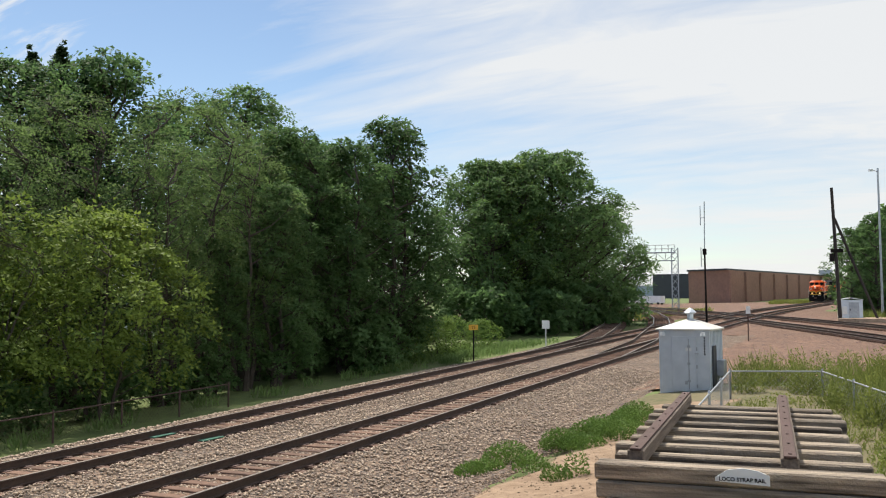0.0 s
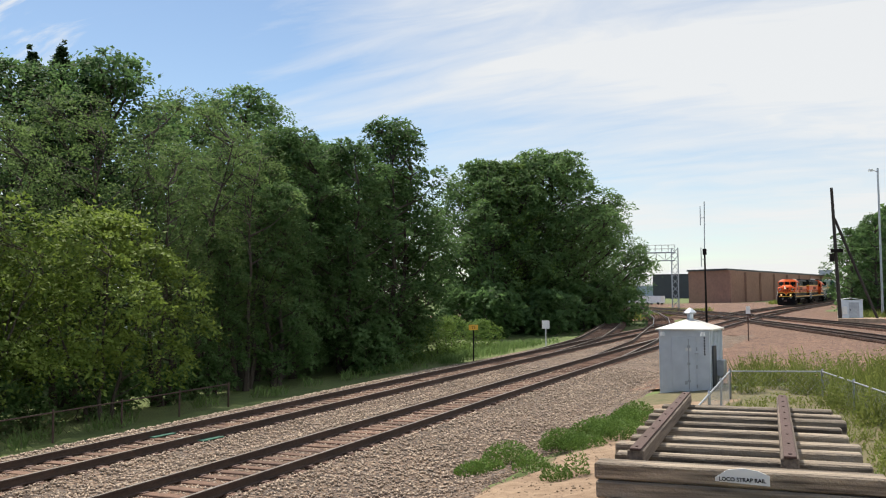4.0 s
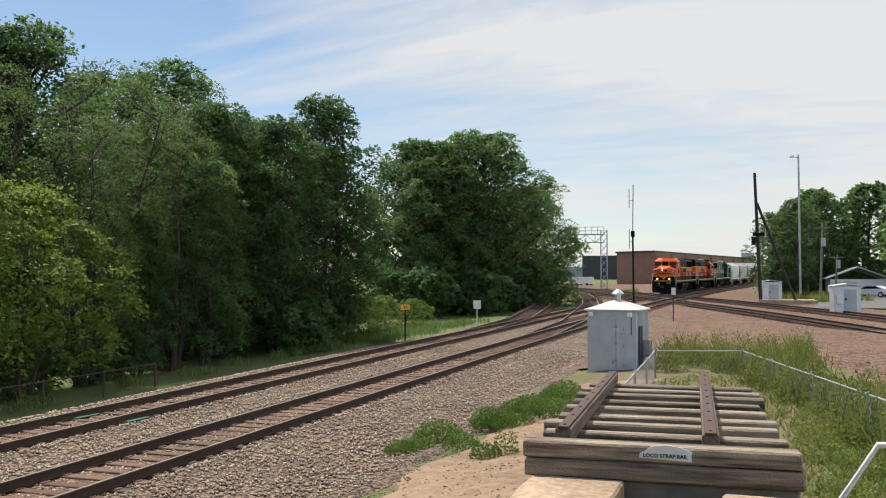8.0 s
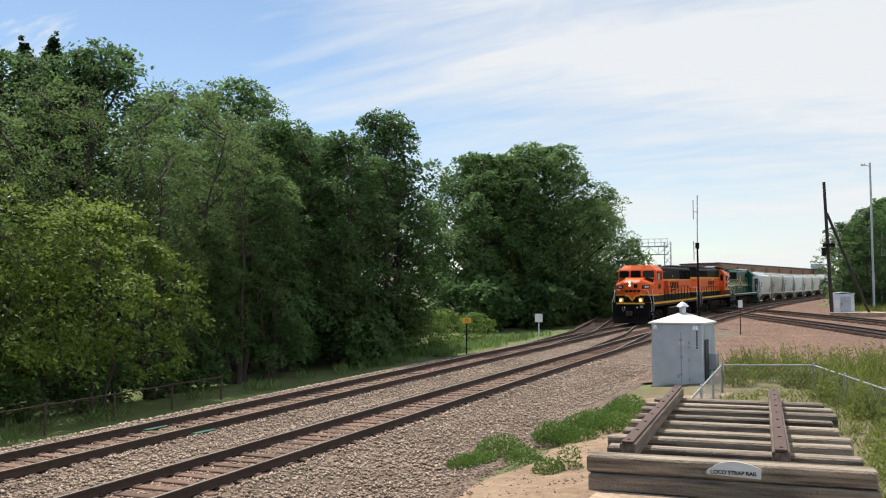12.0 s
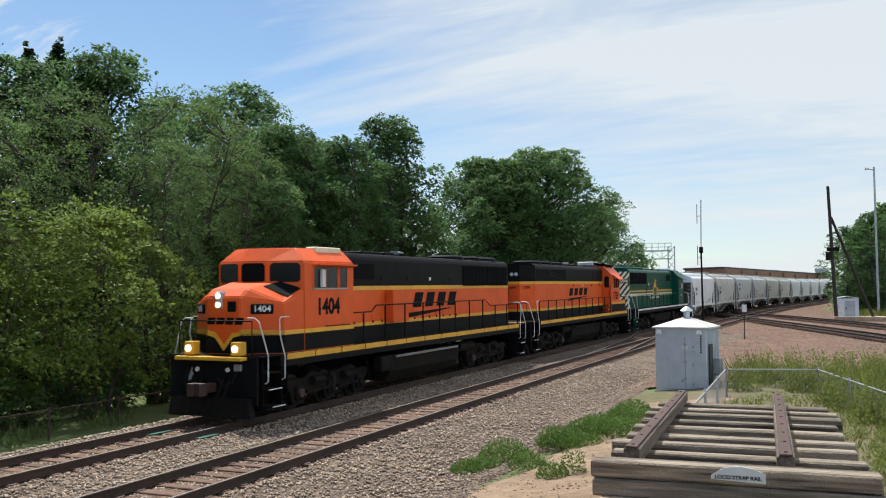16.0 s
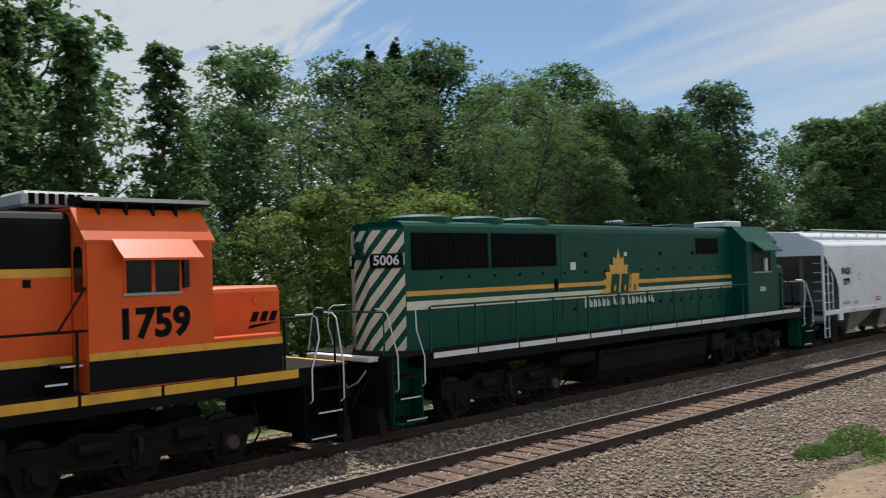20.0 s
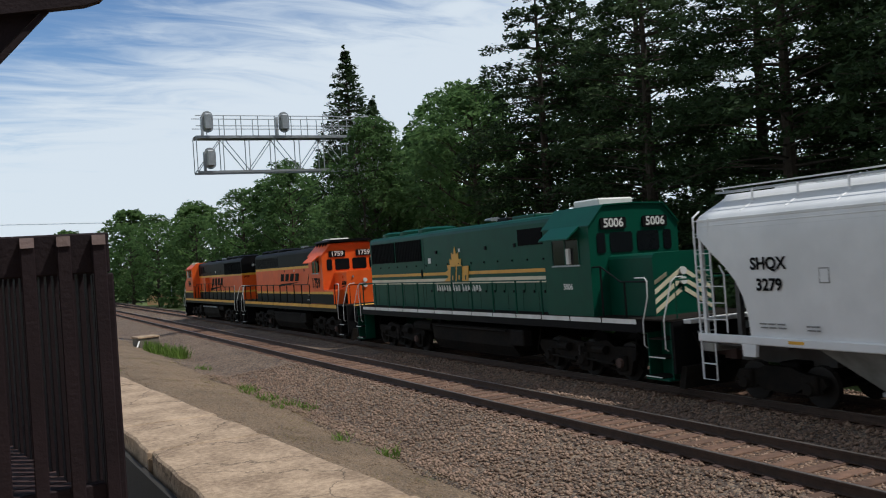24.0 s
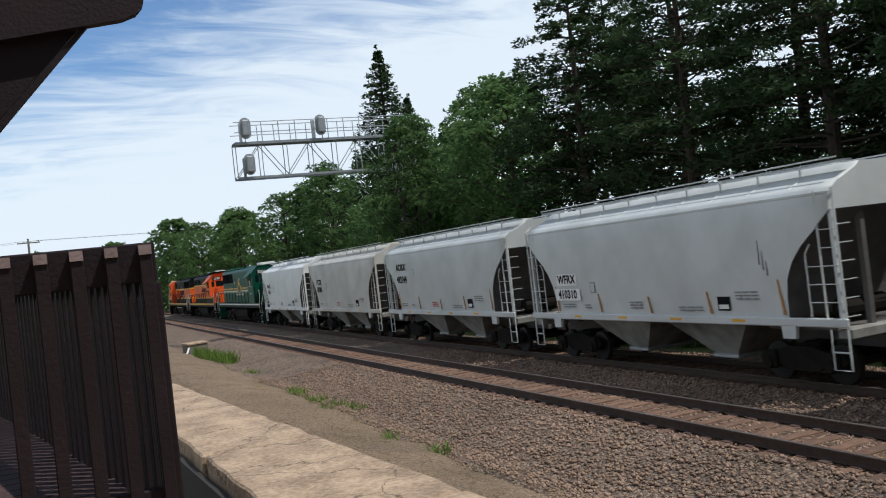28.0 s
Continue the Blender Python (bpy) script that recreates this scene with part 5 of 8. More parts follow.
def hopper(name, label, paint, marks, number, seed, half=6.15, full=True):
    """A two-bay covered hopper, about 12 m long over the sills. Rail top is z = 0."""
    rng = random.Random(seed)
    root = thing(name, label, "hopper car", "covered hopper cars of the train")
    W, zs, top = 1.54, 1.46, 4.50
    # outline of the body across, from the sill up one side and over the roof
    def across(z0):
        side = [(W * (0.955 + 0.045 * math.sin(math.pi * min(1, max(0, (z - 1.4) / 2.9)))), z) for z in [z0 + (3.88 - z0) * i / 6 for i in range(7)]]
        side += [(W * 0.955, 3.95), (W * 0.93, 4.02), (W * 0.88, 4.07), (0.66, 4.40), (0.55, top)]
        return side + [(-x, z) for x, z in side[::-1]]
    cut = [(0.15, 3.60), (0.62, 3.18), (0.95, 2.92), (1.22, 2.62), (1.40, 2.28), (1.48, 1.9), (1.50, zs)]
    stations = [(-half + a, z) for a, z in cut] + [(half - a, z) for a, z in cut[::-1]]
    bm = bmesh.new()
    rings = [[bm.verts.new((x, y, z)) for x, z in across(z0)] for y, z0 in stations]
    n = len(rings[0])
    for a, b in zip(rings, rings[1:]):
        for k in range(n - 1):
            bm.faces.new((a[k], a[k + 1], b[k + 1], b[k])).smooth = True
    bm.faces.new(rings[0])
    bm.faces.new(rings[-1][::-1])
    bmesh.ops.recalc_face_normals(bm, faces=bm.faces)
    body = part("body", bm, paint, root, "rounded steel car body")
    for d in (-1, 1):
        bm = bmesh.new()
        pts = [(y, z) for y, z in stations if y * d > 0]
        pts = sorted(pts, key=lambda p: p[0] * d)
        for (ya, za), (yb, zb) in zip(pts, pts[1:]):
            q = [bm.verts.new(v) for v in ((-W * 0.97, ya, za), (W * 0.97, ya, za), (W * 0.97, yb, zb), (-W * 0.97, yb, zb))]
            bm.faces.new(q)
        part("slope_sheet", bm, M_CAR_DARK, root, "dark sloping end sheet")
        # end platform, posts and ladders
        ye = d * half
        part("end_sill", boxy(-1.45, 1.45, min(ye, ye - d * 0.35), max(ye, ye - d * 0.35), 1.06, 1.26, 0.02), M_CAR_DIRTY_SHADE, root, "darkened end sill")
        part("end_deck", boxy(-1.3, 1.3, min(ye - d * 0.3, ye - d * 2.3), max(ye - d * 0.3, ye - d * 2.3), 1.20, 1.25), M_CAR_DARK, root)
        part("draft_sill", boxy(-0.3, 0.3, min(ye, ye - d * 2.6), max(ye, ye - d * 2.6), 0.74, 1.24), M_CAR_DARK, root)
        coupler(root, ye - d * 0.02, d * 0.8)
        for x in (-0.55, 0.55):
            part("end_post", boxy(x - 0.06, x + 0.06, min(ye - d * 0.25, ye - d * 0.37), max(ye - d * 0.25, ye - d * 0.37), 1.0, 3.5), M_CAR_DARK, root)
        part("brake_tank", tube([(-0.6, ye - d * 1.0, 1.55), (0.6, ye - d * 1.0, 1.55)], 0.22, 10), M_GRIME, root)
        for s in (-1, 1):
            lad = part("ladder", tube([(s * 1.50, ye - d * 0.04, 0.45), (s * 1.50, ye - d * 0.04, 4.02), (s * 1.30, ye - d * 0.04, 4.16)], 0.024, 5), paint, root, "side ladder")
            part("stile", tube([(s * 1.50, ye - d * 0.50, 1.28), (s * 1.50, ye - d * 0.50, 3.98)], 0.024, 5), paint, lad)
            part("grab_rail", tube([(s * 1.50, ye - d * 0.75, 2.95), (s * 1.51, ye - d * 0.88, 2.75), (s * 1.51, ye - d * 0.88, 1.5)], 0.02, 5), paint, lad)
            for k in range(8 if full else 0):
                z = 1.42 + 0.36 * k
                part("rung", tube([(s * 1.50, ye - d * 0.04, z), (s * 1.50, ye - d * (0.50 if k > 3 else 0.88), z)], 0.013, 4), paint, lad)
            for k in range(7 if full else 0):
                z = 1.5 + 0.36 * k
                part("rung", tube([(s * 1.50, ye - d * 0.04, z), (s * 1.12, ye - d * 0.04, z)], 0.013, 4), paint, lad)
            if not full:
                bm = bmesh.new()
                for k in range(8):
                    add_tube(bm, [(s * 1.50, ye - d * 0.04, 1.42 + 0.36 * k), (s * 1.50, ye - d * 0.50, 1.42 + 0.36 * k)], 0.013, 4)
                part("rung", bm, paint, lad)
            part("stirrup", tube([(s * 1.50, ye - d * 0.04, 1.25), (s * 1.50, ye - d * 0.04, 0.45), (s * 1.50, ye - d * 0.46, 0.45), (s * 1.50, ye - d * 0.46, 1.25)], 0.02, 5), paint, root, "corner step")
            part("stirrup_tread", tube([(s * 1.50, ye - d * 0.04, 0.80), (s * 1.50, ye - d * 0.46, 0.80)], 0.018, 5), paint, root)
            part("corner_post", boxy(min(s * 1.40, s * 1.48), max(s * 1.40, s * 1.48), min(ye - d * 0.14, ye - d * 0.22), max(ye - d * 0.14, ye - d * 0.22), 1.3, 3.62), paint, root)
    for s in (-1, 1):
        xa, xb = sorted((s * 1.47, s * 1.56))
        part("side_sill", boxy(xa, xb, -half, half, 1.29, 1.47, 0.02), paint, root, "side sill")
        part("eave_rail", boxy(min(s * W * 0.955, s * (W * 0.955 + 0.03)), max(s * W * 0.955, s * (W * 0.955 + 0.03)), -half + 0.15, half - 0.15, 3.90, 3.97, 0.01), paint, root, "side plate")
        for y in (-half + 1.5, half - 1.5):
            part("jacking_pad", prism([(y - 0.20, 1.30), (y + 0.20, 1.30), (y + 0.17, 1.04), (y - 0.17, 1.04)], "x", xa, xb), paint, root)
        for k in range(9 if full else 0):
            y = -half + 1.3 + k * (2 * half - 2.6) / 8
            part("walk_bracket", tube([(s * 0.86 * W, y, 4.07), (s * 0.95, y, 4.26), (s * 0.95, y, 4.54)], 0.025, 5), paint, root)
        part("running_board", boxy(min(s * 0.70, s * 0.92), max(s * 0.70, s * 0.92), -half + 0.2, half - 0.2, 4.52, 4.56), M_GALV, root, "roof walkway")
        part("roof_handrail", tube([(s * 1.0, -half + 0.3, 4.62), (s * 1.0, half - 0.3, 4.62)], 0.018, 5), paint, root)
        for k in range(4 if full else 0):
            y = -3.6 + 2.2 * k
            a = 0.32 + rng.random() * 0.12
            side_panel(root, "reflector", [(y, 1.36), (y + a, 1.36), (y + a, 1.42), (y, 1.42)], 1.556, s, M_YELLOW, "yellow reflector strip")
        if not full:
            continue
        # writing on the side
        d = 1 if s > 0 else -1
        ym = -d * (half - (2.25 if marks == "WFRX" else 2.15))
        z1, z2 = {"WFRX": (2.46, 2.02), "AOKX": (3.32, 2.78)}.get(marks, (2.95, 2.52))
        if marks == "WFRX":
            for z, w in ((z1, 0.55), (z2, 0.68)):
                side_panel(body, "number_patch", [(ym - w, z - 0.17), (ym + w, z - 0.17), (ym + w, z + 0.17), (ym - w, z + 0.17)], W + 0.002, s, M_PATCH, "white number patch", 0.010)
        if marks in ("WFRX", "AOKX"):
            for k in range(5):
                y = -half + 1.62 + k * (2 * half - 3.24) / 4
                tall = 0.75 if k in (0, 4) else 0.42 + 0.1 * (k % 2)
                side_panel(body, "rust_streak", [(y, 1.52), (y + 0.07, 1.52), (y + 0.02 - d * 0.06, 1.52 + tall), (y - 0.03 - d * 0.06, 1.52 + tall)], W * 0.985, s, M_STREAK, "amber rust streak", 0.012)
        if marks == "SHQX":       # pressed ribs under the eaves of the newest car
            for z in (3.60, 3.70, 3.80):
                part("eave_rib", boxy(min(s * W * 0.965, s * (W * 0.965 + 0.025)), max(s * W * 0.965, s * (W * 0.965 + 0.025)), -half + 0.25, half - 0.25, z, z + 0.03, 0.006), paint, body)
        side_panel(body, "stencil_square", [(ym + d * 1.35 - 0.12, z1 - 0.4), (ym + d * 1.35 + 0.12, z1 - 0.4), (ym + d * 1.35 + 0.12, z1 - 0.1), (ym + d * 1.35 - 0.12, z1 - 0.1)], W * 0.998, s, M_FADED, "", 0.006)
        side_panel(body, "stencil_field", [(ym + d * 1.35 - 0.095, z1 - 0.375), (ym + d * 1.35 + 0.095, z1 - 0.375), (ym + d * 1.35 + 0.095, z1 - 0.125), (ym + d * 1.35 - 0.095, z1 - 0.125)], W * 0.998 + 0.006, s, paint, "", 0.003)
        size = {"SHQX": 0.34, "WFRX": 0.34}.get(marks, 0.40)
        writing(marks, size, M_LETTER, body, pose(s * (W + 0.016), ym, z1, 90, 0, 90 * s), bold=0.010)
        writing(number, size, M_LETTER, body, pose(s * (W + 0.016), ym, z2, 90, 0, 90 * s), bold=0.010)
        for j, (yy, zz, wide, rows) in enumerate(((ym, 1.72, 0.34, 2), (ym + d * 1.0, 1.70, 0.16, 2), (-d * 0.6, 1.78, 0.28, 3), (d * 1.6, 1.66, 0.45, 2), (d * 3.5, 2.0, 0.36, 3))):
            for k in range(rows):
                z = zz - 0.075 * k
                for q in range(3):
                    a0 = yy - wide + q * wide * 0.68 + 0.02 * k
                    side_panel(root, "lettering_bar", [(a0, z), (a0 + wide * 0.55, z), (a0 + wide * 0.55, z + 0.03), (a0, z + 0.03)], W * 0.986, s, M_RED if j == 2 and marks != "WFRX" else M_FADED, "", 0.014)
        y = d * 2.75
        side_panel(root, "service_panel", [(y - 0.2, 1.60), (y + 0.2, 1.60), (y + 0.2, 1.92), (y - 0.2, 1.92)], W * 0.984, s, M_LETTER, "black service stencil panel", 0.014)
        side_panel(root, "stencil_line", [(y - 0.16, 1.64), (y + 0.16, 1.64), (y + 0.16, 1.74), (y - 0.16, 1.74)], W * 0.984 + 0.014, s, M_LETTER_WHITE, "", 0.003)
        if marks == "WFRX":    # soot scraped down the side
            for k in range(3):
                yy = d * (4.0 + 0.10 * k)
                side_panel(root, "scrape_mark", [(yy, 2.6 - 0.12 * k), (yy + 0.035, 2.6 - 0.12 * k), (yy + 0.025, 3.1 - 0.22 * k), (yy + 0.01, 3.12 - 0.22 * k)], W - 0.004, s, M_CAR_DARK, "sooty scrape", 0.010)
    for k in range(5):
        y = -half + 1.6 + k * (2 * half - 3.2) / 4
        part("hatch", tube([(0, y, top - 0.02), (0, y, top + 0.06), (0, y, top + 0.09)], [0.42, 0.42, 0.2], 14), paint, root, "round loading hatch")
    for y in (-1.75, 1.75):
        bm = bmesh.new()
        lo = [bm.verts.new(v) for v in ((-0.75, y - 0.38, 0.46), (0.75, y - 0.38, 0.46), (0.75, y + 0.38, 0.46), (-0.75, y + 0.38, 0.46))]
        hi = [bm.verts.new(v) for v in ((-1.42, y - 1.6, 1.44), (1.42, y - 1.6, 1.44), (1.42, y + 1.6, 1.44), (-1.42, y + 1.6, 1.44))]
        for k in range(4):
            bm.faces.new((lo[k], lo[(k + 1) % 4], hi[(k + 1) % 4], hi[k]))
        bm.faces.new(lo[::-1]); bm.faces.new(hi)
        hp = part("hopper_bay", bm, M_CAR_DIRTY_SHADE, root, "sloping discharge hopper")
        part("outlet_gate", boxy(-0.8, 0.8, y - 0.44, y + 0.44, 0.36, 0.46, 0.02), M_GALV, hp)
    truck(root, -half + 1.75, 2, radius=0.42, mat=M_GRIME, loco=False, fine=full)
    truck(root, half - 1.75, 2, radius=0.42, mat=M_GRIME, loco=False, fine=full)
    return root


M_FADED = material("faded_stencil", (0.16, 0.16, 0.16), 0.7, 0, (0.26, 0.26, 0.25), 9.0, bump=0)
M_STREAK = material("amber_rust_streak", (0.42, 0.20, 0.05), 0.8, 0, (0.30, 0.14, 0.04), 5.0, bump=0.05)
TRAIN = []    # (thing, distance behind the leading coupler, turned round, length)
lead = loco("lead_locomotive", "orange and black wide-cab diesel locomotive with lit headlights", 21.7, "orange", "1404", True)
second = loco("second_locomotive", "orange and black diesel locomotive running cab backwards", 21.0, "orange", "1759", False)
third = loco("third_locomotive", "dark green diesel locomotive with gold and cream stripes", 21.7, "green", "5006", False)
TRAIN += [(lead, 10.15, True, 21.7), (second, 21.7 + 9.98, False, 21.0), (third, 42.7 + 10.85, False, 21.7)]
CAR_PITCH = 13.6
kinds = [
    hopper("hopper_car", "white two-bay covered hopper car, clean paint", M_CAR_WHITE, "SHQX", "3279", 1),
    hopper("hopper_car", "light grey two-bay covered hopper car with dusty sides", M_CAR_DARKGREY, "FCTX", "80586", 2),
    hopper("hopper_car", "light grey two-bay covered hopper car with rust streaks", M_CAR_GREY, "AOKX", "492144", 3),
    hopper("hopper_car", "light grey two-bay covered hopper car with white number patches", M_CAR_GREY, "WFRX", "410310", 4),
]
plain = hopper("hopper_car", "light grey two-bay covered hopper car, farther back in the train", M_CAR_GREY, "", "", 5, full=False)
for k in range(25):
    ob = kinds[k] if k < 4 else copy_thing(kinds[1], Matrix()) if k < 6 else plain if k == 6 else copy_thing(plain, Matrix())
    TRAIN.append((ob, 64.4 + CAR_PITCH * (k + 0.5), False, CAR_PITCH))


# ---- relay house, fence and strap-rail display ----
def relay_house():
    root = thing("relay_house", "silver aluminium signal relay house with a pyramid roof and vent", "relay house", at=pose(-4.40, 31.9, 0.18, 0, 0, -5.5))
    w, d, h = 0.86, 0.95, 2.32
    part("skid", boxy(-w - 0.05, w + 0.05, -d, d, 0.0, 0.16), M_RUST, root, "rusty base frame")
    wall = part("wall", boxy(-w, w, -d, d, 0.16, h, 0.015), M_ALU, root, "ribless silver sheet wall")
    for k in range(9):
        y = -d + 0.1 + k * 0.22
        part("wall_rib", boxy(w, w + 0.03, y - 0.02, y + 0.02, 0.18, h - 0.02), M_ALU, wall)
    bm = bmesh.new()
    e = 0.09
    lo = [bm.verts.new(v) for v in ((-w - e, -d - e, h), (w + e, -d - e, h), (w + e, d + e, h), (-w - e, d + e, h))]
    md = [bm.verts.new((v.co.x, v.co.y, h + 0.05)) for v in lo]
    tp = [bm.verts.new(v) for v in ((-0.13, -0.13, h + 0.36), (0.13, -0.13, h + 0.36), (0.13, 0.13, h + 0.36), (-0.13, 0.13, h + 0.36))]
    for a, b in ((lo, md), (md, tp)):
        for k in range(4):
            bm.faces.new((a[k], a[(k + 1) % 4], b[(k + 1) % 4], b[k]))
    bm.faces.new(lo[::-1]); bm.faces.new(tp)
    part("roof", bm, material("pale_roof_paint", (0.66, 0.64, 0.58), 0.5, 0.2, (0.52, 0.50, 0.46), 4.0, bump=0.05), root, "pale pyramid roof")
    vent = part("vent_pipe", tube([(0, 0, h + 0.3), (0, 0, h + 0.58)], 0.11, 14), M_ALU, root, "round roof vent")
    part("vent_cap", tube([(0, 0, h + 0.56), (0, 0, h + 0.60), (0, 0, h + 0.68), (0, 0, h + 0.76)], [0.17, 0.22, 0.14, 0.02], 14), M_ALU, vent)
    door = part("door", boxy(-0.42, 0.42, -d - 0.03, -d, 0.26, h - 0.2, 0.01), M_ALU, root, "silver steel door")
    for z in (0.45, 1.1, 1.7):
        part("hinge", tube([(0.43, -d - 0.05, z - 0.06), (0.43, -d - 0.05, z + 0.06)], 0.025, 8), M_GALV, door)
    part("handle", tube([(0.38, -d - 0.04, 1.55), (0.38, -d - 0.10, 1.55), (0.50, -d - 0.10, 1.55)], 0.02, 6), M_GALV, door, "door handle")
    part("lock_rod", tube([(0.16, -d - 0.045, 0.34), (0.16, -d - 0.045, h - 0.28)], 0.018, 6), M_GALV, door, "vertical locking rod")
    for z in (0.62, 1.2, 1.78):
        part("rod_guide", boxy(0.11, 0.21, -d - 0.06, -d - 0.028, z - 0.04, z + 0.04, 0.005), M_GALV, door)
    part("padlock", boxy(0.02, 0.1, -d - 0.06, -d - 0.03, 0.5, 0.62), M_GALV, door)
    part("name_plate", boxy(0.05, 0.25, -d - 0.036, -d - 0.03, 1.62, 1.74), M_WHITE, door, "small white plate")
    for x in (-0.70, 0.66):
        l = part("lamp_arm", tube([(x, -d, h - 0.08), (x, -d - 0.14, h - 0.1)], 0.03, 6), M_GALV, root)
        part("lamp_head", tube([(x, -d - 0.12, h - 0.05), (x, -d - 0.12, h - 0.18)], [0.06, 0.09], 10), M_WHITE, l, "small floodlight")
    for k in range(7):
        part("number_bar", boxy(0.66, 0.71, -d - 0.008, -d, 1.5 + 0.09 * k, 1.56 + 0.09 * k), M_LETTER, root, "plain dark bar")
    part("meter_box", boxy(w + 0.03, w + 0.30, -0.2, 0.25, 0.75, 1.3, 0.02), M_GALV, root, "grey meter box")
    part("side_door", boxy(w + 0.03, w + 0.07, -0.75, -0.25, 0.3, 1.8, 0.01), M_DARKWALL, root, "dark side panel")
    part("conduit", tube([(w + 0.16, 0.1, 0.0), (w + 0.16, 0.1, 0.8)], 0.04, 8), M_GALV, root)


relay_house()


def strap_rail_display():
    """Old strap iron on timber stringers, laid on sleepers behind two stacked beams."""
    root = thing("strap_rail_display", "weathered timber track display with strap iron on wooden stringers", "track display", at=pose(-1.12, 9.37, 0, 0, 0, 3.2))
    rng = random.Random(5)
    part("front_beam", boxy(-1.12, 1.58, -0.34, -0.06, 1.70, 1.87, 0.02), M_TIMBER, root, "split grey front beam")
    part("front_beam", boxy(-1.10, 1.60, -0.37, -0.05, 1.52, 1.695, 0.02), M_TIMBER, root, "split grey front beam")
    for k in range(9):
        y = 0.12 + 0.72 * k
        part("cross_tie", boxy(-1.14 + rng.uniform(-0.06, 0.06), 1.54 + rng.uniform(-0.07, 0.05), y - 0.12, y + 0.12, 1.58, 1.785 + rng.uniform(-0.01, 0.01), 0.018), M_TIMBER, root, "weathered grey sleeper")
    for x in (-0.75, 0.75):
        st = part("stringer", boxy(x - 0.085, x + 0.085, 0.0, 6.0, 1.79, 1.955, 0.012), M_STRINGER, root, "squared timber stringer")
        part("iron_strap", boxy(x - 0.06, x + 0.06, -0.02, 6.0, 1.955, 1.98, 0.004), M_RUST, st, "flat rusty iron strap")
        for k in range(9):
            part("spike", tube([(x, 0.1 + k * 0.7, 1.975), (x, 0.1 + k * 0.7, 1.99)], 0.018, 6), M_RUST, st)
    for x in (-0.8, 1.2):
        part("support_beam", boxy(x - 0.14, x + 0.14, 0.1, 6.0, 1.25, 1.575, 0.02), M_STRINGER, root, "support timber")
    part("footing", boxy(-0.9, 1.56, -0.30, 0.10, 0.2, 1.515, 0.02), M_DARK_CONCRETE, root, "dark stained concrete footing")
    for y in (2.8, 5.4):
        part("footing", boxy(-0.95, 1.4, y, y + 0.35, 0.1, 1.245, 0.02), M_DARK_CONCRETE, root)
    sg = part("sign", prism([(0.06, 1.765), (0.56, 1.745), (0.56, 1.84), (0.46, 1.88), (0.32, 1.90), (0.18, 1.88), (0.06, 1.80)], "y", -0.386, -0.374), M_WHITE, root, "peeling white sign with black words")
    writing("LOCO STRAP RAIL", 0.052, M_LETTER, sg, pose(0.31, -0.389, 1.79, 90, 0, 0), bold=0.0012)


strap_rail_display()


def chain_link(name, a, b, za, zb, height=1.2, posts=4, label="galvanised chain-link fence round the timber display", metal=M_GALV, wire=M_WIRE):
    """A run of chain-link fence between two plan points: posts, top rail and woven wire."""
    root = thing(name, label, "fence", "chain-link fence runs")
    a, b = Vector((*a, za)), Vector((*b, zb))
    for k in range(posts):
        p = a.lerp(b, k / (posts - 1))
        po = part("post", tube([p - Vector((0, 0, 0.2)), p + Vector((0, 0, height + 0.03))], 0.03 if 0 < k < posts - 1 else 0.036, 8), metal, root, "steel post")
        part("post_cap", tube([p + Vector((0, 0, height + 0.03)), p + Vector((0, 0, height + 0.08))], [0.04, 0.015], 8), metal, po)
    part("top_rail", tube([a + Vector((0, 0, height)), b + Vector((0, 0, height))], 0.021, 8), metal, root, "top rail")
    n = int((b - a).length / 0.16)
    bm = bmesh.new()
    rows = int(height / 0.16)
    d = (b - a)
    for s in (1, -1):
        for k in range(-rows, n + 1):
            lo, hi = (k, k + rows) if s > 0 else (k + rows, k)
            pts = []
            for q, z in ((lo, 0.0), (hi, 1.0)):
                pts.append((q / n, z))
            (u0, z0), (u1, z1) = pts
            def cut(u, other_u, z, other_z):
                if u < 0: z += (other_z - z) * (0 - u) / (other_u - u); u = 0
                if u > 1: z += (other_z - z) * (1 - u) / (other_u - u); u = 1
                return u, z
            if max(u0, u1) <= 0 or min(u0, u1) >= 1: continue
            c0, c1 = cut(u0, u1, z0, z1), cut(u1, u0, z1, z0)
            add_tube(bm, [a + d * c0[0] + Vector((0, 0, 0.03 + c0[1] * (height - 0.05))), a + d * c1[0] + Vector((0, 0, 0.03 + c1[1] * (height - 0.05)))], 0.0022, 3, False)
    part("wire_mesh", bm, wire, root, "woven wire mesh")
    return root


FENCE_Z = 0.22
chain_link("chain_link_fence", (-2.69, 27.5), (-0.18, 28.35), FENCE_Z, FENCE_Z, 1.2, 2)
chain_link("chain_link_fence", (-0.18, 28.35), (3.6, 11.4), FENCE_Z, FENCE_Z, 1.2, 6)
chain_link("chain_link_fence", (-2.69, 27.5), (-2.36, 17.2), FENCE_Z, FENCE_Z, 1.2, 4)

chain_link("chain_link_fence", (-19.75, 8.0), (-19.6, 26.0), ground_z(-19.7, 9) - 0.05, ground_z(-19.7, 26) - 0.05, 0.8, 8, "low rusty chain-link fence between the far track and the lawn", M_RUST, M_RUST)

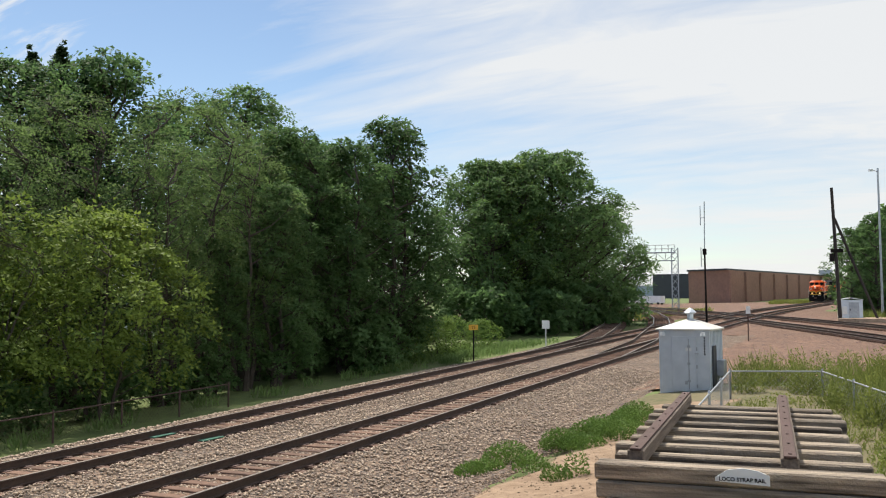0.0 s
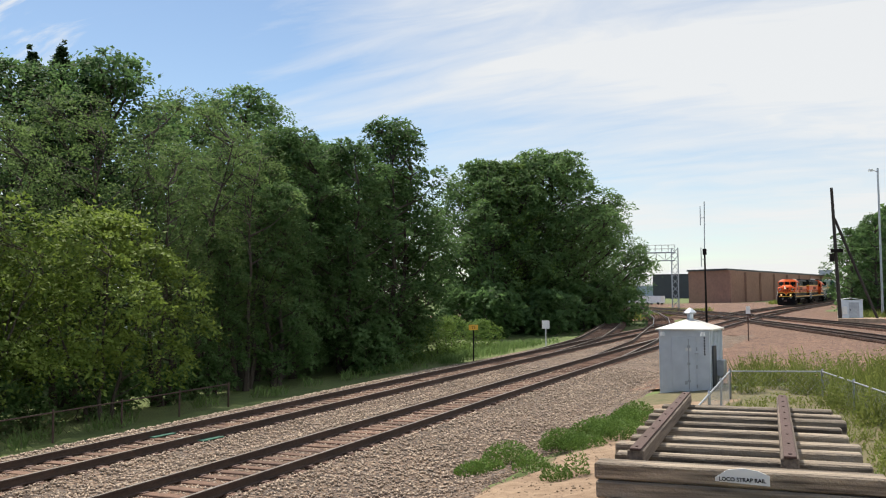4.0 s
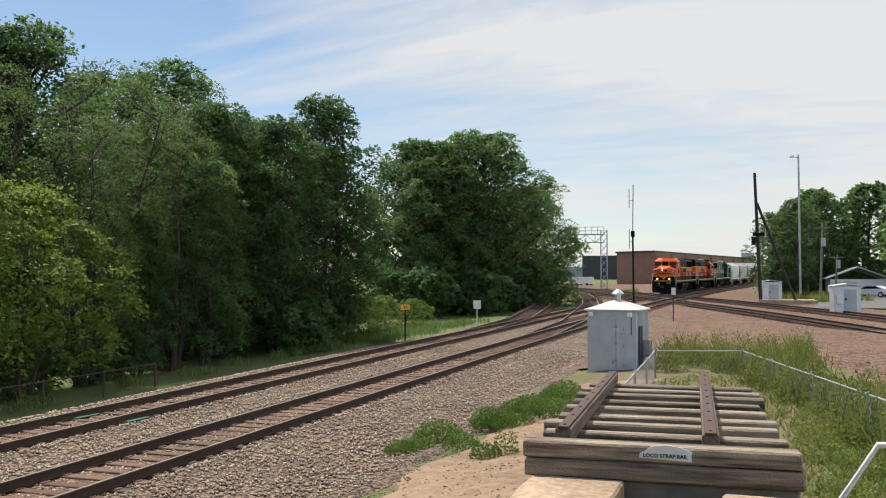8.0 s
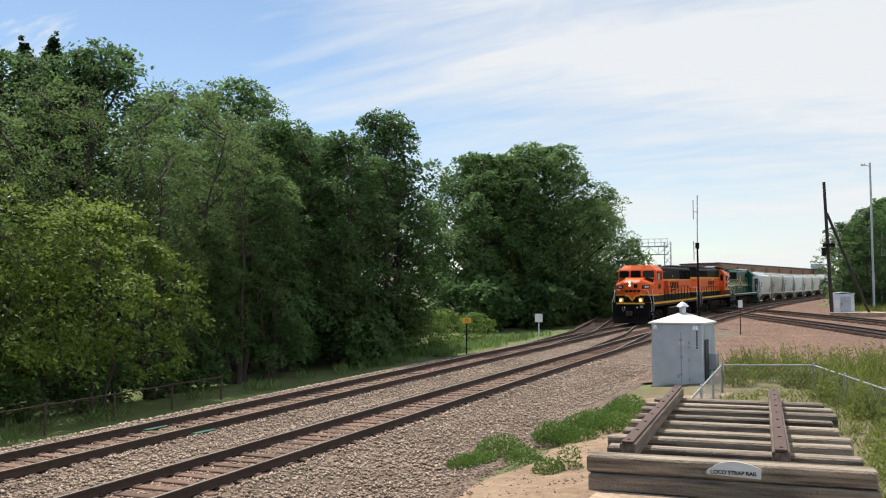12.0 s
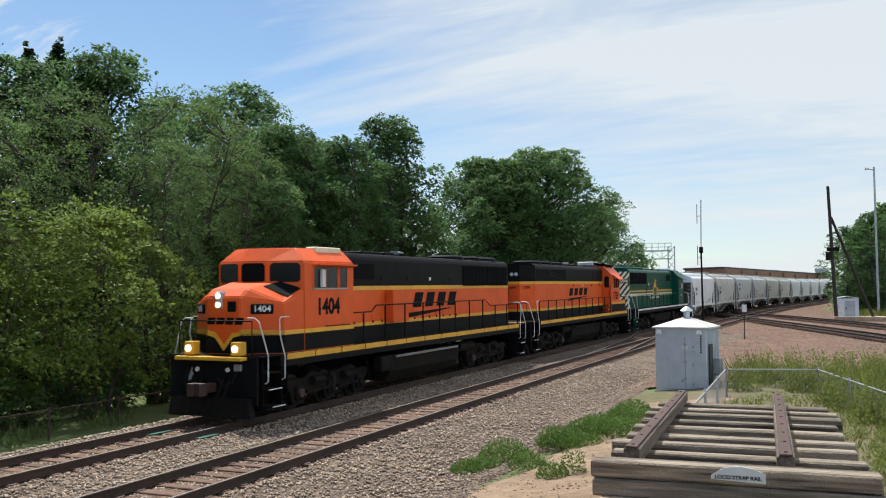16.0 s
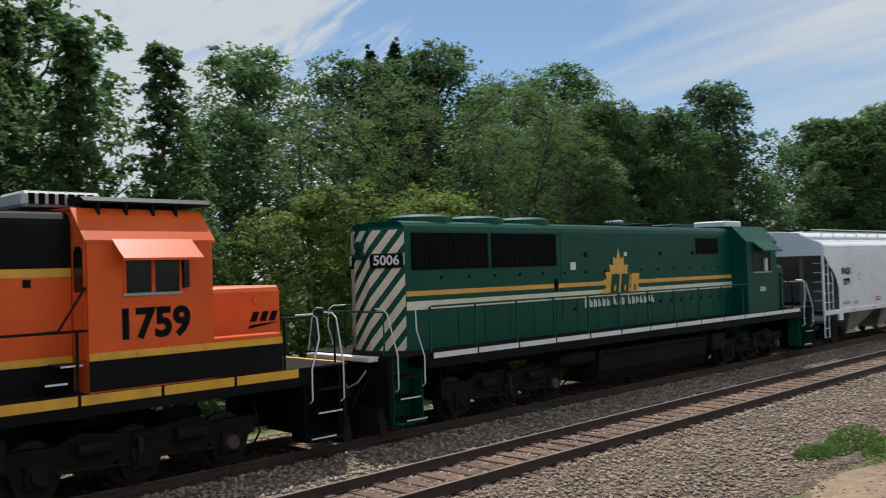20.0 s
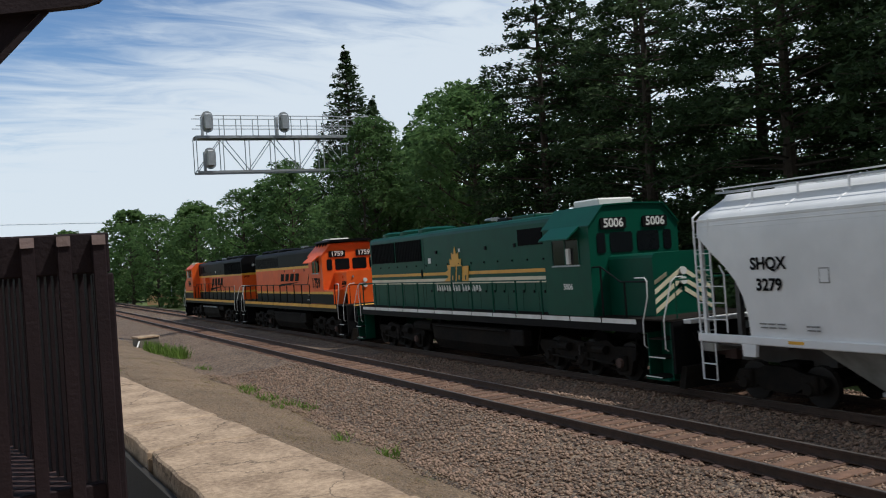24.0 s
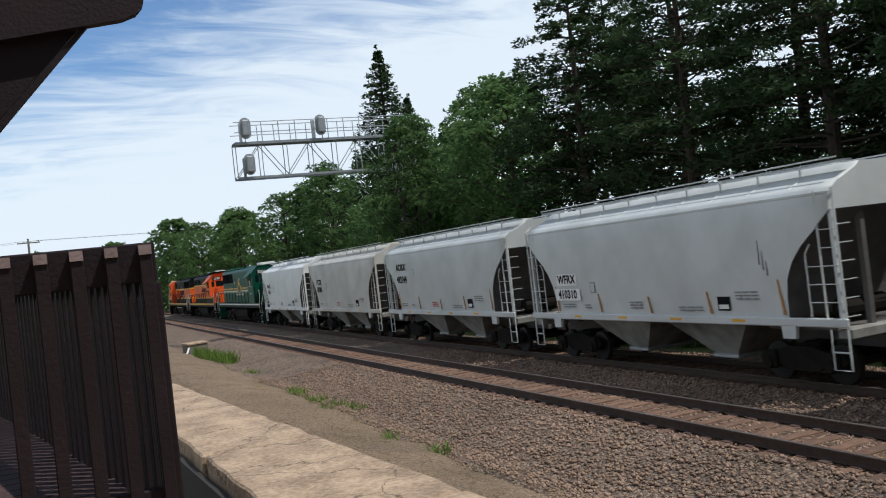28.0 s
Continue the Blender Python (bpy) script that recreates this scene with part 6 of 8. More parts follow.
# ---- platform, slabs, steps ----
def slab(name, x0, x1, y0, y1, z0, z1, label, mat=M_CONCRETE, seed=0, n=6):
    """A worn slab with an uneven rim."""
    rng = random.Random(seed)
    bm = bmesh.new()
    rim = []
    k = max(4, int((y1 - y0) / 0.5))
    for i in range(k + 1):
        y = y0 + (y1 - y0) * i / k
        rim.append(((x0(y) if callable(x0) else x0) + rng.uniform(-0.03, 0.03), y))
    for i in range(k, -1, -1):
        y = y0 + (y1 - y0) * i / k
        rim.append(((x1(y) if callable(x1) else x1) + rng.uniform(-0.04, 0.04), y))
    add_prism(bm, rim, "z", z0, z1)
    bmesh.ops.bevel(bm, geom=[e for e in bm.edges if all(abs(v.co.z - z1) < 1e-4 for v in e.verts)], offset=0.025, segments=1, affect="EDGES")
    return tagged(part(name, bm, mat), label, "slab", "concrete slabs", "")


for k, (ya, yb) in enumerate(((-22.0, -17.4), (-17.36, -12.9), (-12.86, -11.0), (-10.97, -7.3), (-7.26, -3.2), (-3.16, 1.0))):
    slab("platform_slab", lambda y: -3.13 + 0.106 * (-7.16 - y), lambda y: -1.52 + 0.065 * (-8.34 - y), ya, yb, 0.45, 1.30, "cracked sandy concrete platform slab", M_CONCRETE, k)
# added dark plate: paints the shade between platform edge and deck
inner = thing("platform_wall", "added dark plate for the shaded gap inside the platform edge", "wall", kind="structure")
part("facing", prism([(-1.52 + 0.065 * (-8.34 + 22) + 0.05, -22), (-1.52 + 0.065 * (-8.34 + 22) + 0.12, -22), (-1.52 + 0.065 * (-8.34 - 1) + 0.12, 1), (-1.52 + 0.065 * (-8.34 - 1) + 0.05, 1)], "z", 0.3, 1.10), M_GAP_SHADE, inner, "black facing painted as gap shade")
slab("concrete_block", -2.12, -1.22, 6.2, 8.98, 0.4, 1.53, "worn concrete block before the timber display", M_CONCRETE, 20)
slab("grass_bed", -1.18, -0.30, 6.2, 8.95, 0.2, 1.20, "raised bed of soil between the concrete blocks", M_YARD, 23)
slab("stepping_stone", -1.12, -0.78, 8.62, 8.92, 1.1, 1.27, "small flat stone before the timber display", M_CONCRETE, 22)
slab("concrete_block", -0.26, 0.62, 6.2, 8.80, 0.4, 1.52, "worn concrete block before the timber display", M_CONCRETE, 21)

# ---- far structures north ----
def signal_gantry(name, label, base, tower_h, arm, heads, up, turn=0.0):
    """A signal bridge: lattice tower and a latticed arm with walkway rails and signal heads."""
    root = thing(name, label, "signal bridge", at=pose(*base, 0, 0, turn))
    w = 0.55
    tw = part("tower", boxy(-w - 0.2, w + 0.2, -w - 0.2, w + 0.2, -0.3, 0.15), M_DARK_CONCRETE, root, "lattice tower")
    for x in (-w, w):
        for y in (-w, w):
            part("tower_leg", boxy(x - 0.06, x + 0.06, y - 0.06, y + 0.06, 0.15, tower_h), M_GALV, tw)
    n = max(4, int(tower_h / 1.2))
    for k in range(n):
        za, zb = 0.2 + (tower_h - 0.2) * k / n, 0.2 + (tower_h - 0.2) * (k + 1) / n
        for y in (-w, w):
            part("brace", tube([(-w, y, za), (w, y, zb)], 0.035, 4), M_GALV, tw)
            part("brace", tube([(w, y, za), (-w, y, zb)], 0.035, 4), M_GALV, tw)
        for x in (-w, w):
            part("brace", tube([(x, -w, za), (x, w, zb)], 0.035, 4), M_GALV, tw)
    z0, z1 = up
    sgn = 1 if arm > 0 else -1
    for y in (-w, w):
        for z in (z0, z1):
            part("chord", boxy(min(0, arm), max(0, arm), y - 0.07, y + 0.07, z - 0.07, z + 0.07), M_GALV, root, "steel chord")
        m = max(3, int(abs(arm) / 1.5))
        for k in range(m):
            xa, xb = arm * k / m, arm * (k + 1) / m
            part("arm_post", tube([(xb, y, z0), (xb, y, z1)], 0.035, 4), M_GALV, root)
            part("arm_brace", tube([(xa, y, z0 if k % 2 else z1), (xb, y, z1 if k % 2 else z0)], 0.035, 4), M_GALV, root)
    part("walkway", boxy(min(0, arm), max(0, arm), -w, w, z1 + 0.08, z1 + 0.11), M_GALV, root, "grating walkway")
    for y in (-w - 0.15, w + 0.15):
        for z in (z1 + 0.7, z1 + 1.35):
            part("walkway_rail", tube([(0, y, z), (arm, y, z)], 0.03, 5), M_GALV, root)
        for k in range(int(abs(arm) / 1.1) + 1):
            x = sgn * 1.1 * k
            part("rail_post", tube([(x, y, z1), (x, y, z1 + 1.35)], 0.03, 5), M_GALV, root)
    for x, z in heads:
        hd = part("signal_head", boxy(x - 0.08, x + 0.08, -w - 0.5, -w - 0.3, z - 0.6, z + 0.6), M_GALV, root, "signal head mounting")
        out = [(0.36 * math.cos(a), 0.36 * math.sin(a) + (0.32 if math.sin(a) > 0 else -0.32)) for a in [2 * math.pi * i / 24 for i in range(24)]]
        part("target", prism([(x + u, z + v) for u, v in out], "y", w + 0.22, w + 0.26), M_GALV, hd, "oval signal backboard, seen from behind")
        part("lamp_case", boxy(x - 0.22, x + 0.22, w + 0.26, w + 0.55, z - 0.5, z + 0.5, 0.06), M_GALV, hd, "grey lamp case")
    return root


signal_gantry("signal_gantry", "distant lattice signal gantry over the tracks", (-24.2, 158, rail_z(158) - 0.3), 10.6, -9.5, [(-5.2, 10.4), (-5.2, 7.4)], (8.4, 9.8), 5)
signal_gantry("signal_gantry", "galvanised signal bridge reaching over both tracks", (-22.6, -57.0, rail_z(-57) - 0.4), 13.0, 11.65, [(10.94, 13.6), (6.0, 13.6), (10.9, 11.3)], (10.47, 12.67), 0)


def warehouse():
    root = thing("brick_warehouse", "long low brown brick warehouse with a flat roof", "warehouse")
    z0, z1 = 2.6, 11.6
    a, b, c, d = (-35, 252), (-23.6, 245), (1.5, 332), (-10, 342)
    bm = bmesh.new()
    add_prism(bm, [a, b, c, d], "z", z0, z1)
    part("wall", bm, M_BRICK, root, "brown brick wall")
    dirv = (Vector(c) - Vector(b)).normalized()
    nrm = Vector((dirv.y, -dirv.x))
    for k in range(9):
        p = Vector(b) + (Vector(c) - Vector(b)) * (k / 8)
        q = p + nrm * 0.25
        part("pilaster", tube([(q.x, q.y, z0), (q.x, q.y, z1 - 0.3)], 0.35, 4), M_BRICK, root, "brick pier")
    grow = 0.4
    cx, cy = sum(p[0] for p in (a, b, c, d)) / 4, sum(p[1] for p in (a, b, c, d)) / 4
    part("roof_edge", prism([(x + grow * (1 if x > cx else -1), y + grow * (1 if y > cy else -1)) for x, y in (a, b, c, d)], "z", z1, z1 + 0.45), M_DARKWALL, root, "dark flat roof edge")
    part("roof_house", boxy(-2, 2, 318, 326, z1 + 0.4, z1 + 1.9), M_GALV, root, "grey plant room on the roof")


warehouse()


def plain_building(name, label, x0, x1, y0, y1, z0, z1, wall, windows=0, roof=M_DARKWALL, pitched=False):
    root = thing(name, label, "building")
    w = part("wall", boxy(x0, x1, y0, y1, z0, z1), wall, root)
    if pitched:
        xm = (x0 + x1) / 2
        part("roof", prism([(x0 - 0.4, z1), (xm, z1 + (x1 - x0) * 0.22), (x1 + 0.4, z1), (x1 + 0.4, z1 + 0.15), (xm, z1 + (x1 - x0) * 0.22 + 0.15), (x0 - 0.4, z1 + 0.15)], "y", y0 - 0.4, y1 + 0.4), roof, root, "shallow gable roof")
    else:
        part("roof", boxy(x0 - 0.2, x1 + 0.2, y0 - 0.2, y1 + 0.2, z1, z1 + 0.3), roof, root, "flat roof")
    for k in range(windows):
        xa = x0 + (x1 - x0) * (k + 0.25) / windows
        part("window", boxy(xa, xa + (x1 - x0) * 0.5 / windows, y0 - 0.05, y0, z0 + 1.0, z0 + 2.2), M_GLASS, root)
    return root


plain_building("black_building", "distant black metal-clad building", -62.2, -45, 350, 370, 3.6, 13.6, M_DARKWALL)
plain_building("grey_shed", "long pale distant shed behind the black building", -110, -60, 420, 440, 6, 10.5, material("pale_blue_shed", (0.30, 0.36, 0.42), 0.7), 0, M_GALV)
garage = plain_building("garage", "small white garage with a grey gable roof", 9.8, 16.4, 122, 130, 1.6, 3.9, M_WHITE, 0, M_GALV, True)
part("garage_door", boxy(10.4, 13.0, 121.94, 122.0, 1.65, 3.6), M_CAR_GREY, garage, "closed garage door")
plain_building("white_house", "white house glimpsed between the trees", -62, -52, 56, 66, -0.6, 3.6, M_WHITE, 3, M_GALV, True)


def equipment_hut(x, y, w, h, label):
    root = thing("equipment_hut", label, "hut", "silver equipment huts", at=pose(x, y, ground_z(x, y), 0, 0, 8))
    part("wall", boxy(-w / 2, w / 2, -w * 0.4, w * 0.4, 0, h, 0.02), M_ALU, root)
    part("roof", prism([(-w / 2 - 0.08, h), (0, h + 0.16), (w / 2 + 0.08, h), (w / 2 + 0.08, h + 0.05), (0, h + 0.22), (-w / 2 - 0.08, h + 0.05)], "y", -w * 0.4 - 0.08, w * 0.4 + 0.08), M_WHITE, root, "pale roof")
    d = part("door", boxy(-w * 0.12, w * 0.34, -w * 0.4 - 0.03, -w * 0.4, 0.12, h - 0.25), M_GALV, root, "grey door")
    part("handle", boxy(-w * 0.08, -w * 0.04, -w * 0.4 - 0.07, -w * 0.4 - 0.03, h * 0.5, h * 0.58), M_GRIME, d)
    part("box", boxy(-w * 0.42, -w * 0.2, -w * 0.4 - 0.2, -w * 0.4, h * 0.35, h * 0.7, 0.02), M_WHITE, root, "white side box")


equipment_hut(2.15, 98.5, 2.1, 2.15, "silver equipment hut beside the far tracks")
equipment_hut(7.2, 76.2, 1.95, 2.2, "white equipment hut by the crossing")


def pole(name, label, foot, top, r, mat, group="poles"):
    root = thing(name, label, "pole", group)
    part("shaft", tube([Vector(foot) - Vector((0, 0, 0.3)), foot, top], [r * 1.05, r, r * 0.75], 10), mat, root, "tapered pole")
    return root


# antenna mast beside the near track
mz = ground_z(-7.4, 61.5)
mast = pole("antenna_mast", "thin dark radio mast with two antenna rods", (-7.4, 61.5, mz), (-7.45, 61.5, 6.9), 0.075, M_GRIME, "")
part("upper_pole", tube([(-7.45, 61.5, 6.8), (-7.40, 61.5, 10.2)], 0.035, 8), M_GALV, mast, "thin upper pole")
for z in (6.1, 8.9):
    part("antenna_rod", tube([(-7.68, 61.5, z - 0.3), (-7.68, 61.5, z + 1.0)], 0.03, 6), M_GALV, mast, "white antenna rod")
    part("antenna_arm", tube([(-7.68, 61.5, z + 0.2), (-7.45, 61.5, z + 0.2)], 0.02, 5), M_GALV, mast)
part("clamp", boxy(-7.57, -7.33, 61.38, 61.62, 6.6, 7.0, 0.02), M_GRIME, mast, "dark clamp")
part("cable_box", boxy(-7.65, -7.2, 61.2, 61.5, mz, mz + 1.0, 0.02), M_YELLOW, mast, "yellow base cabinet")

# leaning dark pole with its brace, and the pale poles beyond
pz = ground_z(1.4, 96)
dp = pole("utility_pole", "dark leaning wooden pole with a brace and a transformer", (1.2, 96, pz), (0.75, 96, pz + 13.4), 0.19, M_POLE)
part("brace", tube([(0.95, 96.1, pz + 10.3), (4.6, 97, pz + 0.2)], 0.13, 8), M_POLE, dp, "leaning brace pole")
part("crossbox", boxy(0.5, 1.65, 95.7, 96.2, pz + 6.9, pz + 7.25, 0.03), M_GRIME, dp, "dark cross box")
part("transformer", tube([(0.6, 95.8, pz + 6.0), (0.6, 95.8, pz + 6.8)], 0.22, 10), M_GRIME, dp)
lz = ground_z(6.5, 112)
lp = pole("light_pole", "tall pale steel light pole with a lamp arm", (5.82, 112, lz), (5.78, 112, lz + 17.0), 0.14, M_GALV)
part("lamp_arm", tube([(5.78, 112, lz + 16.6), (5.2, 112, lz + 16.8)], 0.05, 6), M_GALV, lp)
part("lamp_head", boxy(4.8, 5.3, 111.8, 112.2, lz + 16.7, lz + 16.95, 0.03), M_WHITE, lp)
for x, y, h, r in ((6.9, 118, 9.1, 0.13), (7.4, 104, 8.5, 0.14), (9.2, 108, 5.1, 0.12)):
    z = ground_z(x, y)
    q = pole("utility_pole", "grey wooden utility pole", (x, y, z), (x + 0.3, y, z + h), r, M_POLE_GREY)
    part("transformer", tube([(x + 0.35, y - 0.3, z + h * 0.7), (x + 0.35, y - 0.3, z + h * 0.7 + 0.9)], 0.24, 10), M_GALV, q, "grey transformer")
    part("crossarm", boxy(x - 0.6, x + 1.0, y - 0.05, y + 0.05, z + h * 0.93, z + h * 0.93 + 0.1), M_POLE_GREY, q)

# trackside signs
def trackside_sign(name, label, x, y, h, w, ht, mat, post=M_POLE_GREY, number=""):
    z = ground_z(x, y)
    root = thing(name, label, "sign", "", pose(x, y, z, 0, 0, 22))
    part("post", tube([(0, 0, -0.2), (0, 0, h)], 0.04, 8), post, root, "thin post")
    b = part("plate", boxy(-w / 2, w / 2, -0.07, -0.045, h - ht, h, 0.005), mat, root, "flat plate")
    if number:
        writing(number, ht * 0.75, M_LETTER, b, pose(0, -0.072, h - ht / 2, 90, 0, 0))


trackside_sign("speed_sign", "orange-yellow trackside board with the number 25", -18.3, 46.5, 1.95, 0.52, 0.30, M_YELLOW, M_GRIME, "25")
trackside_sign("switch_target", "white trackside board in two halves", -17.1, 56.5, 1.75, 0.5, 0.55, M_WHITE, M_WHITE)
trackside_sign("crossing_post", "rusty post with a small white plate", -4.9, 63, 2.35, 0.3, 0.5, M_WHITE, M_RUST)


def parked_car(x, y, turn):
    root = thing("parked_car", "white parked sports car with dark stripes", "car", at=pose(x, y, ground_z(x, y) + 0.03, 0, 0, turn))
    side = [(-2.3, 0.35), (2.25, 0.35), (2.35, 0.62), (2.2, 0.88), (1.1, 0.98), (0.35, 1.38), (-0.9, 1.40), (-1.75, 1.05), (-2.3, 0.98), (-2.4, 0.6)]
    part("body", prism(side, "x", -0.92, 0.92), M_WHITE, root, "white body")
    part("windows", prism([(0.95, 1.0), (0.3, 1.33), (-0.85, 1.34), (-1.5, 1.05)], "x", -0.93, 0.93), M_GLASS, root)
    for sx in (-0.3, 0.15):
        part("stripe", boxy(sx, sx + 0.22, -0.85, 0.3, 1.401, 1.41), M_LETTER, root)
    for yy in (-1.45, 1.4):
        for s in (-1, 1):
            w = part("wheel", tube([(s * 0.75, yy, 0.34), (s * 0.95, yy, 0.34)], 0.34, 16), M_LETTER, root, "black tyre")
            part("rim", tube([(s * 0.95, yy, 0.34), (s * 0.96, yy, 0.34)], 0.2, 12), M_ALU, w)
    for s in (-1, 1):
        part("lamp", boxy(min(s * 0.5, s * 0.85), max(s * 0.5, s * 0.85), 2.3, 2.34, 0.62, 0.76), M_RED, root)


parked_car(14.1, 118, 60)


def van(x, y, k):
    root = thing("parked_van", "small white van parked in a distant row", "van", "distant parked vans", pose(x, y, ground_z(x, y), 0, 0, 65))
    part("body", prism([(-2.5, 0.4), (2.5, 0.4), (2.5, 1.2), (1.9, 1.4), (1.3, 2.3), (-2.5, 2.3)], "x", -0.95, 0.95), M_WHITE, root)
    part("windows", prism([(1.85, 1.4), (1.35, 2.15), (0.6, 2.15), (0.6, 1.4)], "x", -0.96, 0.96), M_GLASS, root)
    for yy in (-1.6, 1.6):
        for s in (-1, 1):
            part("wheel", tube([(s * 0.75, yy, 0.36), (s * 0.97, yy, 0.36)], 0.36, 12), M_LETTER, root)
    return root


v0 = van(-41.5, 236, 0)
for k in range(1, 11):
    x, y = -41.5 - 2.9 * k, 236 + 1.2 * k
    copy_thing(v0, pose(x, y, ground_z(x, y), 0, 0, 65))

# street beyond the tracks
strip("street", lambda y: 3.0 + 0.06 * (y - 70), lambda y: 40 + 0.06 * (y - 70), 86, 121, 2.0, M_ASPHALT, "grey asphalt lot beyond the crossing tracks", 0.06, 14, 0.6, "road")
for x in (-15.92, -14.40):   # grease mats beside the rails of the far track
    mat_z = rail_z(18) - 0.14
    tagged(part("grease_mat", boxy(x - 0.42, x + 0.42, 17.6, 18.4, mat_z - 0.03, mat_z, 0.01), M_PAD), "green grease mat laid beside a rail", "mat", "grease mats")


def cable_pit():
    """A low concrete pit box with a pipe end, in the gravel."""
    z = ground_z(-6.4, -50)
    root = thing("cable_pit", "low weathered concrete box with a white pipe end", "cable box", at=pose(-6.4, -50.5, z, 0, 0, 12))
    part("box", boxy(-0.55, 0.55, -0.5, 0.5, -0.2, 0.62, 0.03), M_DARK_CONCRETE, root, "stained concrete box")
    part("lid", boxy(-0.6, 0.6, -0.55, 0.55, 0.62, 0.72, 0.02), M_CONCRETE, root, "pale concrete lid")
    part("pipe_end", tube([(0.5, 0.45, 0.5), (0.75, 0.7, 0.15)], 0.05, 8), M_WHITE, root, "white pipe end")


cable_pit()


def wire_pole():
    """A wooden pole with a crossarm, insulators and two wires, far down the line."""
    z = ground_z(3.2, -120)
    root = thing("utility_pole", "distant wooden utility pole with a crossarm and wires", "utility pole", "poles", at=pose(3.2, -120, 0))
    part("pole", tube([(0, 0, z - 0.3), (0, 0, 9.8)], [0.17, 0.12], 8), M_POLE_GREY, root, "grey wooden pole")
    part("crossarm", boxy(-1.3, 1.3, -0.06, 0.06, 9.2, 9.34), M_POLE_GREY, root, "wooden crossarm")
    for x in (-1.15, 1.15):
        part("insulator", tube([(x, 0, 9.34), (x, 0, 9.5)], 0.05, 6), M_GALV, root)
        for e in (-1, 1):
            part("wire", tube([(x, 0, 9.5), (x + e * 17, -8 * e, 8.7), (x + e * 34, -16 * e, 9.5)], 0.018, 4), M_GRIME, root, "sagging wire")


wire_pole()


def crossing_signal():
    """A level crossing mast far down the line, beside a tan board fence."""
    z = ground_z(-20.4, -130)
    root = thing("crossing_signal", "distant crossing signal mast with crossed boards", "crossing signal", at=pose(-20.4, -130, z))
    part("mast", tube([(0, 0, -0.2), (0, 0, 4.6)], 0.06, 8), M_GALV, root, "grey mast")
    for a in (-1, 1):
        part("crossboard", prism([(-0.5, 4.1 - 0.5 * a), (-0.38, 4.02 - 0.5 * a), (0.5, 4.5 - 0.4 + 0.5 * a), (0.38, 4.58 - 0.4 + 0.5 * a)], "y", 0.06, 0.09), M_WHITE, root, "white crossed board")
        part("lamp", tube([(a * 0.4, 0.05, 3.1), (a * 0.4, 0.2, 3.1)], 0.15, 10), M_LETTER, root, "dark warning lamp")
    fence = thing("board_fence", "distant tan wooden board fence", "fence", at=pose(-24, -150, ground_z(-22, -150)))
    for k in range(12):
        part("board", boxy(-4 + 0.7 * k, -3.34 + 0.7 * k, -0.04, 0.04, 0, 1.7 + 0.03 * (k % 3)), M_DECK_TAN, fence)


M_DECK_TAN = material("tan_fence_board", (0.36, 0.24, 0.13), 0.85, 0, (0.26, 0.17, 0.09), 4.0, bump=0.2)
crossing_signal()
slab("hut_pad", 1.0, 6.5, 95, 100.5, 1.3, 1.72, "pale concrete pad under the hut", M_CONCRETE, 31)


# ---- trees ----
def leaf_mesh(name, pos, direction, size, mat, width=0.55, flat=0.4):
    """Many small pointed leaves as one mesh: rhombs at pos, pointing roughly along direction."""
    n = len(pos)
    rng = np.random.default_rng(n + int(abs(pos[:, 0]).sum() * 10) % 1000)
    d = direction + rng.normal(0, 0.7, (n, 3))
    d /= np.linalg.norm(d, axis=1)[:, None] + 1e-9
    w = rng.normal(0, 1, (n, 3))
    w[:, 2] *= flat
    w -= d * (w * d).sum(1)[:, None]
    w /= np.linalg.norm(w, axis=1)[:, None] + 1e-9
    s = size * rng.uniform(0.6, 1.35, (n, 1))
    v = np.empty((n, 4, 3))
    v[:, 0], v[:, 2] = pos - d * s * 0.5, pos + d * s * 0.5
    v[:, 1], v[:, 3] = pos + w * s * width * 0.5, pos - w * s * width * 0.5
    me = bpy.data.meshes.new(name)
    me.vertices.add(4 * n)
    me.vertices.foreach_set("co", v.reshape(-1))
    me.loops.add(4 * n)
    me.loops.foreach_set("vertex_index", np.arange(4 * n))
    me.polygons.add(n)
    me.polygons.foreach_set("loop_start", np.arange(0, 4 * n, 4))
    me.polygons.foreach_set("loop_total", np.full(n, 4))
    me.materials.append(mat)
    me.update(calc_edges=True)
    me.validate()
    return me


def foliage(name, pos, along, facing, size, mat, width=0.55, kite=True, seed=0):
    """Leaves as one mesh: each lies along a direction and faces another; kites of four corners, or three-cornered where they stay far."""
    n = len(pos)
    rng = np.random.default_rng(seed)
    f = facing / (np.linalg.norm(facing, axis=1)[:, None] + 1e-9)
    d = along - f * (along * f).sum(1)[:, None]
    d /= np.linalg.norm(d, axis=1)[:, None] + 1e-9
    w = np.cross(f, d)
    s = size * rng.uniform(0.6, 1.35, (n, 1))
    k = 4 if kite else 3
    v = np.empty((n, k, 3))
    v[:, 0] = pos - d * s * 0.5
    if kite:
        v[:, 1], v[:, 2], v[:, 3] = pos + w * s * width * 0.5 - f * s * 0.06, pos + d * s * 0.5, pos - w * s * width * 0.5 - f * s * 0.06
    else:
        v[:, 1], v[:, 2] = pos + w * s * width * 0.6 + d * s * 0.4, pos - w * s * width * 0.6 + d * s * 0.4
    me = bpy.data.meshes.new(name)
    me.vertices.add(k * n)
    me.vertices.foreach_set("co", v.reshape(-1))
    me.loops.add(k * n)
    me.loops.foreach_set("vertex_index", np.arange(k * n))
    me.polygons.add(n)
    me.polygons.foreach_set("loop_start", np.arange(0, k * n, k))
    me.polygons.foreach_set("loop_total", np.full(n, k))
    me.materials.append(mat)
    me.update(calc_edges=True)
    return me


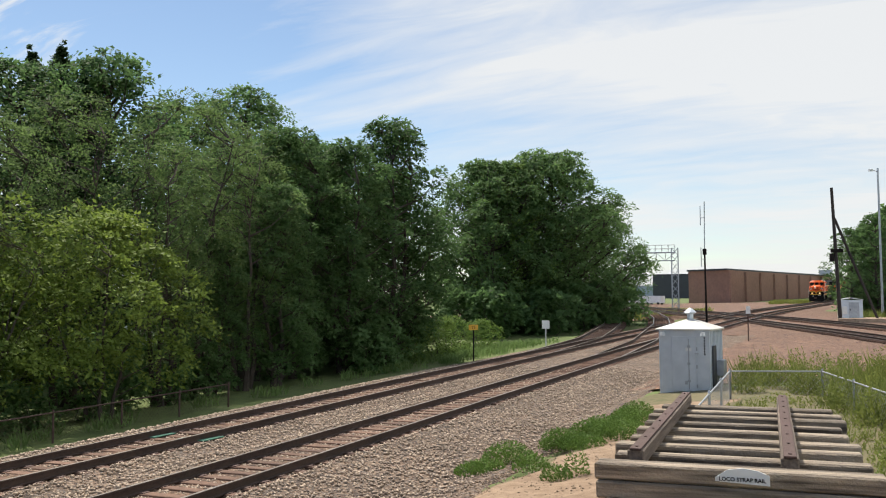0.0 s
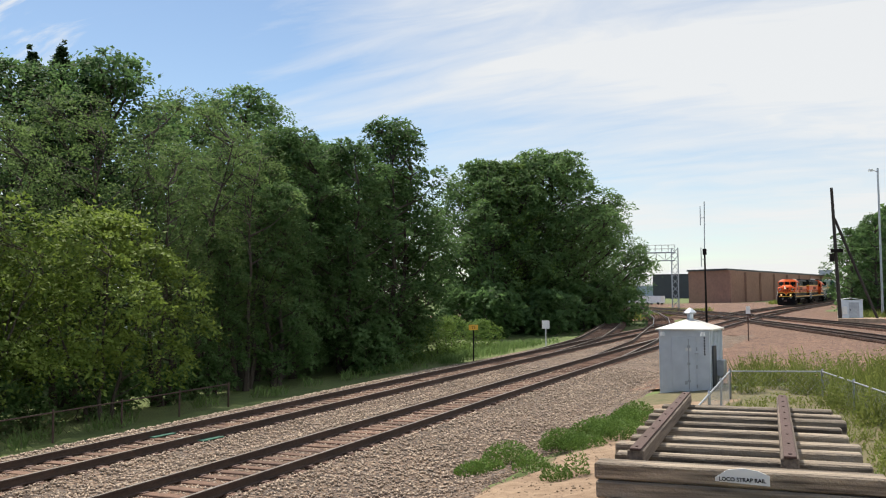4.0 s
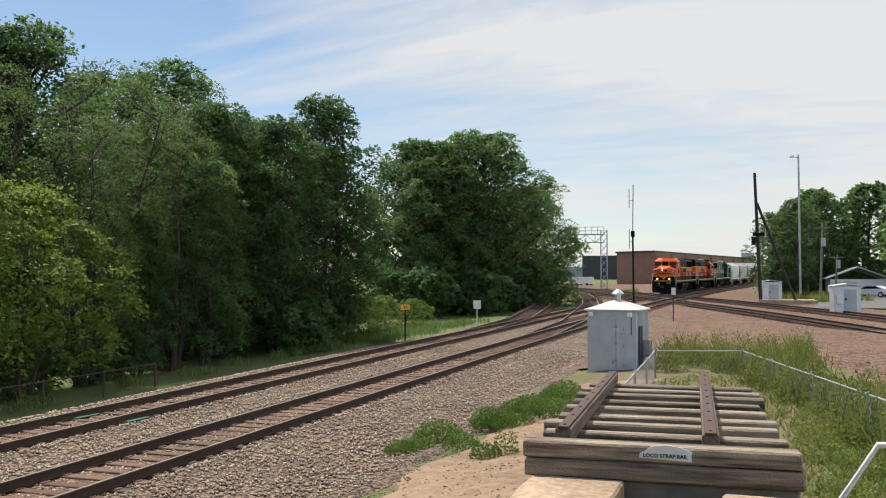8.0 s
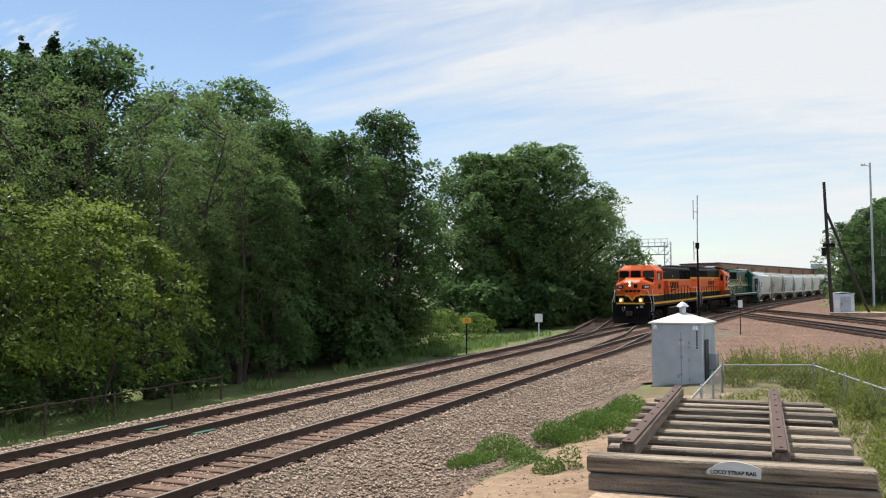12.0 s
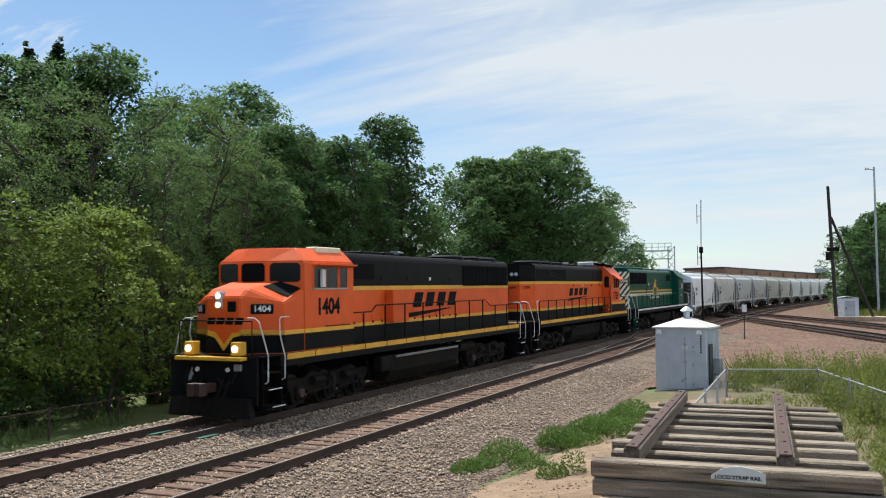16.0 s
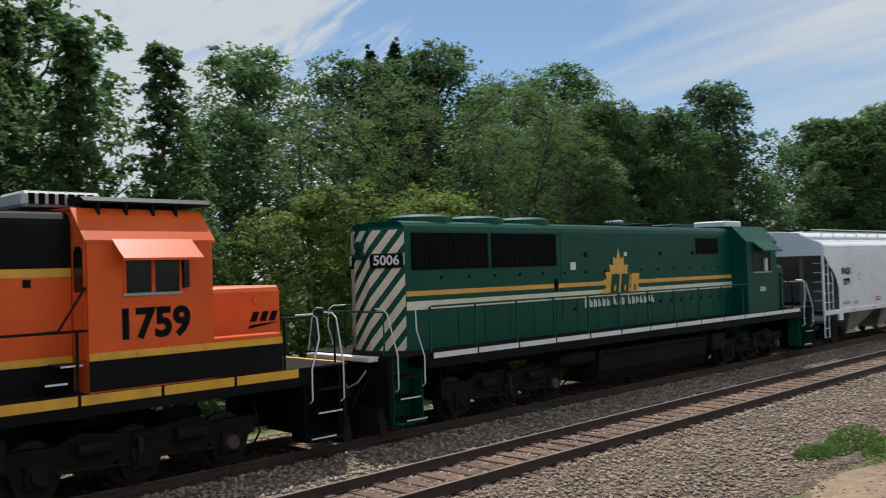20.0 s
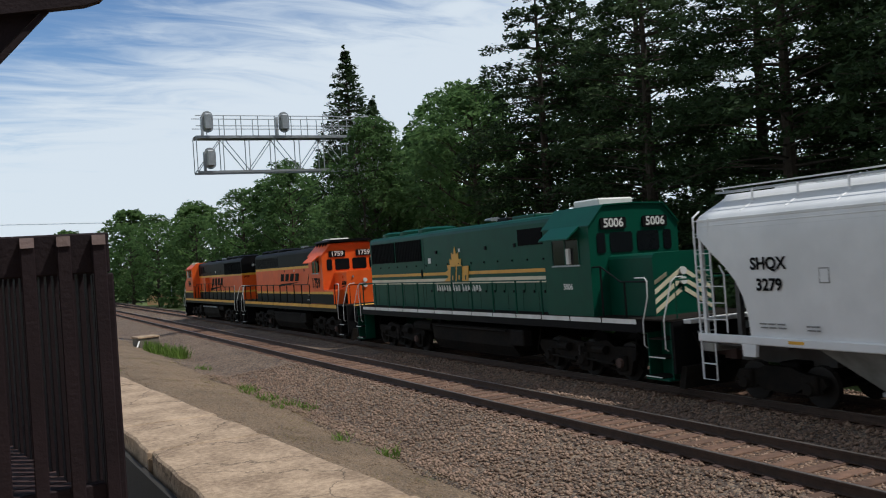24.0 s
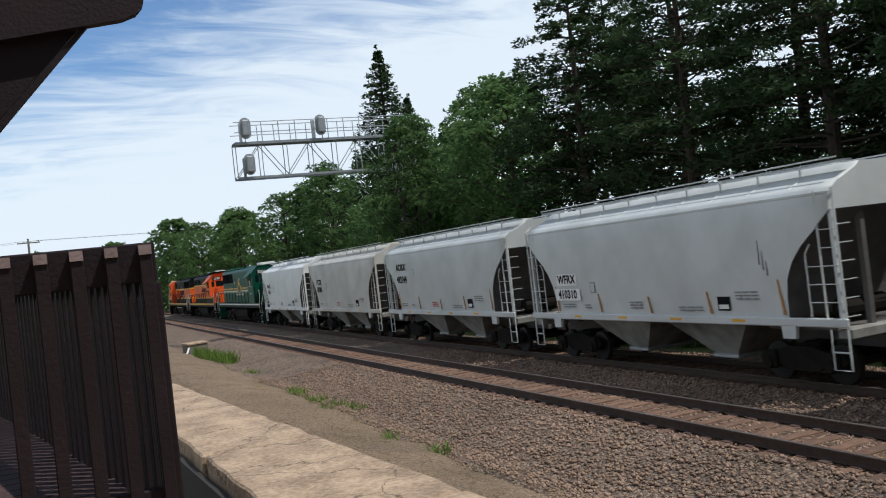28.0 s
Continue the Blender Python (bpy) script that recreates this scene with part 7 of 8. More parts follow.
def crown_width(shape, f):
    """How wide a crown is at the share f of its height."""
    if shape == "cone":
        return max(0.06, (1 - f) ** 0.8) * min(1.0, 0.55 + 2.5 * f)
    if shape == "vase":
        return (0.45 + 0.75 * f) if f < 0.62 else max(0.12, 0.915 * math.sqrt(max(0.0, 1 - ((f - 0.62) / 0.42) ** 2)))
    return max(0.15, math.sin(math.pi * (0.13 + 0.84 * f)) ** 0.6)


def broad_tree(label, height, radius, seed, mat, lobes=36, sprays=14, per=36, size=0.14, low=0.16, shape="dome", lobe=(0.26, 0.42), stems=1, width=0.55, kite=True, thin=0.0, hang=0.25, twigs=5):
    """A broad-leaved tree: trunk and forking limbs carry rounded masses, and each mass is made of tilted sprays of leaves over a hollow, shaded inside."""
    rng = np.random.default_rng(seed)
    root = thing("broadleaf_tree", label, "tree", "trees beside the railway")
    bm = bmesh.new()
    base = height * low
    r0 = 0.019 * height / math.sqrt(stems)
    trunks = []
    for st in range(stems):
        a = 2 * math.pi * st / stems + rng.uniform(0, 1)
        foot = Vector((math.cos(a), math.sin(a), 0)) * (0.22 * stems ** 0.5 if stems > 1 else 0)
        out = Vector((math.cos(a), math.sin(a), 0)) * (radius * 0.45 if stems > 1 else 0)
        top = height * (0.9 if stems == 1 else rng.uniform(0.66, 0.86))
        pts = [foot + out * (i / 7) ** 1.4 + Vector((rng.normal(0, 0.10), rng.normal(0, 0.10), 0)) * (i > 0) + Vector((0, 0, top * i / 7)) for i in range(8)]
        add_tube(bm, pts, [r0 * (1.3 if i == 0 else 1 - 0.125 * i) for i in range(8)], 7)
        trunks.append((pts, top))
    pos, along, facing = [], [], []
    for k in range(lobes):
        f = (k + rng.uniform(0.1, 0.9)) / lobes
        a = 2.39996 * k + rng.normal(0, 0.35)
        wide = radius * crown_width(shape, f) * (1 + 0.14 * math.sin(3 * a + seed))
        rl = radius * rng.uniform(*lobe) * (0.55 + 0.45 * crown_width(shape, f))
        q = math.sqrt(rng.uniform(0.18, 1.0))
        reach = max(0.0, wide - rl * 0.75) * q
        c = Vector((math.cos(a) * reach, math.sin(a) * reach, min(base + (height - base) * f, height - rl * 0.8)))
        pts, top = min(trunks, key=lambda t: (t[0][5] - c).length)
        z = max(base * 0.5, min(top * 0.98, c.z - 0.55 * reach - 0.2))
        i = min(6, int(z / top * 7))
        p = pts[i].lerp(pts[i + 1], min(1.0, z / top * 7 - i))
        mid = p.lerp(c, 0.55) + Vector((rng.normal(0, 0.12), rng.normal(0, 0.12), -0.10 * reach))
        add_tube(bm, [p, mid, c], [r0 * 0.36, r0 * 0.20, r0 * 0.08], 5, False)
        outward = np.array([math.cos(a), math.sin(a), 0.0])
        ns = max(3, int(sprays * (0.75 + 0.5 * rng.uniform())))
        g = rng.normal(0, 1, (ns, 3))
        g /= np.linalg.norm(g, axis=1)[:, None]
        g += outward * 0.40 * q + np.array([0, 0, 0.35])
        g /= np.linalg.norm(g, axis=1)[:, None]
        centre = np.array(c) + g * (rl * rng.uniform(0.72, 1.12, (ns, 1))) * np.array([1.12, 1.12, 0.85])
        for j in range(min(ns, twigs)):
            e = Vector(centre[j])
            add_tube(bm, [c.lerp(mid, 0.25), c.lerp(e, 0.6) + Vector((0, 0, 0.05)), e], [r0 * 0.11, r0 * 0.06, 0.006], 3, False)
        tilt = 0.5 * g + np.array([0, 0, 0.75]) + rng.normal(0, 0.28, (ns, 3))
        tilt /= np.linalg.norm(tilt, axis=1)[:, None]
        ua = np.cross(tilt, rng.normal(0, 1, (ns, 3)))
        ua /= np.linalg.norm(ua, axis=1)[:, None]
        ub = np.cross(tilt, ua)
        m = max(4, int(per * (1 - thin * rng.uniform())))
        sr = rl * 0.40
        uv = rng.normal(0, 0.62, (ns, m, 2))
        off = np.linalg.norm(uv, axis=2)
        lift = -hang * off ** 2 + rng.normal(0, 0.16, (ns, m))
        at = centre[:, None] + sr * (ua[:, None] * uv[..., :1] + ub[:, None] * uv[..., 1:] + tilt[:, None] * lift[..., None])
        pos.append(at.reshape(-1, 3))
        d = ua[:, None] * uv[..., :1] + ub[:, None] * uv[..., 1:] + g[:, None] * 0.3 + rng.normal(0, 0.3, (ns, m, 3))
        along.append(d.reshape(-1, 3))
        facing.append((tilt[:, None] + rng.normal(0, 0.42, (ns, m, 3))).reshape(-1, 3))
    part("trunk", bm, M_BARK, root, "bark trunk and limbs")
    pos, along, facing = np.concatenate(pos), np.concatenate(along), np.concatenate(facing)
    keep = pos[:, 2] > max(0.05, base * 0.45)
    crown = new("crown", foliage("crown", pos[keep], along[keep], facing[keep], size, mat, width, kite, seed))
    crown.parent = root
    tagged(crown, "uneven crown of small leaves")
    return root


def conifer(label, height, radius, seed, mat, spruce=True, layers=34, per=9, needles=70, long=0.30, bare=0.06):
    """A spruce (drooping boughs in a tight cone) or a tall pine (bare stem, flat layered boughs with plumes)."""
    rng = np.random.default_rng(seed)
    root = thing("conifer_tree", label, "tree", "trees beside the railway")
    bm = bmesh.new()
    r0 = 0.015 * height
    add_tube(bm, [(0, 0, 0), (0.04, 0.05, height * 0.35), (-0.03, 0.03, height * 0.7), (0, 0, height * 0.97)], [r0 * 1.15, r0 * 0.85, r0 * 0.45, 0.02], 9)
    pos, along, facing = [], [], []
    z0 = height * bare
    for k in range(layers):
        f = k / (layers - 1)
        z = z0 + (height * 0.985 - z0) * f
        reach = radius * ((1 - f) ** 0.74 + 0.02 if spruce else max(0.12, (1 - f ** 2.6)) * (0.55 + 0.45 * min(1, 2.5 * f + 0.3)))
        for j in range(per):
            a = 2 * math.pi * (j + rng.uniform(-0.4, 0.4)) / per + 1.7 * k
            L = max(0.25, reach * rng.uniform(0.62, 1.12))
            droop = (-0.50 + 0.62 * f) if spruce else rng.uniform(-0.12, 0.20)
            p = np.array([0, 0, z + rng.normal(0, 0.18 if spruce else 0.3)])
            way = np.array([math.cos(a), math.sin(a), 0.0])
            side = np.array([-math.sin(a), math.cos(a), 0.0])
            tip = p + way * L + np.array([0, 0, droop * L])
            if L > 0.5:
                add_tube(bm, [p, p + way * L * 0.55 + np.array([0, 0, droop * L * 0.4 + 0.05 * L]), tip], [r0 * 0.17, r0 * 0.10, 0.008], 4, False)
            n = int(needles * (0.25 + L / radius))
            u = rng.uniform(0.12 if spruce else 0.30, 1.04, n) ** (0.75 if spruce else 0.6)
            v = rng.normal(0, 1, n) * (0.15 if spruce else 0.17) * L * (1.2 - 0.65 * u)
            lift = rng.normal(0, 0.06, n) * (1 + 0.3 * L) - (np.abs(v) * 0.45 if spruce else -0.06 * np.abs(v))
            at = p + way * (L * u)[:, None] + side * v[:, None]
            at[:, 2] += droop * L * u + 0.06 * L * np.sin(np.pi * u) + lift
            pos.append(at)
            along.append(way * 0.7 + side * np.sign(v)[:, None] * 0.8 + rng.normal(0, 0.4, (n, 3)))
            facing.append(np.array([0, 0, 1.0]) + rng.normal(0, 0.5, (n, 3)))
    n = 60
    pos.append(np.array([0, 0, height * 0.96]) + rng.normal(0, 1, (n, 3)) * np.array([0.10, 0.10, 0.30]))
    along.append(np.tile(np.array([0, 0, 1.0]), (n, 1)) + rng.normal(0, 0.5, (n, 3)))
    facing.append(rng.normal(0, 1, (n, 3)))
    part("trunk", bm, M_BARK, root, "straight bark trunk with limbs")
    crown = new("crown", foliage("crown", np.concatenate(pos), np.concatenate(along), np.concatenate(facing), long, mat, 0.34, False, seed))
    crown.parent = root
    tagged(crown, "dark needle sprays in tiers")
    return root


def dead_tree(label, height, seed):
    """A leafless tree: forking pale limbs and twigs."""
    rng = np.random.default_rng(seed)
    root = thing("dead_tree", label, "tree", "trees beside the railway")
    bm = bmesh.new()

    def limb(p, d, length, r, depth):
        q = p + d * length * 0.5 + Vector(rng.normal(0, 0.04, 3)) * length
        e = q + (d + Vector(rng.normal(0, 0.15, 3))).normalized() * length * 0.5
        add_tube(bm, [p, q, e], [r, r * 0.8, r * 0.55], 5 if depth > 1 else 3, False)
        if depth:
            for i in range(3):
                g = (d + Vector(rng.normal(0, 0.42, 3)) + Vector((0, 0, 0.12))).normalized()
                limb(q.lerp(e, 0.25 + 0.35 * i), g, length * rng.uniform(0.55, 0.8), r * 0.5, depth - 1)

    for i in range(4):
        a = 1.6 * i + 0.3
        limb(Vector((0.15 * math.cos(a), 0.15 * math.sin(a), -0.2)), Vector((0.22 * math.cos(a), 0.22 * math.sin(a), 1)).normalized(), height * 0.42, 0.055, 4)
    part("branches", bm, M_DEADWOOD, root, "bare grey limbs and twigs")
    return root


def planted(ob, x, y, scale=1.0, turn=0.0, first=False, z=None, tall=None):
    zz = ground_z(x, y) - 0.12 if z is None else z
    m = pose(x, y, zz, 0, 0, turn) @ Matrix.Diagonal((scale, scale, tall or scale, 1))
    if first:
        ob.matrix_basis = m
        return ob
    return copy_thing(ob, m)


def grove(maker, spots, tall=1.0):
    """Build one tree at the first spot, then copies at the rest."""
    ob = maker()
    for i, (x, y, s, turn) in enumerate(spots[1:]):
        planted(ob, x, y, s, turn, tall=s * tall)
    x, y, s, turn = spots[0]
    planted(ob, x, y, s, turn, True, tall=s * tall)


M_DEADWOOD = material("bare_grey_wood", (0.20, 0.17, 0.145), 0.9, 0, (0.12, 0.10, 0.085), 6.0, bump=0.3)
# the wood north of the depot
grove(lambda: broad_tree("yellow-green maple with several stems and sunlit sprays", 7.2, 3.6, 11, M_LEAF_LIGHT, 30, 16, 30, 0.17, 0.20, "dome", (0.17, 0.40), 4, hang=0.05),
      [(-22.2, 22.6, 0.98, 0), (-23.6, 18.6, 1.0, 80)])
grove(lambda: broad_tree("tall leafy tree with an airy olive-green crown", 12.6, 3.4, 12, M_LEAF, 46, 14, 30, 0.125, 0.18, "vase", (0.22, 0.36), 3, thin=0.5),
      [(-24.2, 29.2, 1.0, 0), (-26.6, 25.2, 0.97, 120), (-25.6, 35.6, 1.0, 230), (-23.0, 26.4, 0.78, 300), (-26.2, 20.8, 0.86, 40), (-23.0, 31.6, 0.85, 75)])
grove(lambda: broad_tree("dense dark green tree beside the track", 12.6, 3.3, 13, M_LEAF_DARK, 50, 15, 30, 0.20, 0.08, "dome", (0.24, 0.38), 2),
      [(-24.2, 36.6, 0.98, 0), (-22.5, 39.4, 0.95, 130), (-22.2, 44.2, 1.10, 250), (-22.4, 33.2, 0.72, 60), (-23.6, 47.2, 0.92, 12), (-26.0, 50.0, 0.90, 222), (-21.2, -52.6, 1.08, 199), (-26.0, 41.5, 1.0, 310), (-23.2, 29.6, 0.52, 20),
       (-21.4, 1.2, 0.98, 75), (-22.0, -2.6, 1.08, 215), (-21.4, -6.6, 0.95, 15), (-25.8, 3.4, 1.1, 165), (-26.2, -5.0, 1.15, 290)])
grove(lambda: broad_tree("narrow pointed dark green tree", 11.4, 2.7, 21, M_LEAF_DARK, 44, 12, 22, 0.19, 0.06, "cone", (0.22, 0.36)),
      [(-23.5, 12.7, 0.98, 0), (-23.3, 10.0, 0.98, 90), (-24.2, 7.6, 1.15, 200), (-27.0, 9.5, 1.1, 300), (-26.8, 15.4, 0.82, 60), (-21.3, 3.8, 0.84, 30)])
grove(lambda: broad_tree("tall dark tree standing behind the others", 14.6, 4.6, 23, M_LEAF_DARK, 56, 16, 24, 0.235, 0.08, "dome", (0.24, 0.38), twigs=3),
      [(-36.0, 30.5, 1.09, 190), (-35.6, 36.4, 1.19, 110), (-37.5, 25.0, 1.08, 90), (-36.2, 49.5, 1.25, 15), (-37.2, 43.8, 1.12, 215), (-35.0, 57.0, 1.06, 75), (-33.0, 21.0, 0.80, 20), (-31.0, 46.5, 0.95, 140), (-28.4, 37.0, 0.80, 222), (-27.2, 46.6, 0.84, 310)])
grove(lambda: broad_tree("tall dark tree in the woods behind", 14.6, 4.6, 23, M_LEAF_DARK, 48, 13, 17, 0.29, 0.08, "dome", (0.22, 0.36), kite=False, width=0.7, twigs=1),
      [(-31.5, 12.0, 1.0, 260), (-32, 4.0, 1.1, 66), (-30.5, -3.5, 1.12, 10), (-31, -11.5, 0.64, 130), (-32.5, -19.0, 0.66, 250), (-31.5, -27, 0.68, 33), (-33.0, -35, 0.8, 99), (-29.5, -41, 1.02, 301),
       (-26.5, -49, 1.05, 160), (-28.5, -56, 1.12, 275), (-23.2, -55, 0.74, 50), (-24.2, -44.5, 0.95, 120), (-22.4, -64, 0.66, 200), (-25, -84, 0.98, 20), (-29, -98, 1.15, 70), (-31, -88, 1.12, 80), (-24, -100, 0.95, 140), (-30, -112, 1.1, 200), (-22, -118, 0.85, 260), (-26, -140, 1.1, 320), (-20, -138, 0.95, 170), (-18, -154, 0.9, 50),
       (3.0, 121, 0.74, 10), (5.6, 118, 0.84, 130), (9.6, 131, 0.96, 250)])
grove(lambda: broad_tree("large rounded tree with a dense green crown", 17.0, 8.2, 14, M_LEAF_ROUND, 190, 15, 19, 0.31, 0.02, "dome", (0.15, 0.24)),
      [(-25.6, 86.0, 1.06, 0), (-29.6, 80.5, 0.98, 150), (-24.4, 99.0, 0.80, 260)], 1.0)
grove(lambda: broad_tree("rounded tree with a lighter green crown", 14.6, 5.2, 34, M_LEAF_BUSH, 90, 14, 17, 0.28, 0.03, "dome", (0.20, 0.32)),
      [(-28.4, 82.0, 1.12, 0)])
grove(lambda: broad_tree("rounded green tree far along the line", 16.0, 7.0, 24, M_LEAF_ROUND, 60, 12, 8, 0.70, 0.03, "dome", (0.20, 0.32), kite=False, width=0.75, twigs=0),
      [(24, 138, 1.05, 50), (10.0, 150, 1.0, 180), (18, 152, 1.05, 20), (5.8, 134, 0.72, 290), (24, 118, 1.1, 99), (-32, -108, 0.9, 45), (-24, -128, 0.9, 200), (-20, -170, 1.05, 10), (-12, -215, 0.95, 130), (-2, -240, 0.9, 80), (-36, -75, 1.05, 340), (-44, 64, 0.85, 60), (-40, 112, 1.0, 170)])
grove(lambda: conifer("pointed dark spruce standing above the other trees", 19.0, 5.0, 15, M_NEEDLE, True, 44, 9, 52, 0.36),
      [(-37, 34.4, 0.93, 0), (-37, 36.2, 0.91, 90), (-37, 32.6, 0.89, 200), (-26.7, -71, 1.20, 10), (-29.5, -72.5, 1.0, 130)])
grove(lambda: conifer("tall dark spruce with open drooping boughs", 17.0, 3.6, 35, M_NEEDLE, True, 40, 7, 60, 0.24, 0.16),
      [(-23.4, 5.7, 1.0, 0)])
grove(lambda: conifer("tall dark pine with flat layered boughs", 19.0, 4.6, 16, M_NEEDLE, False, 27, 7, 130, 0.30, 0.14),
      [(-23.4, -14.2, 0.92, 60), (-26.2, -18, 1.02, 140), (-23.8, -21.5, 0.96, 210), (-26.8, -25.5, 1.0, 300), (-24.0, -29.0, 0.95, 30), (-27.4, -33.5, 1.05, 100), (-24.4, -37.5, 1.0, 77), (-28.5, -21, 0.9, 250), (-27.5, -39, 1.0, 20)])
planted(dead_tree("bare dead tree with pale grey limbs", 7.5, 44), -21.6, -11.0, 1.0, 0, True)
grove(lambda: broad_tree("low dark undergrowth bush at the foot of the trees", 3.2, 2.1, 17, M_LEAF_DARK, 16, 10, 9, 0.30, 0.02, "dome", (0.30, 0.48), 3, kite=False, width=0.7, twigs=0),
      [(-20.2 - 0.8 * (i % 3), -48 + 3.1 * i, 0.8 + 0.12 * (i % 4), 47 * i) for i in range(30) if not 15 < -48 + 3.1 * i < 37] + [(-27.5 - 0.9 * (i % 2), 16.5 + 2.4 * i, 0.62 + 0.1 * (i % 3), 71 * i) for i in range(7)] + [(-22.8 - 0.4 * (i % 2), 14.6 + 2.0 * i, 0.44 + 0.07 * (i % 3), 83 * i) for i in range(8)] + [(-28.6, 35.0, 0.9, 10), (-30.6, 31.2, 0.8, 50), (-27.6, 40.0, 1.0, 260), (-26.0, 44, 0.9, 70)] + [(-22.6 - 0.5 * (i % 2), -20 + 3.0 * i, 1.15, 61 * i) for i in range(9)] + [(-24, -22, 1.3, 20), (-25.3, -25, 1.3, 80), (-24.2, -28, 1.3, 150), (-26, -31, 1.4, 250), (-27.5, -27, 1.5, 300)] + [(-28.5, -45 + 5 * i, 1.6, 50 * i) for i in range(12)] + [(-26, 71, 1.5, 0), (-22.5, 76, 1.3, 90), (-30, 73, 1.5, 30), (-20.5, 87, 1.5, 60), (-19.5, 93, 1.3, 200), (-22, 82, 1.5, 120), (-24, 78, 1.4, 10), (4.5, 128, 1.8, 0), (8, 140, 1.9, 70)])
grove(lambda: broad_tree("bright green bush in the sun by the track", 2.6, 1.8, 18, M_LEAF_BUSH, 26, 12, 14, 0.13, 0.02, "dome", (0.26, 0.42), 3),
      [(-21.4, 48.5, 1.0, 0), (-22.2, 52.0, 1.0, 90), (-22.0, 45.8, 0.8, 33), (-23.5, 49, 1.1, 150), (-21.5, 56.0, 0.85, 220)])
grove(lambda: broad_tree("distant treeline tree, hazy green", 14.0, 6.0, 19, M_LEAF, 36, 9, 6, 1.1, 0.05, "dome", (0.24, 0.36), kite=False, width=0.75, twigs=0),
      [(-140 + 14 * i + 5 * math.sin(i * 2.1), 470 + 12 * math.cos(i * 1.7), 0.5 + 0.1 * math.sin(i), 50 * i) for i in range(14)] +
      [(28 + 9 * i, 190 + 10 * math.sin(i * 1.9), 1.0 + 0.2 * math.sin(i * 2), 70 * i) for i in range(6)] +
      [(-60 + 13 * i, -270 + 8 * math.cos(i * 1.3), 1.0 + 0.15 * math.sin(i * 1.7), 35 * i) for i in range(9)])


def blades(name, label, spots, height, mat, seed, per=26, lean=0.25, width=0.02, category="grass"):
    """Tufts of upright grass or weeds round the spots, one object."""
    rng = np.random.default_rng(seed)
    pos, out = [], []
    for x, y, r in spots:
        k = int(per * r * r * 6) + 6
        a, q = rng.uniform(0, 2 * math.pi, k), r * np.sqrt(rng.uniform(0, 1, k))
        for xx, yy in zip(x + q * np.cos(a), y + q * np.sin(a)):
            pos.append((xx, yy, ground_z(xx, yy)))
    pos = np.array(pos)
    n = len(pos)
    h = height * rng.uniform(0.45, 1.15, n)
    tip = pos + np.stack([rng.normal(0, lean, n) * h, rng.normal(0, lean, n) * h, h], 1)
    mid = (pos + tip) / 2 + np.stack([rng.normal(0, 0.05, n), rng.normal(0, 0.05, n), 0.06 * h], 1)
    side = rng.normal(0, 1, (n, 3))
    side[:, 2] = 0
    side /= np.linalg.norm(side, axis=1)[:, None]
    w = side * (width * rng.uniform(0.6, 1.4, (n, 1)))
    v = np.stack([pos - w * 0.6, pos + w * 0.6, mid + w, mid - w, tip], 1).reshape(-1, 3)
    f = []
    for i in range(n):
        b = 5 * i
        f += [(b, b + 1, b + 2, b + 3), (b + 3, b + 2, b + 4)]
    me = bpy.data.meshes.new(name)
    me.from_pydata(v.tolist(), [], f)
    me.materials.append(mat)
    return tagged(new(name, me), label, category, "", "stuff")


def clumps(name, label, spots, height, mat, seed, leaf=0.07, per=420, category="weeds"):
    """Low leafy weeds as small domes of leaves, one object."""
    g = np.random.default_rng(seed)
    pos, d = [], []
    for x, y, r in spots:
        k = int(per * r * r * 4) + 40
        a, q, u = g.uniform(0, 2 * math.pi, k), r * np.sqrt(g.uniform(0, 1, k)), g.uniform(0.05, 1, k)
        h = height * (0.5 + 0.7 * g.uniform()) * np.sqrt(np.maximum(0.05, 1 - (q / r) ** 2)) * u
        z0 = ground_z(x, y) + 0.02
        pos.append(np.stack([x + q * np.cos(a), y + q * np.sin(a), z0 + h], 1))
        d.append(np.stack([np.cos(a), np.sin(a), np.full(k, 0.9)], 1))
    ob = new(name, leaf_mesh(name, np.concatenate(pos), np.concatenate(d), leaf, mat, 0.45, 1.0))
    return tagged(ob, label, category, "", "stuff")


# ---- weeds and grass ----
rng = random.Random(8)


def patch(x0, x1, y0, y1, n, r0, r1):
    return [(rng.uniform(x0, x1), rng.uniform(y0, y1), rng.uniform(r0, r1)) for _ in range(n)]


fence_side = [(0.25 + (28.35 - y) * 0.223 + rng.uniform(-0.7, 0.9), y, rng.uniform(0.2, 0.5)) for y in [13 + 0.42 * i for i in range(38)]]
behind = patch(-2.6, 1.8, 28.4, 35, 34, 0.25, 0.6)
blades("tall_weeds", "tall yellow-green weeds round the fence", behind[::2] + fence_side[::2], 1.15, M_WEED, 3, 18, 0.28, 0.016)
clumps("leafy_weeds", "bushy yellow-green weeds round the fence", behind + fence_side, 1.05, M_WEED, 13, 0.09, 420)
blades("meadow_grass", "short patchy grass about the timber display", patch(-2.4, 3.0, 10, 27, 90, 0.3, 0.7), 0.22, M_WEED, 4, 22, 0.4, 0.012)
clumps("meadow_weeds", "low green weeds about the timber display", patch(0.7, 3.6, 10, 27, 60, 0.25, 0.65) + patch(-2.2, 0.7, 17, 27, 14, 0.2, 0.5), 0.5, M_WEED, 14, 0.07, 300)
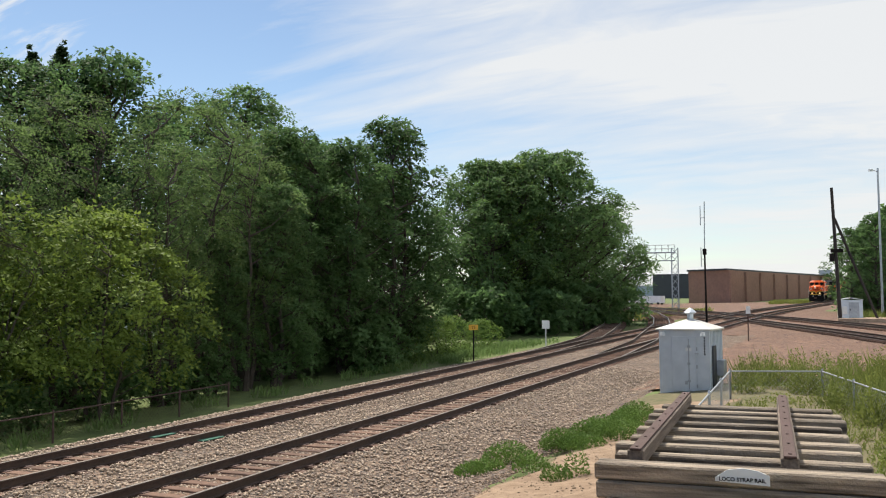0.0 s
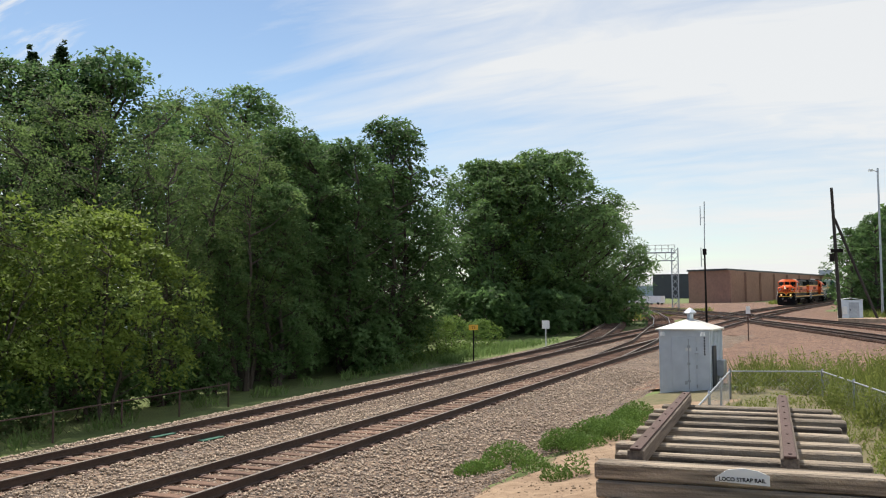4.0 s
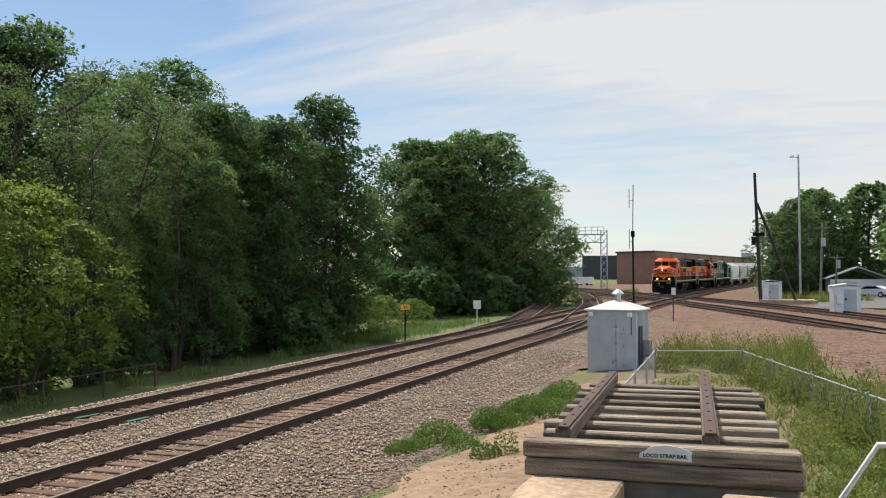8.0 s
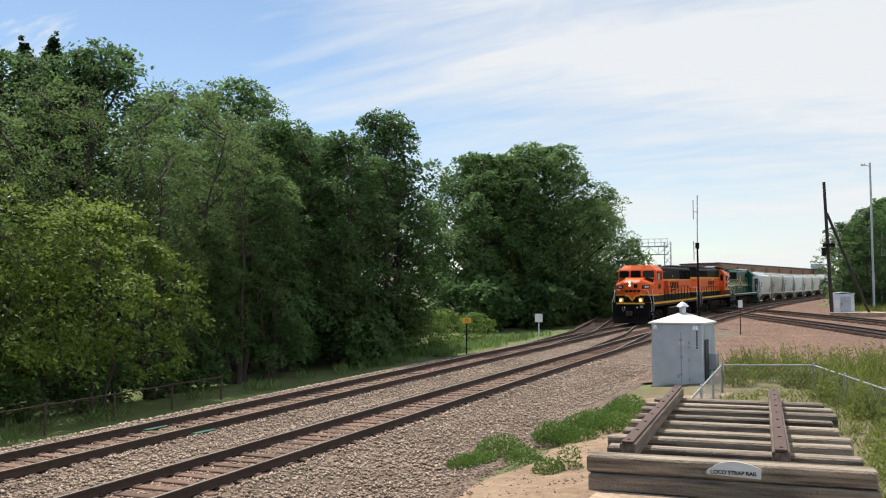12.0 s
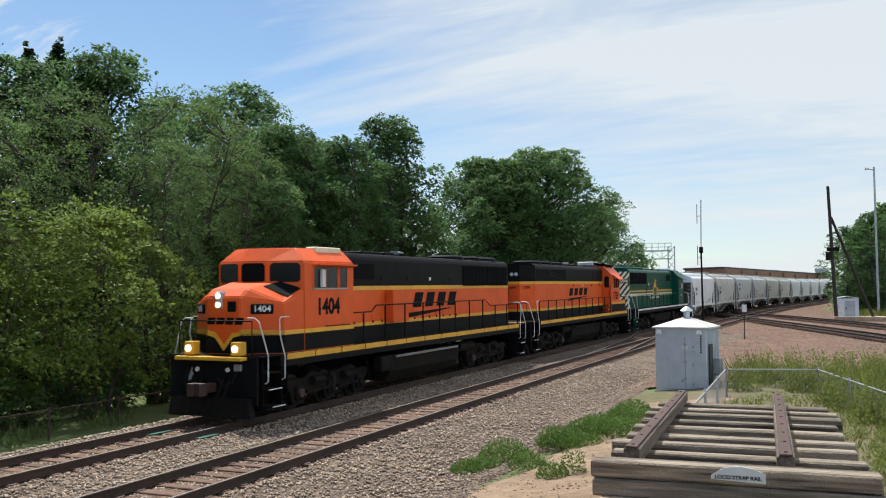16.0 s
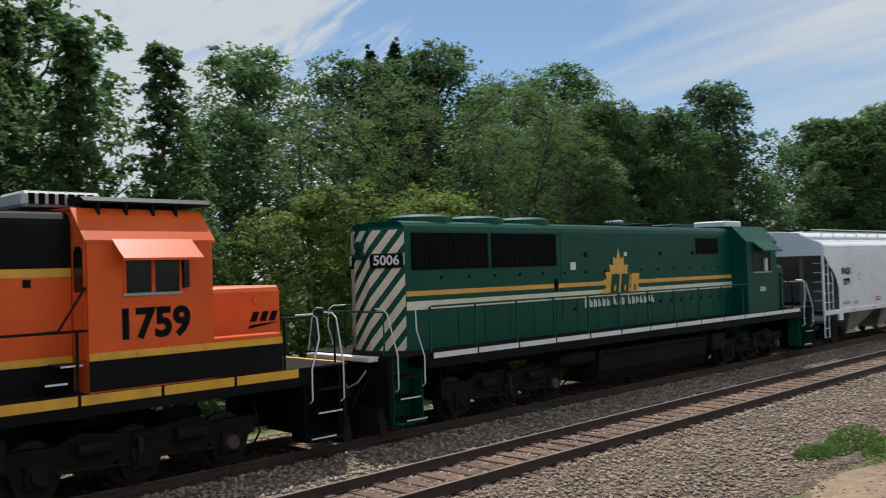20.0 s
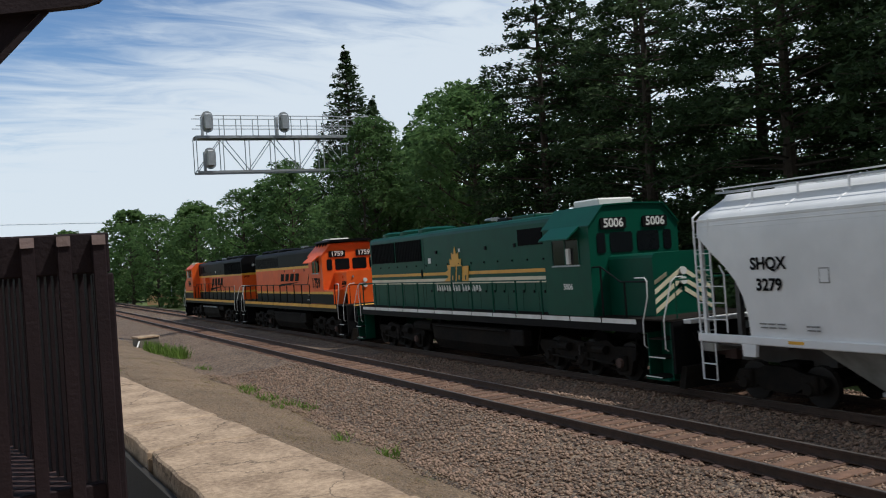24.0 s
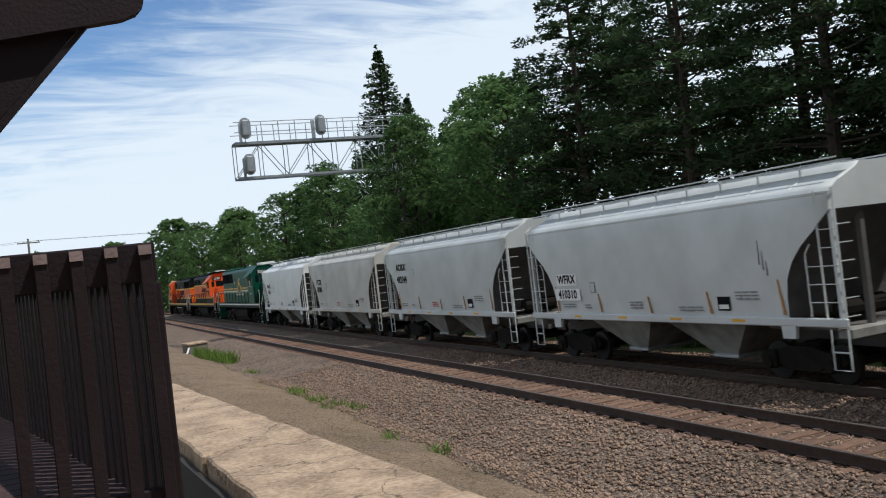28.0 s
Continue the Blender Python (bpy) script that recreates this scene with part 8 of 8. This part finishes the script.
clumps("path_weeds", "low green weeds between the path and the ballast",
       [(-6.7 + 0.20 * k + rng.uniform(-0.35, 0.35), 17.3 + 0.80 * k + rng.uniform(-0.4, 0.4), rng.uniform(0.3, 0.62)) for k in range(11)] + [(-5.6, 17.4, 0.4), (-5.2, 20.0, 0.6), (-4.6, 21.0, 0.6), (-4.9, 22.5, 0.75), (-4.6, 23.6, 0.7), (-4.7, 16.1, 0.32), (-4.4, 16.4, 0.26)],
       0.5, leafy("low_weed_leaves", (0.045, 0.09, 0.018), (0.15, 0.24, 0.055), 0.3), 5, 0.062, 1300)
M_TRACK_WEED = leafy("track_weed_leaves", (0.055, 0.105, 0.02), (0.19, 0.29, 0.06), 0.35)
M_DRY_GRASS = leafy("dry_grass", (0.16, 0.12, 0.06), (0.36, 0.30, 0.16), 0.3)
blades("track_grass", "tufts of green grass in the gravel by the platform", [(-6.5, -46.8, 0.7), (-6.8, -45.2, 0.75), (-7.0, -43.8, 0.65), (-6.5, -48.2, 0.5)], 0.62, M_TRACK_WEED, 61, 70, 0.30, 0.016)
blades("track_grass", "small tufts of grass in the gravel by the platform",
       [(-6.6, -28.2, 0.35), (-6.9, -26.0, 0.22), (-7.1, -23.6, 0.3), (-6.8, -24.4, 0.25), (-6.3, -27.0, 0.2), (-6.2, -15.6, 0.24), (-5.8, -17.0, 0.18), (-6.9, -37, 0.3), (-6.4, -25.2, 0.3), (-6.1, -23.0, 0.2)], 0.26, M_TRACK_WEED, 62, 90, 0.45, 0.013)
blades("dry_verge_grass", "short dry grass on the bare verge", patch(-6.6, -4.2, -42, 2, 70, 0.12, 0.4), 0.09, M_DRY_GRASS, 63, 60, 0.9, 0.008)
blades("lineside_grass", "long grass at the edge of the trees", patch(-20.8, -19.2, -60, 44, 110, 0.3, 0.7) + patch(-23, -18.4, 44, 62, 90, 0.4, 0.9), 0.45, M_LEAF, 7, 12, 0.3, 0.025)
blades("far_weeds", "rough grass by the distant tracks", patch(3, 12, 100, 135, 60, 0.8, 1.6) + patch(-30, -19.5, 100, 165, 60, 0.8, 1.8) + patch(-12, -4, 215, 245, 40, 1, 2), 0.8, M_WEED, 9, 3, 0.3, 0.08)
blades("dry_stalks", "dry brown plant stalks beside the concrete block", [(-2.75, 8.3, 0.25), (-2.6, 7.7, 0.2), (-2.55, 9.2, 0.2), (-2.7, 9.8, 0.2)], 0.75, M_BARK, 10, 60, 0.12, 0.008)


def bed_grass():
    """Short thick grass on the raised bed between the two blocks."""
    g = np.random.default_rng(31)
    n = 5200
    pos = np.stack([g.uniform(-1.14, -0.34, n), g.uniform(6.3, 8.8, n), np.full(n, 1.2)], 1)
    keep = (pos[:, 0] > -0.70) | (pos[:, 1] < 8.4)
    pos = pos[keep]
    hump = 0.10 + 0.10 * np.sin(pos[:, 0] * 7) * np.sin(pos[:, 1] * 5 + 1)
    pos[:, 2] += g.uniform(0.0, 1.0, len(pos)) * (0.08 + hump)
    d = g.normal(0, 0.5, (len(pos), 3)) + np.array([0, 0, 0.8])
    return tagged(new("bed_grass", leaf_mesh("bed_grass", pos, d, 0.07, M_GRASS, 0.3, 1.0)), "thick green grass on the raised bed", "grass", "", "stuff")


M_GRASS = leafy("short_grass", (0.05, 0.10, 0.02), (0.17, 0.28, 0.06), 0.35)
bed_grass()
blades("verge_grass", "short green grass beside the timber display", patch(0.9, 3.4, 9.0, 20, 70, 0.3, 0.7), 0.16, M_GRASS, 24, 60, 0.5, 0.010)


# ---- the deck railing and the roof beside the camera ----

LEAN = 0.212       # the deck's long side draws away from the track by this much for each metre


def deck_railing():
    root = thing("deck_railing", "dark brown stained wooden deck railing with vertical pickets", "railing")
    z0, z1 = 2.60, 3.636
    for k in range(16):
        x = -0.296 + 0.119 * k
        p = part("picket", boxy(x - 0.024, x + 0.024, -3.50, -3.46, z0 - 0.35, z1 - 0.008, 0.004), M_BROWN, root, "brown picket")
        part("cut_end", boxy(x - 0.023, x + 0.023, -3.459, -3.452, z1 - 0.046, z1 - 0.010), M_ENDGRAIN, p, "pale cut picket end")
    part("top_rail", boxy(-0.335, 1.7, -3.60, -3.502, z1 - 0.15, z1, 0.006), M_BROWN, root, "top rail")
    part("bottom_rail", boxy(-0.335, 1.7, -3.56, -3.502, z0 + 0.02, z0 + 0.11, 0.006), M_BROWN, root, "bottom rail")
    part("corner_post", boxy(-0.345, -0.27, -3.60, -3.503, z0 - 1.2, z1 - 0.152, 0.006), M_BROWN, root, "corner post")
    turn = -math.degrees(math.atan(LEAN))
    for k in range(55):      # close-set pickets along the track side
        d = 0.05 + 0.119 * k
        b = part("side_picket", boxy(-0.020, 0.020, -0.024, 0.024, z0 - 0.35, z1 - 0.05, 0.003), M_BROWN, root, "brown picket")
        b.matrix_basis = pose(-0.32 + LEAN * d, -3.62 - d, 0, 0, 0, -turn)
    rail = part("side_rail", boxy(-0.035, 0.035, -6.6, 0.0, z1 - 0.14, z1, 0.006), M_BROWN, root, "side rail")
    rail.matrix_basis = pose(-0.30, -3.60, 0, 0, 0, -turn)


deck_railing()
deck = thing("deck_floor", "brown stained board deck with open joints", "deck")
for k in range(46):
    y = -3.66 - 0.14 * k
    part("board", boxy(-0.30 + LEAN * (-3.6 - y), 3.0, y - 0.130, y, 2.54, 2.58, 0.004), M_DECK, deck)
joist = part("joist", boxy(-0.04, 0.04, -6.5, 0.0, 1.0, 2.53), M_BROWN, deck, "skirt board under the deck")
joist.matrix_basis = pose(-0.26, -3.62, 0, 0, 0, math.degrees(math.atan(LEAN)))


def depot_roof():
    """The corner of the depot's roof over the camera: a gutter with a rounded end, and the gable bracket under it."""
    root = thing("depot_roof", "dark brown roof corner with a rounded gutter end and a bracket", "roof")
    part("gutter", prism([(-0.455, 4.72), (-0.445, 4.68), (-0.415, 4.646), (-0.354, 4.621), (0.129, 4.534), (3.0, 4.02), (3.0, 5.2), (-0.50, 5.2), (-0.465, 4.80)], "y", -4.06, -4.0), M_BROWN, root, "dark gutter end")
    part("bracket", prism([(-0.20, 4.62), (0.3, 4.62), (3.0, 4.3), (3.0, 1.02), (0.21, 4.17)], "y", -4.20, -4.062), M_BROWN, root, "dark gable bracket")
    part("bracket_edge", prism([(-0.214, 4.597), (-0.185, 4.592), (0.20, 4.168), (3.0, 1.04), (3.0, 0.97), (0.17, 4.16)], "y", -4.062, -4.03), M_BROWN, root, "bracket edge board")
    part("roof_sheet", boxy(1.6, 4.0, -12, -4.06, 5.0, 5.2), M_BROWN, root, "roof sheet")


depot_roof()


def stair_rail():
    """White pipe handrails of the steps down from the deck."""
    root = thing("stair_handrail", "white painted pipe handrail beside the steps", "handrail")
    part("pipe", tube([(0.57, 6.5, 1.3), (0.57, 6.5, 2.05), (0.80, 6.5, 2.43), (1.9, 6.5, 2.5)], 0.022, 8), M_WHITE, root, "white bent pipe")
    part("pipe", tube([(0.70, 6.3, 1.3), (0.70, 6.3, 1.80), (0.86, 6.3, 2.08), (1.9, 6.3, 2.15)], 0.022, 8), M_WHITE, root, "white bent pipe")


stair_rail()


def depot():
    """The depot that the camera stands beside: its paved platform and a boarded wall."""
    root = thing("depot_platform", "paved platform beside the depot, worn concrete", "platform", kind="structure")
    part("paving", boxy(-0.95, 3.0, -3.3, 4.2, 0.2, 1.85, 0.02), M_CONCRETE, root, "worn concrete paving")
    wall = thing("depot_wall", "dark brown boarded wall of the depot", "wall", kind="structure")
    for k in range(16):
        part("board", boxy(3.0 + 0.006 * (k % 2), 3.2, -3.3, 4.2, 1.85 + 0.2 * k, 2.045 + 0.2 * k), M_BROWN, wall)


depot()


# ---- sleepers and loose stones ----
def lay_ties():
    me = bpy.data.meshes.new("tie")
    bm = boxy(-1.3, 1.3, -0.115, 0.115, -0.36, -0.168, 0.012)
    bm.to_mesh(me)
    bm.free()
    me.materials.append(M_TIE)
    plate = bpy.data.meshes.new("tie_plate")
    bm = bmesh.new()
    for x in (-0.753, 0.753):
        add_box(bm, x - 0.17, x + 0.17, -0.09, 0.09, -0.17, -0.155)
    bm.to_mesh(plate)
    bm.free()
    plate.materials.append(M_RUST)
    r = random.Random(3)
    for root, pts, near, lift in TIES:
        far = bmesh.new()
        path = resample([(x, y, 0) for x, y in pts], 0.53)
        for i, p in enumerate(path):
            q = path[min(i + 1, len(path) - 1)] - path[max(i - 1, 0)]
            yaw = math.degrees(math.atan2(-q.x, q.y)) + r.uniform(-1.5, 1.5)
            m = pose(p.x + r.uniform(-0.05, 0.05), p.y, rail_z(p.y) + lift + r.uniform(-0.012, 0.004), 0, 0, yaw)
            if near and near[0] < p.y < near[1]:
                t = new("tie", me)
                t.parent, t.matrix_basis = root, m
                if p.y < 35 and p.y > -30:
                    s = new("tie_plate", plate)
                    s.parent = t
            elif -160 < p.y < 260:
                vs = [m @ Vector(v) for v in ((-1.3, -0.115, -0.17), (1.3, -0.115, -0.17), (1.3, 0.115, -0.17), (-1.3, 0.115, -0.17), (-1.3, -0.115, -0.3), (1.3, -0.115, -0.3), (1.3, 0.115, -0.3), (-1.3, 0.115, -0.3))]
                vs = [far.verts.new(v) for v in vs]
                for f in ((0, 1, 2, 3), (4, 5, 1, 0), (5, 6, 2, 1), (6, 7, 3, 2), (7, 4, 0, 3)):
                    far.faces.new([vs[k] for k in f])
        tagged(part("distant_ties", far, M_TIE, root, "dark wooden sleepers"), kind="stuff")


lay_ties()


def scatter_stones(name, label, n, region, size, seed, mat=M_STONE):
    """Loose angular stones lying on the bed, one object."""
    g = np.random.default_rng(seed)
    x0, x1, y0, y1, power = region
    xs = g.uniform(x0, x1, n)
    u = g.uniform(-1, 1, n)
    ys = y1 * np.abs(u) ** power if y0 == 0 else y0 * np.abs(u) ** power
    keep = np.ones(n, bool)
    for c in (X_NEAR, X_FAR):
        for o in (-0.753, 0.753):
            keep &= np.abs(xs - c - o) > 0.11
        on_tie = (np.abs(xs - c) < 1.3) & (((ys + 320) % 0.53 < 0.13) | ((ys + 320) % 0.53 > 0.40))
        keep &= ~(on_tie & (g.uniform(0, 1, n) < 0.9))
    xs, ys = xs[keep], ys[keep]
    m = len(xs)
    s = size * g.uniform(0.5, 1.5, m)
    base = np.array([(1, 0, 0), (-1, 0, 0), (0, 1, 0), (0, -1, 0), (0, 0, 0.75), (0, 0, -0.75)], float)
    v = base[None] * g.uniform(0.65, 1.25, (m, 6, 1)) + g.normal(0, 0.14, (m, 6, 3))
    a = g.uniform(0, 2 * math.pi, m)
    c, sn = np.cos(a)[:, None], np.sin(a)[:, None]
    v = np.stack([v[:, :, 0] * c - v[:, :, 1] * sn, v[:, :, 0] * sn + v[:, :, 1] * c, v[:, :, 2]], 2) * s[:, None, None]
    z = np.array([ground_z(float(x), float(y)) for x, y in zip(xs, ys)]) + 0.035 + s * 0.25
    v += np.stack([xs, ys, z], 1)[:, None, :]
    tri = np.array([(0, 2, 4), (2, 1, 4), (1, 3, 4), (3, 0, 4), (2, 0, 5), (1, 2, 5), (3, 1, 5), (0, 3, 5)])
    f = (tri[None] + 6 * np.arange(m)[:, None, None]).reshape(-1, 3)
    me = bpy.data.meshes.new(name)
    me.vertices.add(6 * m)
    me.vertices.foreach_set("co", v.reshape(-1))
    me.loops.add(3 * len(f))
    me.loops.foreach_set("vertex_index", f.reshape(-1))
    me.polygons.add(len(f))
    me.polygons.foreach_set("loop_start", np.arange(0, 3 * len(f), 3))
    me.polygons.foreach_set("loop_total", np.full(len(f), 3))
    me.materials.append(mat)
    me.update(calc_edges=True)
    return tagged(new(name, me), label, "gravel", "", "stuff")


scatter_stones("ballast_stones", "loose angular pink and grey ballast stones", 48000, (-17.6, -6.4, 0, 40, 1.3), 0.037, 1)
scatter_stones("ballast_stones", "loose angular brown and grey ballast stones", 42000, (-17.6, -6.4, -34, 0, 1.3), 0.037, 11, M_STONE_BROWN)
scatter_stones("path_gravel", "small loose gravel on the bare path", 5000, (-6.8, -3.2, 0, 24, 1.2), 0.022, 2, M_STONE_DULL)
scatter_stones("path_gravel", "small loose gravel on the bare verge", 9000, (-7.2, -3.2, -34, 0, 1.2), 0.022, 12, M_STONE_DULL)


# ---- motion: the train comes round the bend and passes ----
HEAD = [(0, 206.7), (3, 177.2), (6, 144.2), (7.5, 125.7), (9, 106.7), (12, 69.4), (14.5, 38.2), (16, 19.6), (17, 7.6), (18, -5.0), (19.5, -24.05), (20, -30.75), (21.2, -45.85), (22.5, -61.9), (25, -92.4), (28, -130.6)]
TRUE_Y = [-400.0 + 4 * i for i in range(300)]
ALONG = list(np.cumsum([0.0] + [math.hypot(b - a, bend(b) - bend(a)) for a, b in zip(TRUE_Y, TRUE_Y[1:])]) - 400.0)


def on_line(s):
    """The point of the far track's middle line at the distance s along it."""
    y = float(np.interp(s, ALONG, TRUE_Y))
    return Vector((X_FAR + bend(y), y, rail_z(y)))


def head_at(t):
    """Smooth through the known places of the train's head."""
    ts, hs = [p[0] for p in HEAD], [float(np.interp(p[1], TRUE_Y, ALONG)) for p in HEAD]
    return float(sum(np.interp(min(28, max(0, t + d)), ts, hs) for d in (-0.8, -0.4, 0, 0.4, 0.8)) / 5) if 0.8 < t < 27.2 else float(np.interp(t, ts, hs))


def motions():
    times = [0.5 * i for i in range(57)]
    heads = [head_at(t) for t in times]
    for ob, back, turned, length in TRAIN:
        rows = []
        for t, s in zip(times, heads):
            a, b = on_line(s + back - length * 0.32), on_line(s + back + length * 0.32)
            mid, d = (a + b) / 2, (b - a)
            yaw = math.degrees(math.atan2(-d.x, d.y))
            tilt = math.degrees(math.atan2(d.z, math.hypot(d.x, d.y)))
            m = pose(mid.x, mid.y, mid.z, tilt, 0, yaw)
            rows.append((t, m @ pose(0, 0, 0, 0, 0, 180) if turned else m))
        walk(ob, rows)


motions()
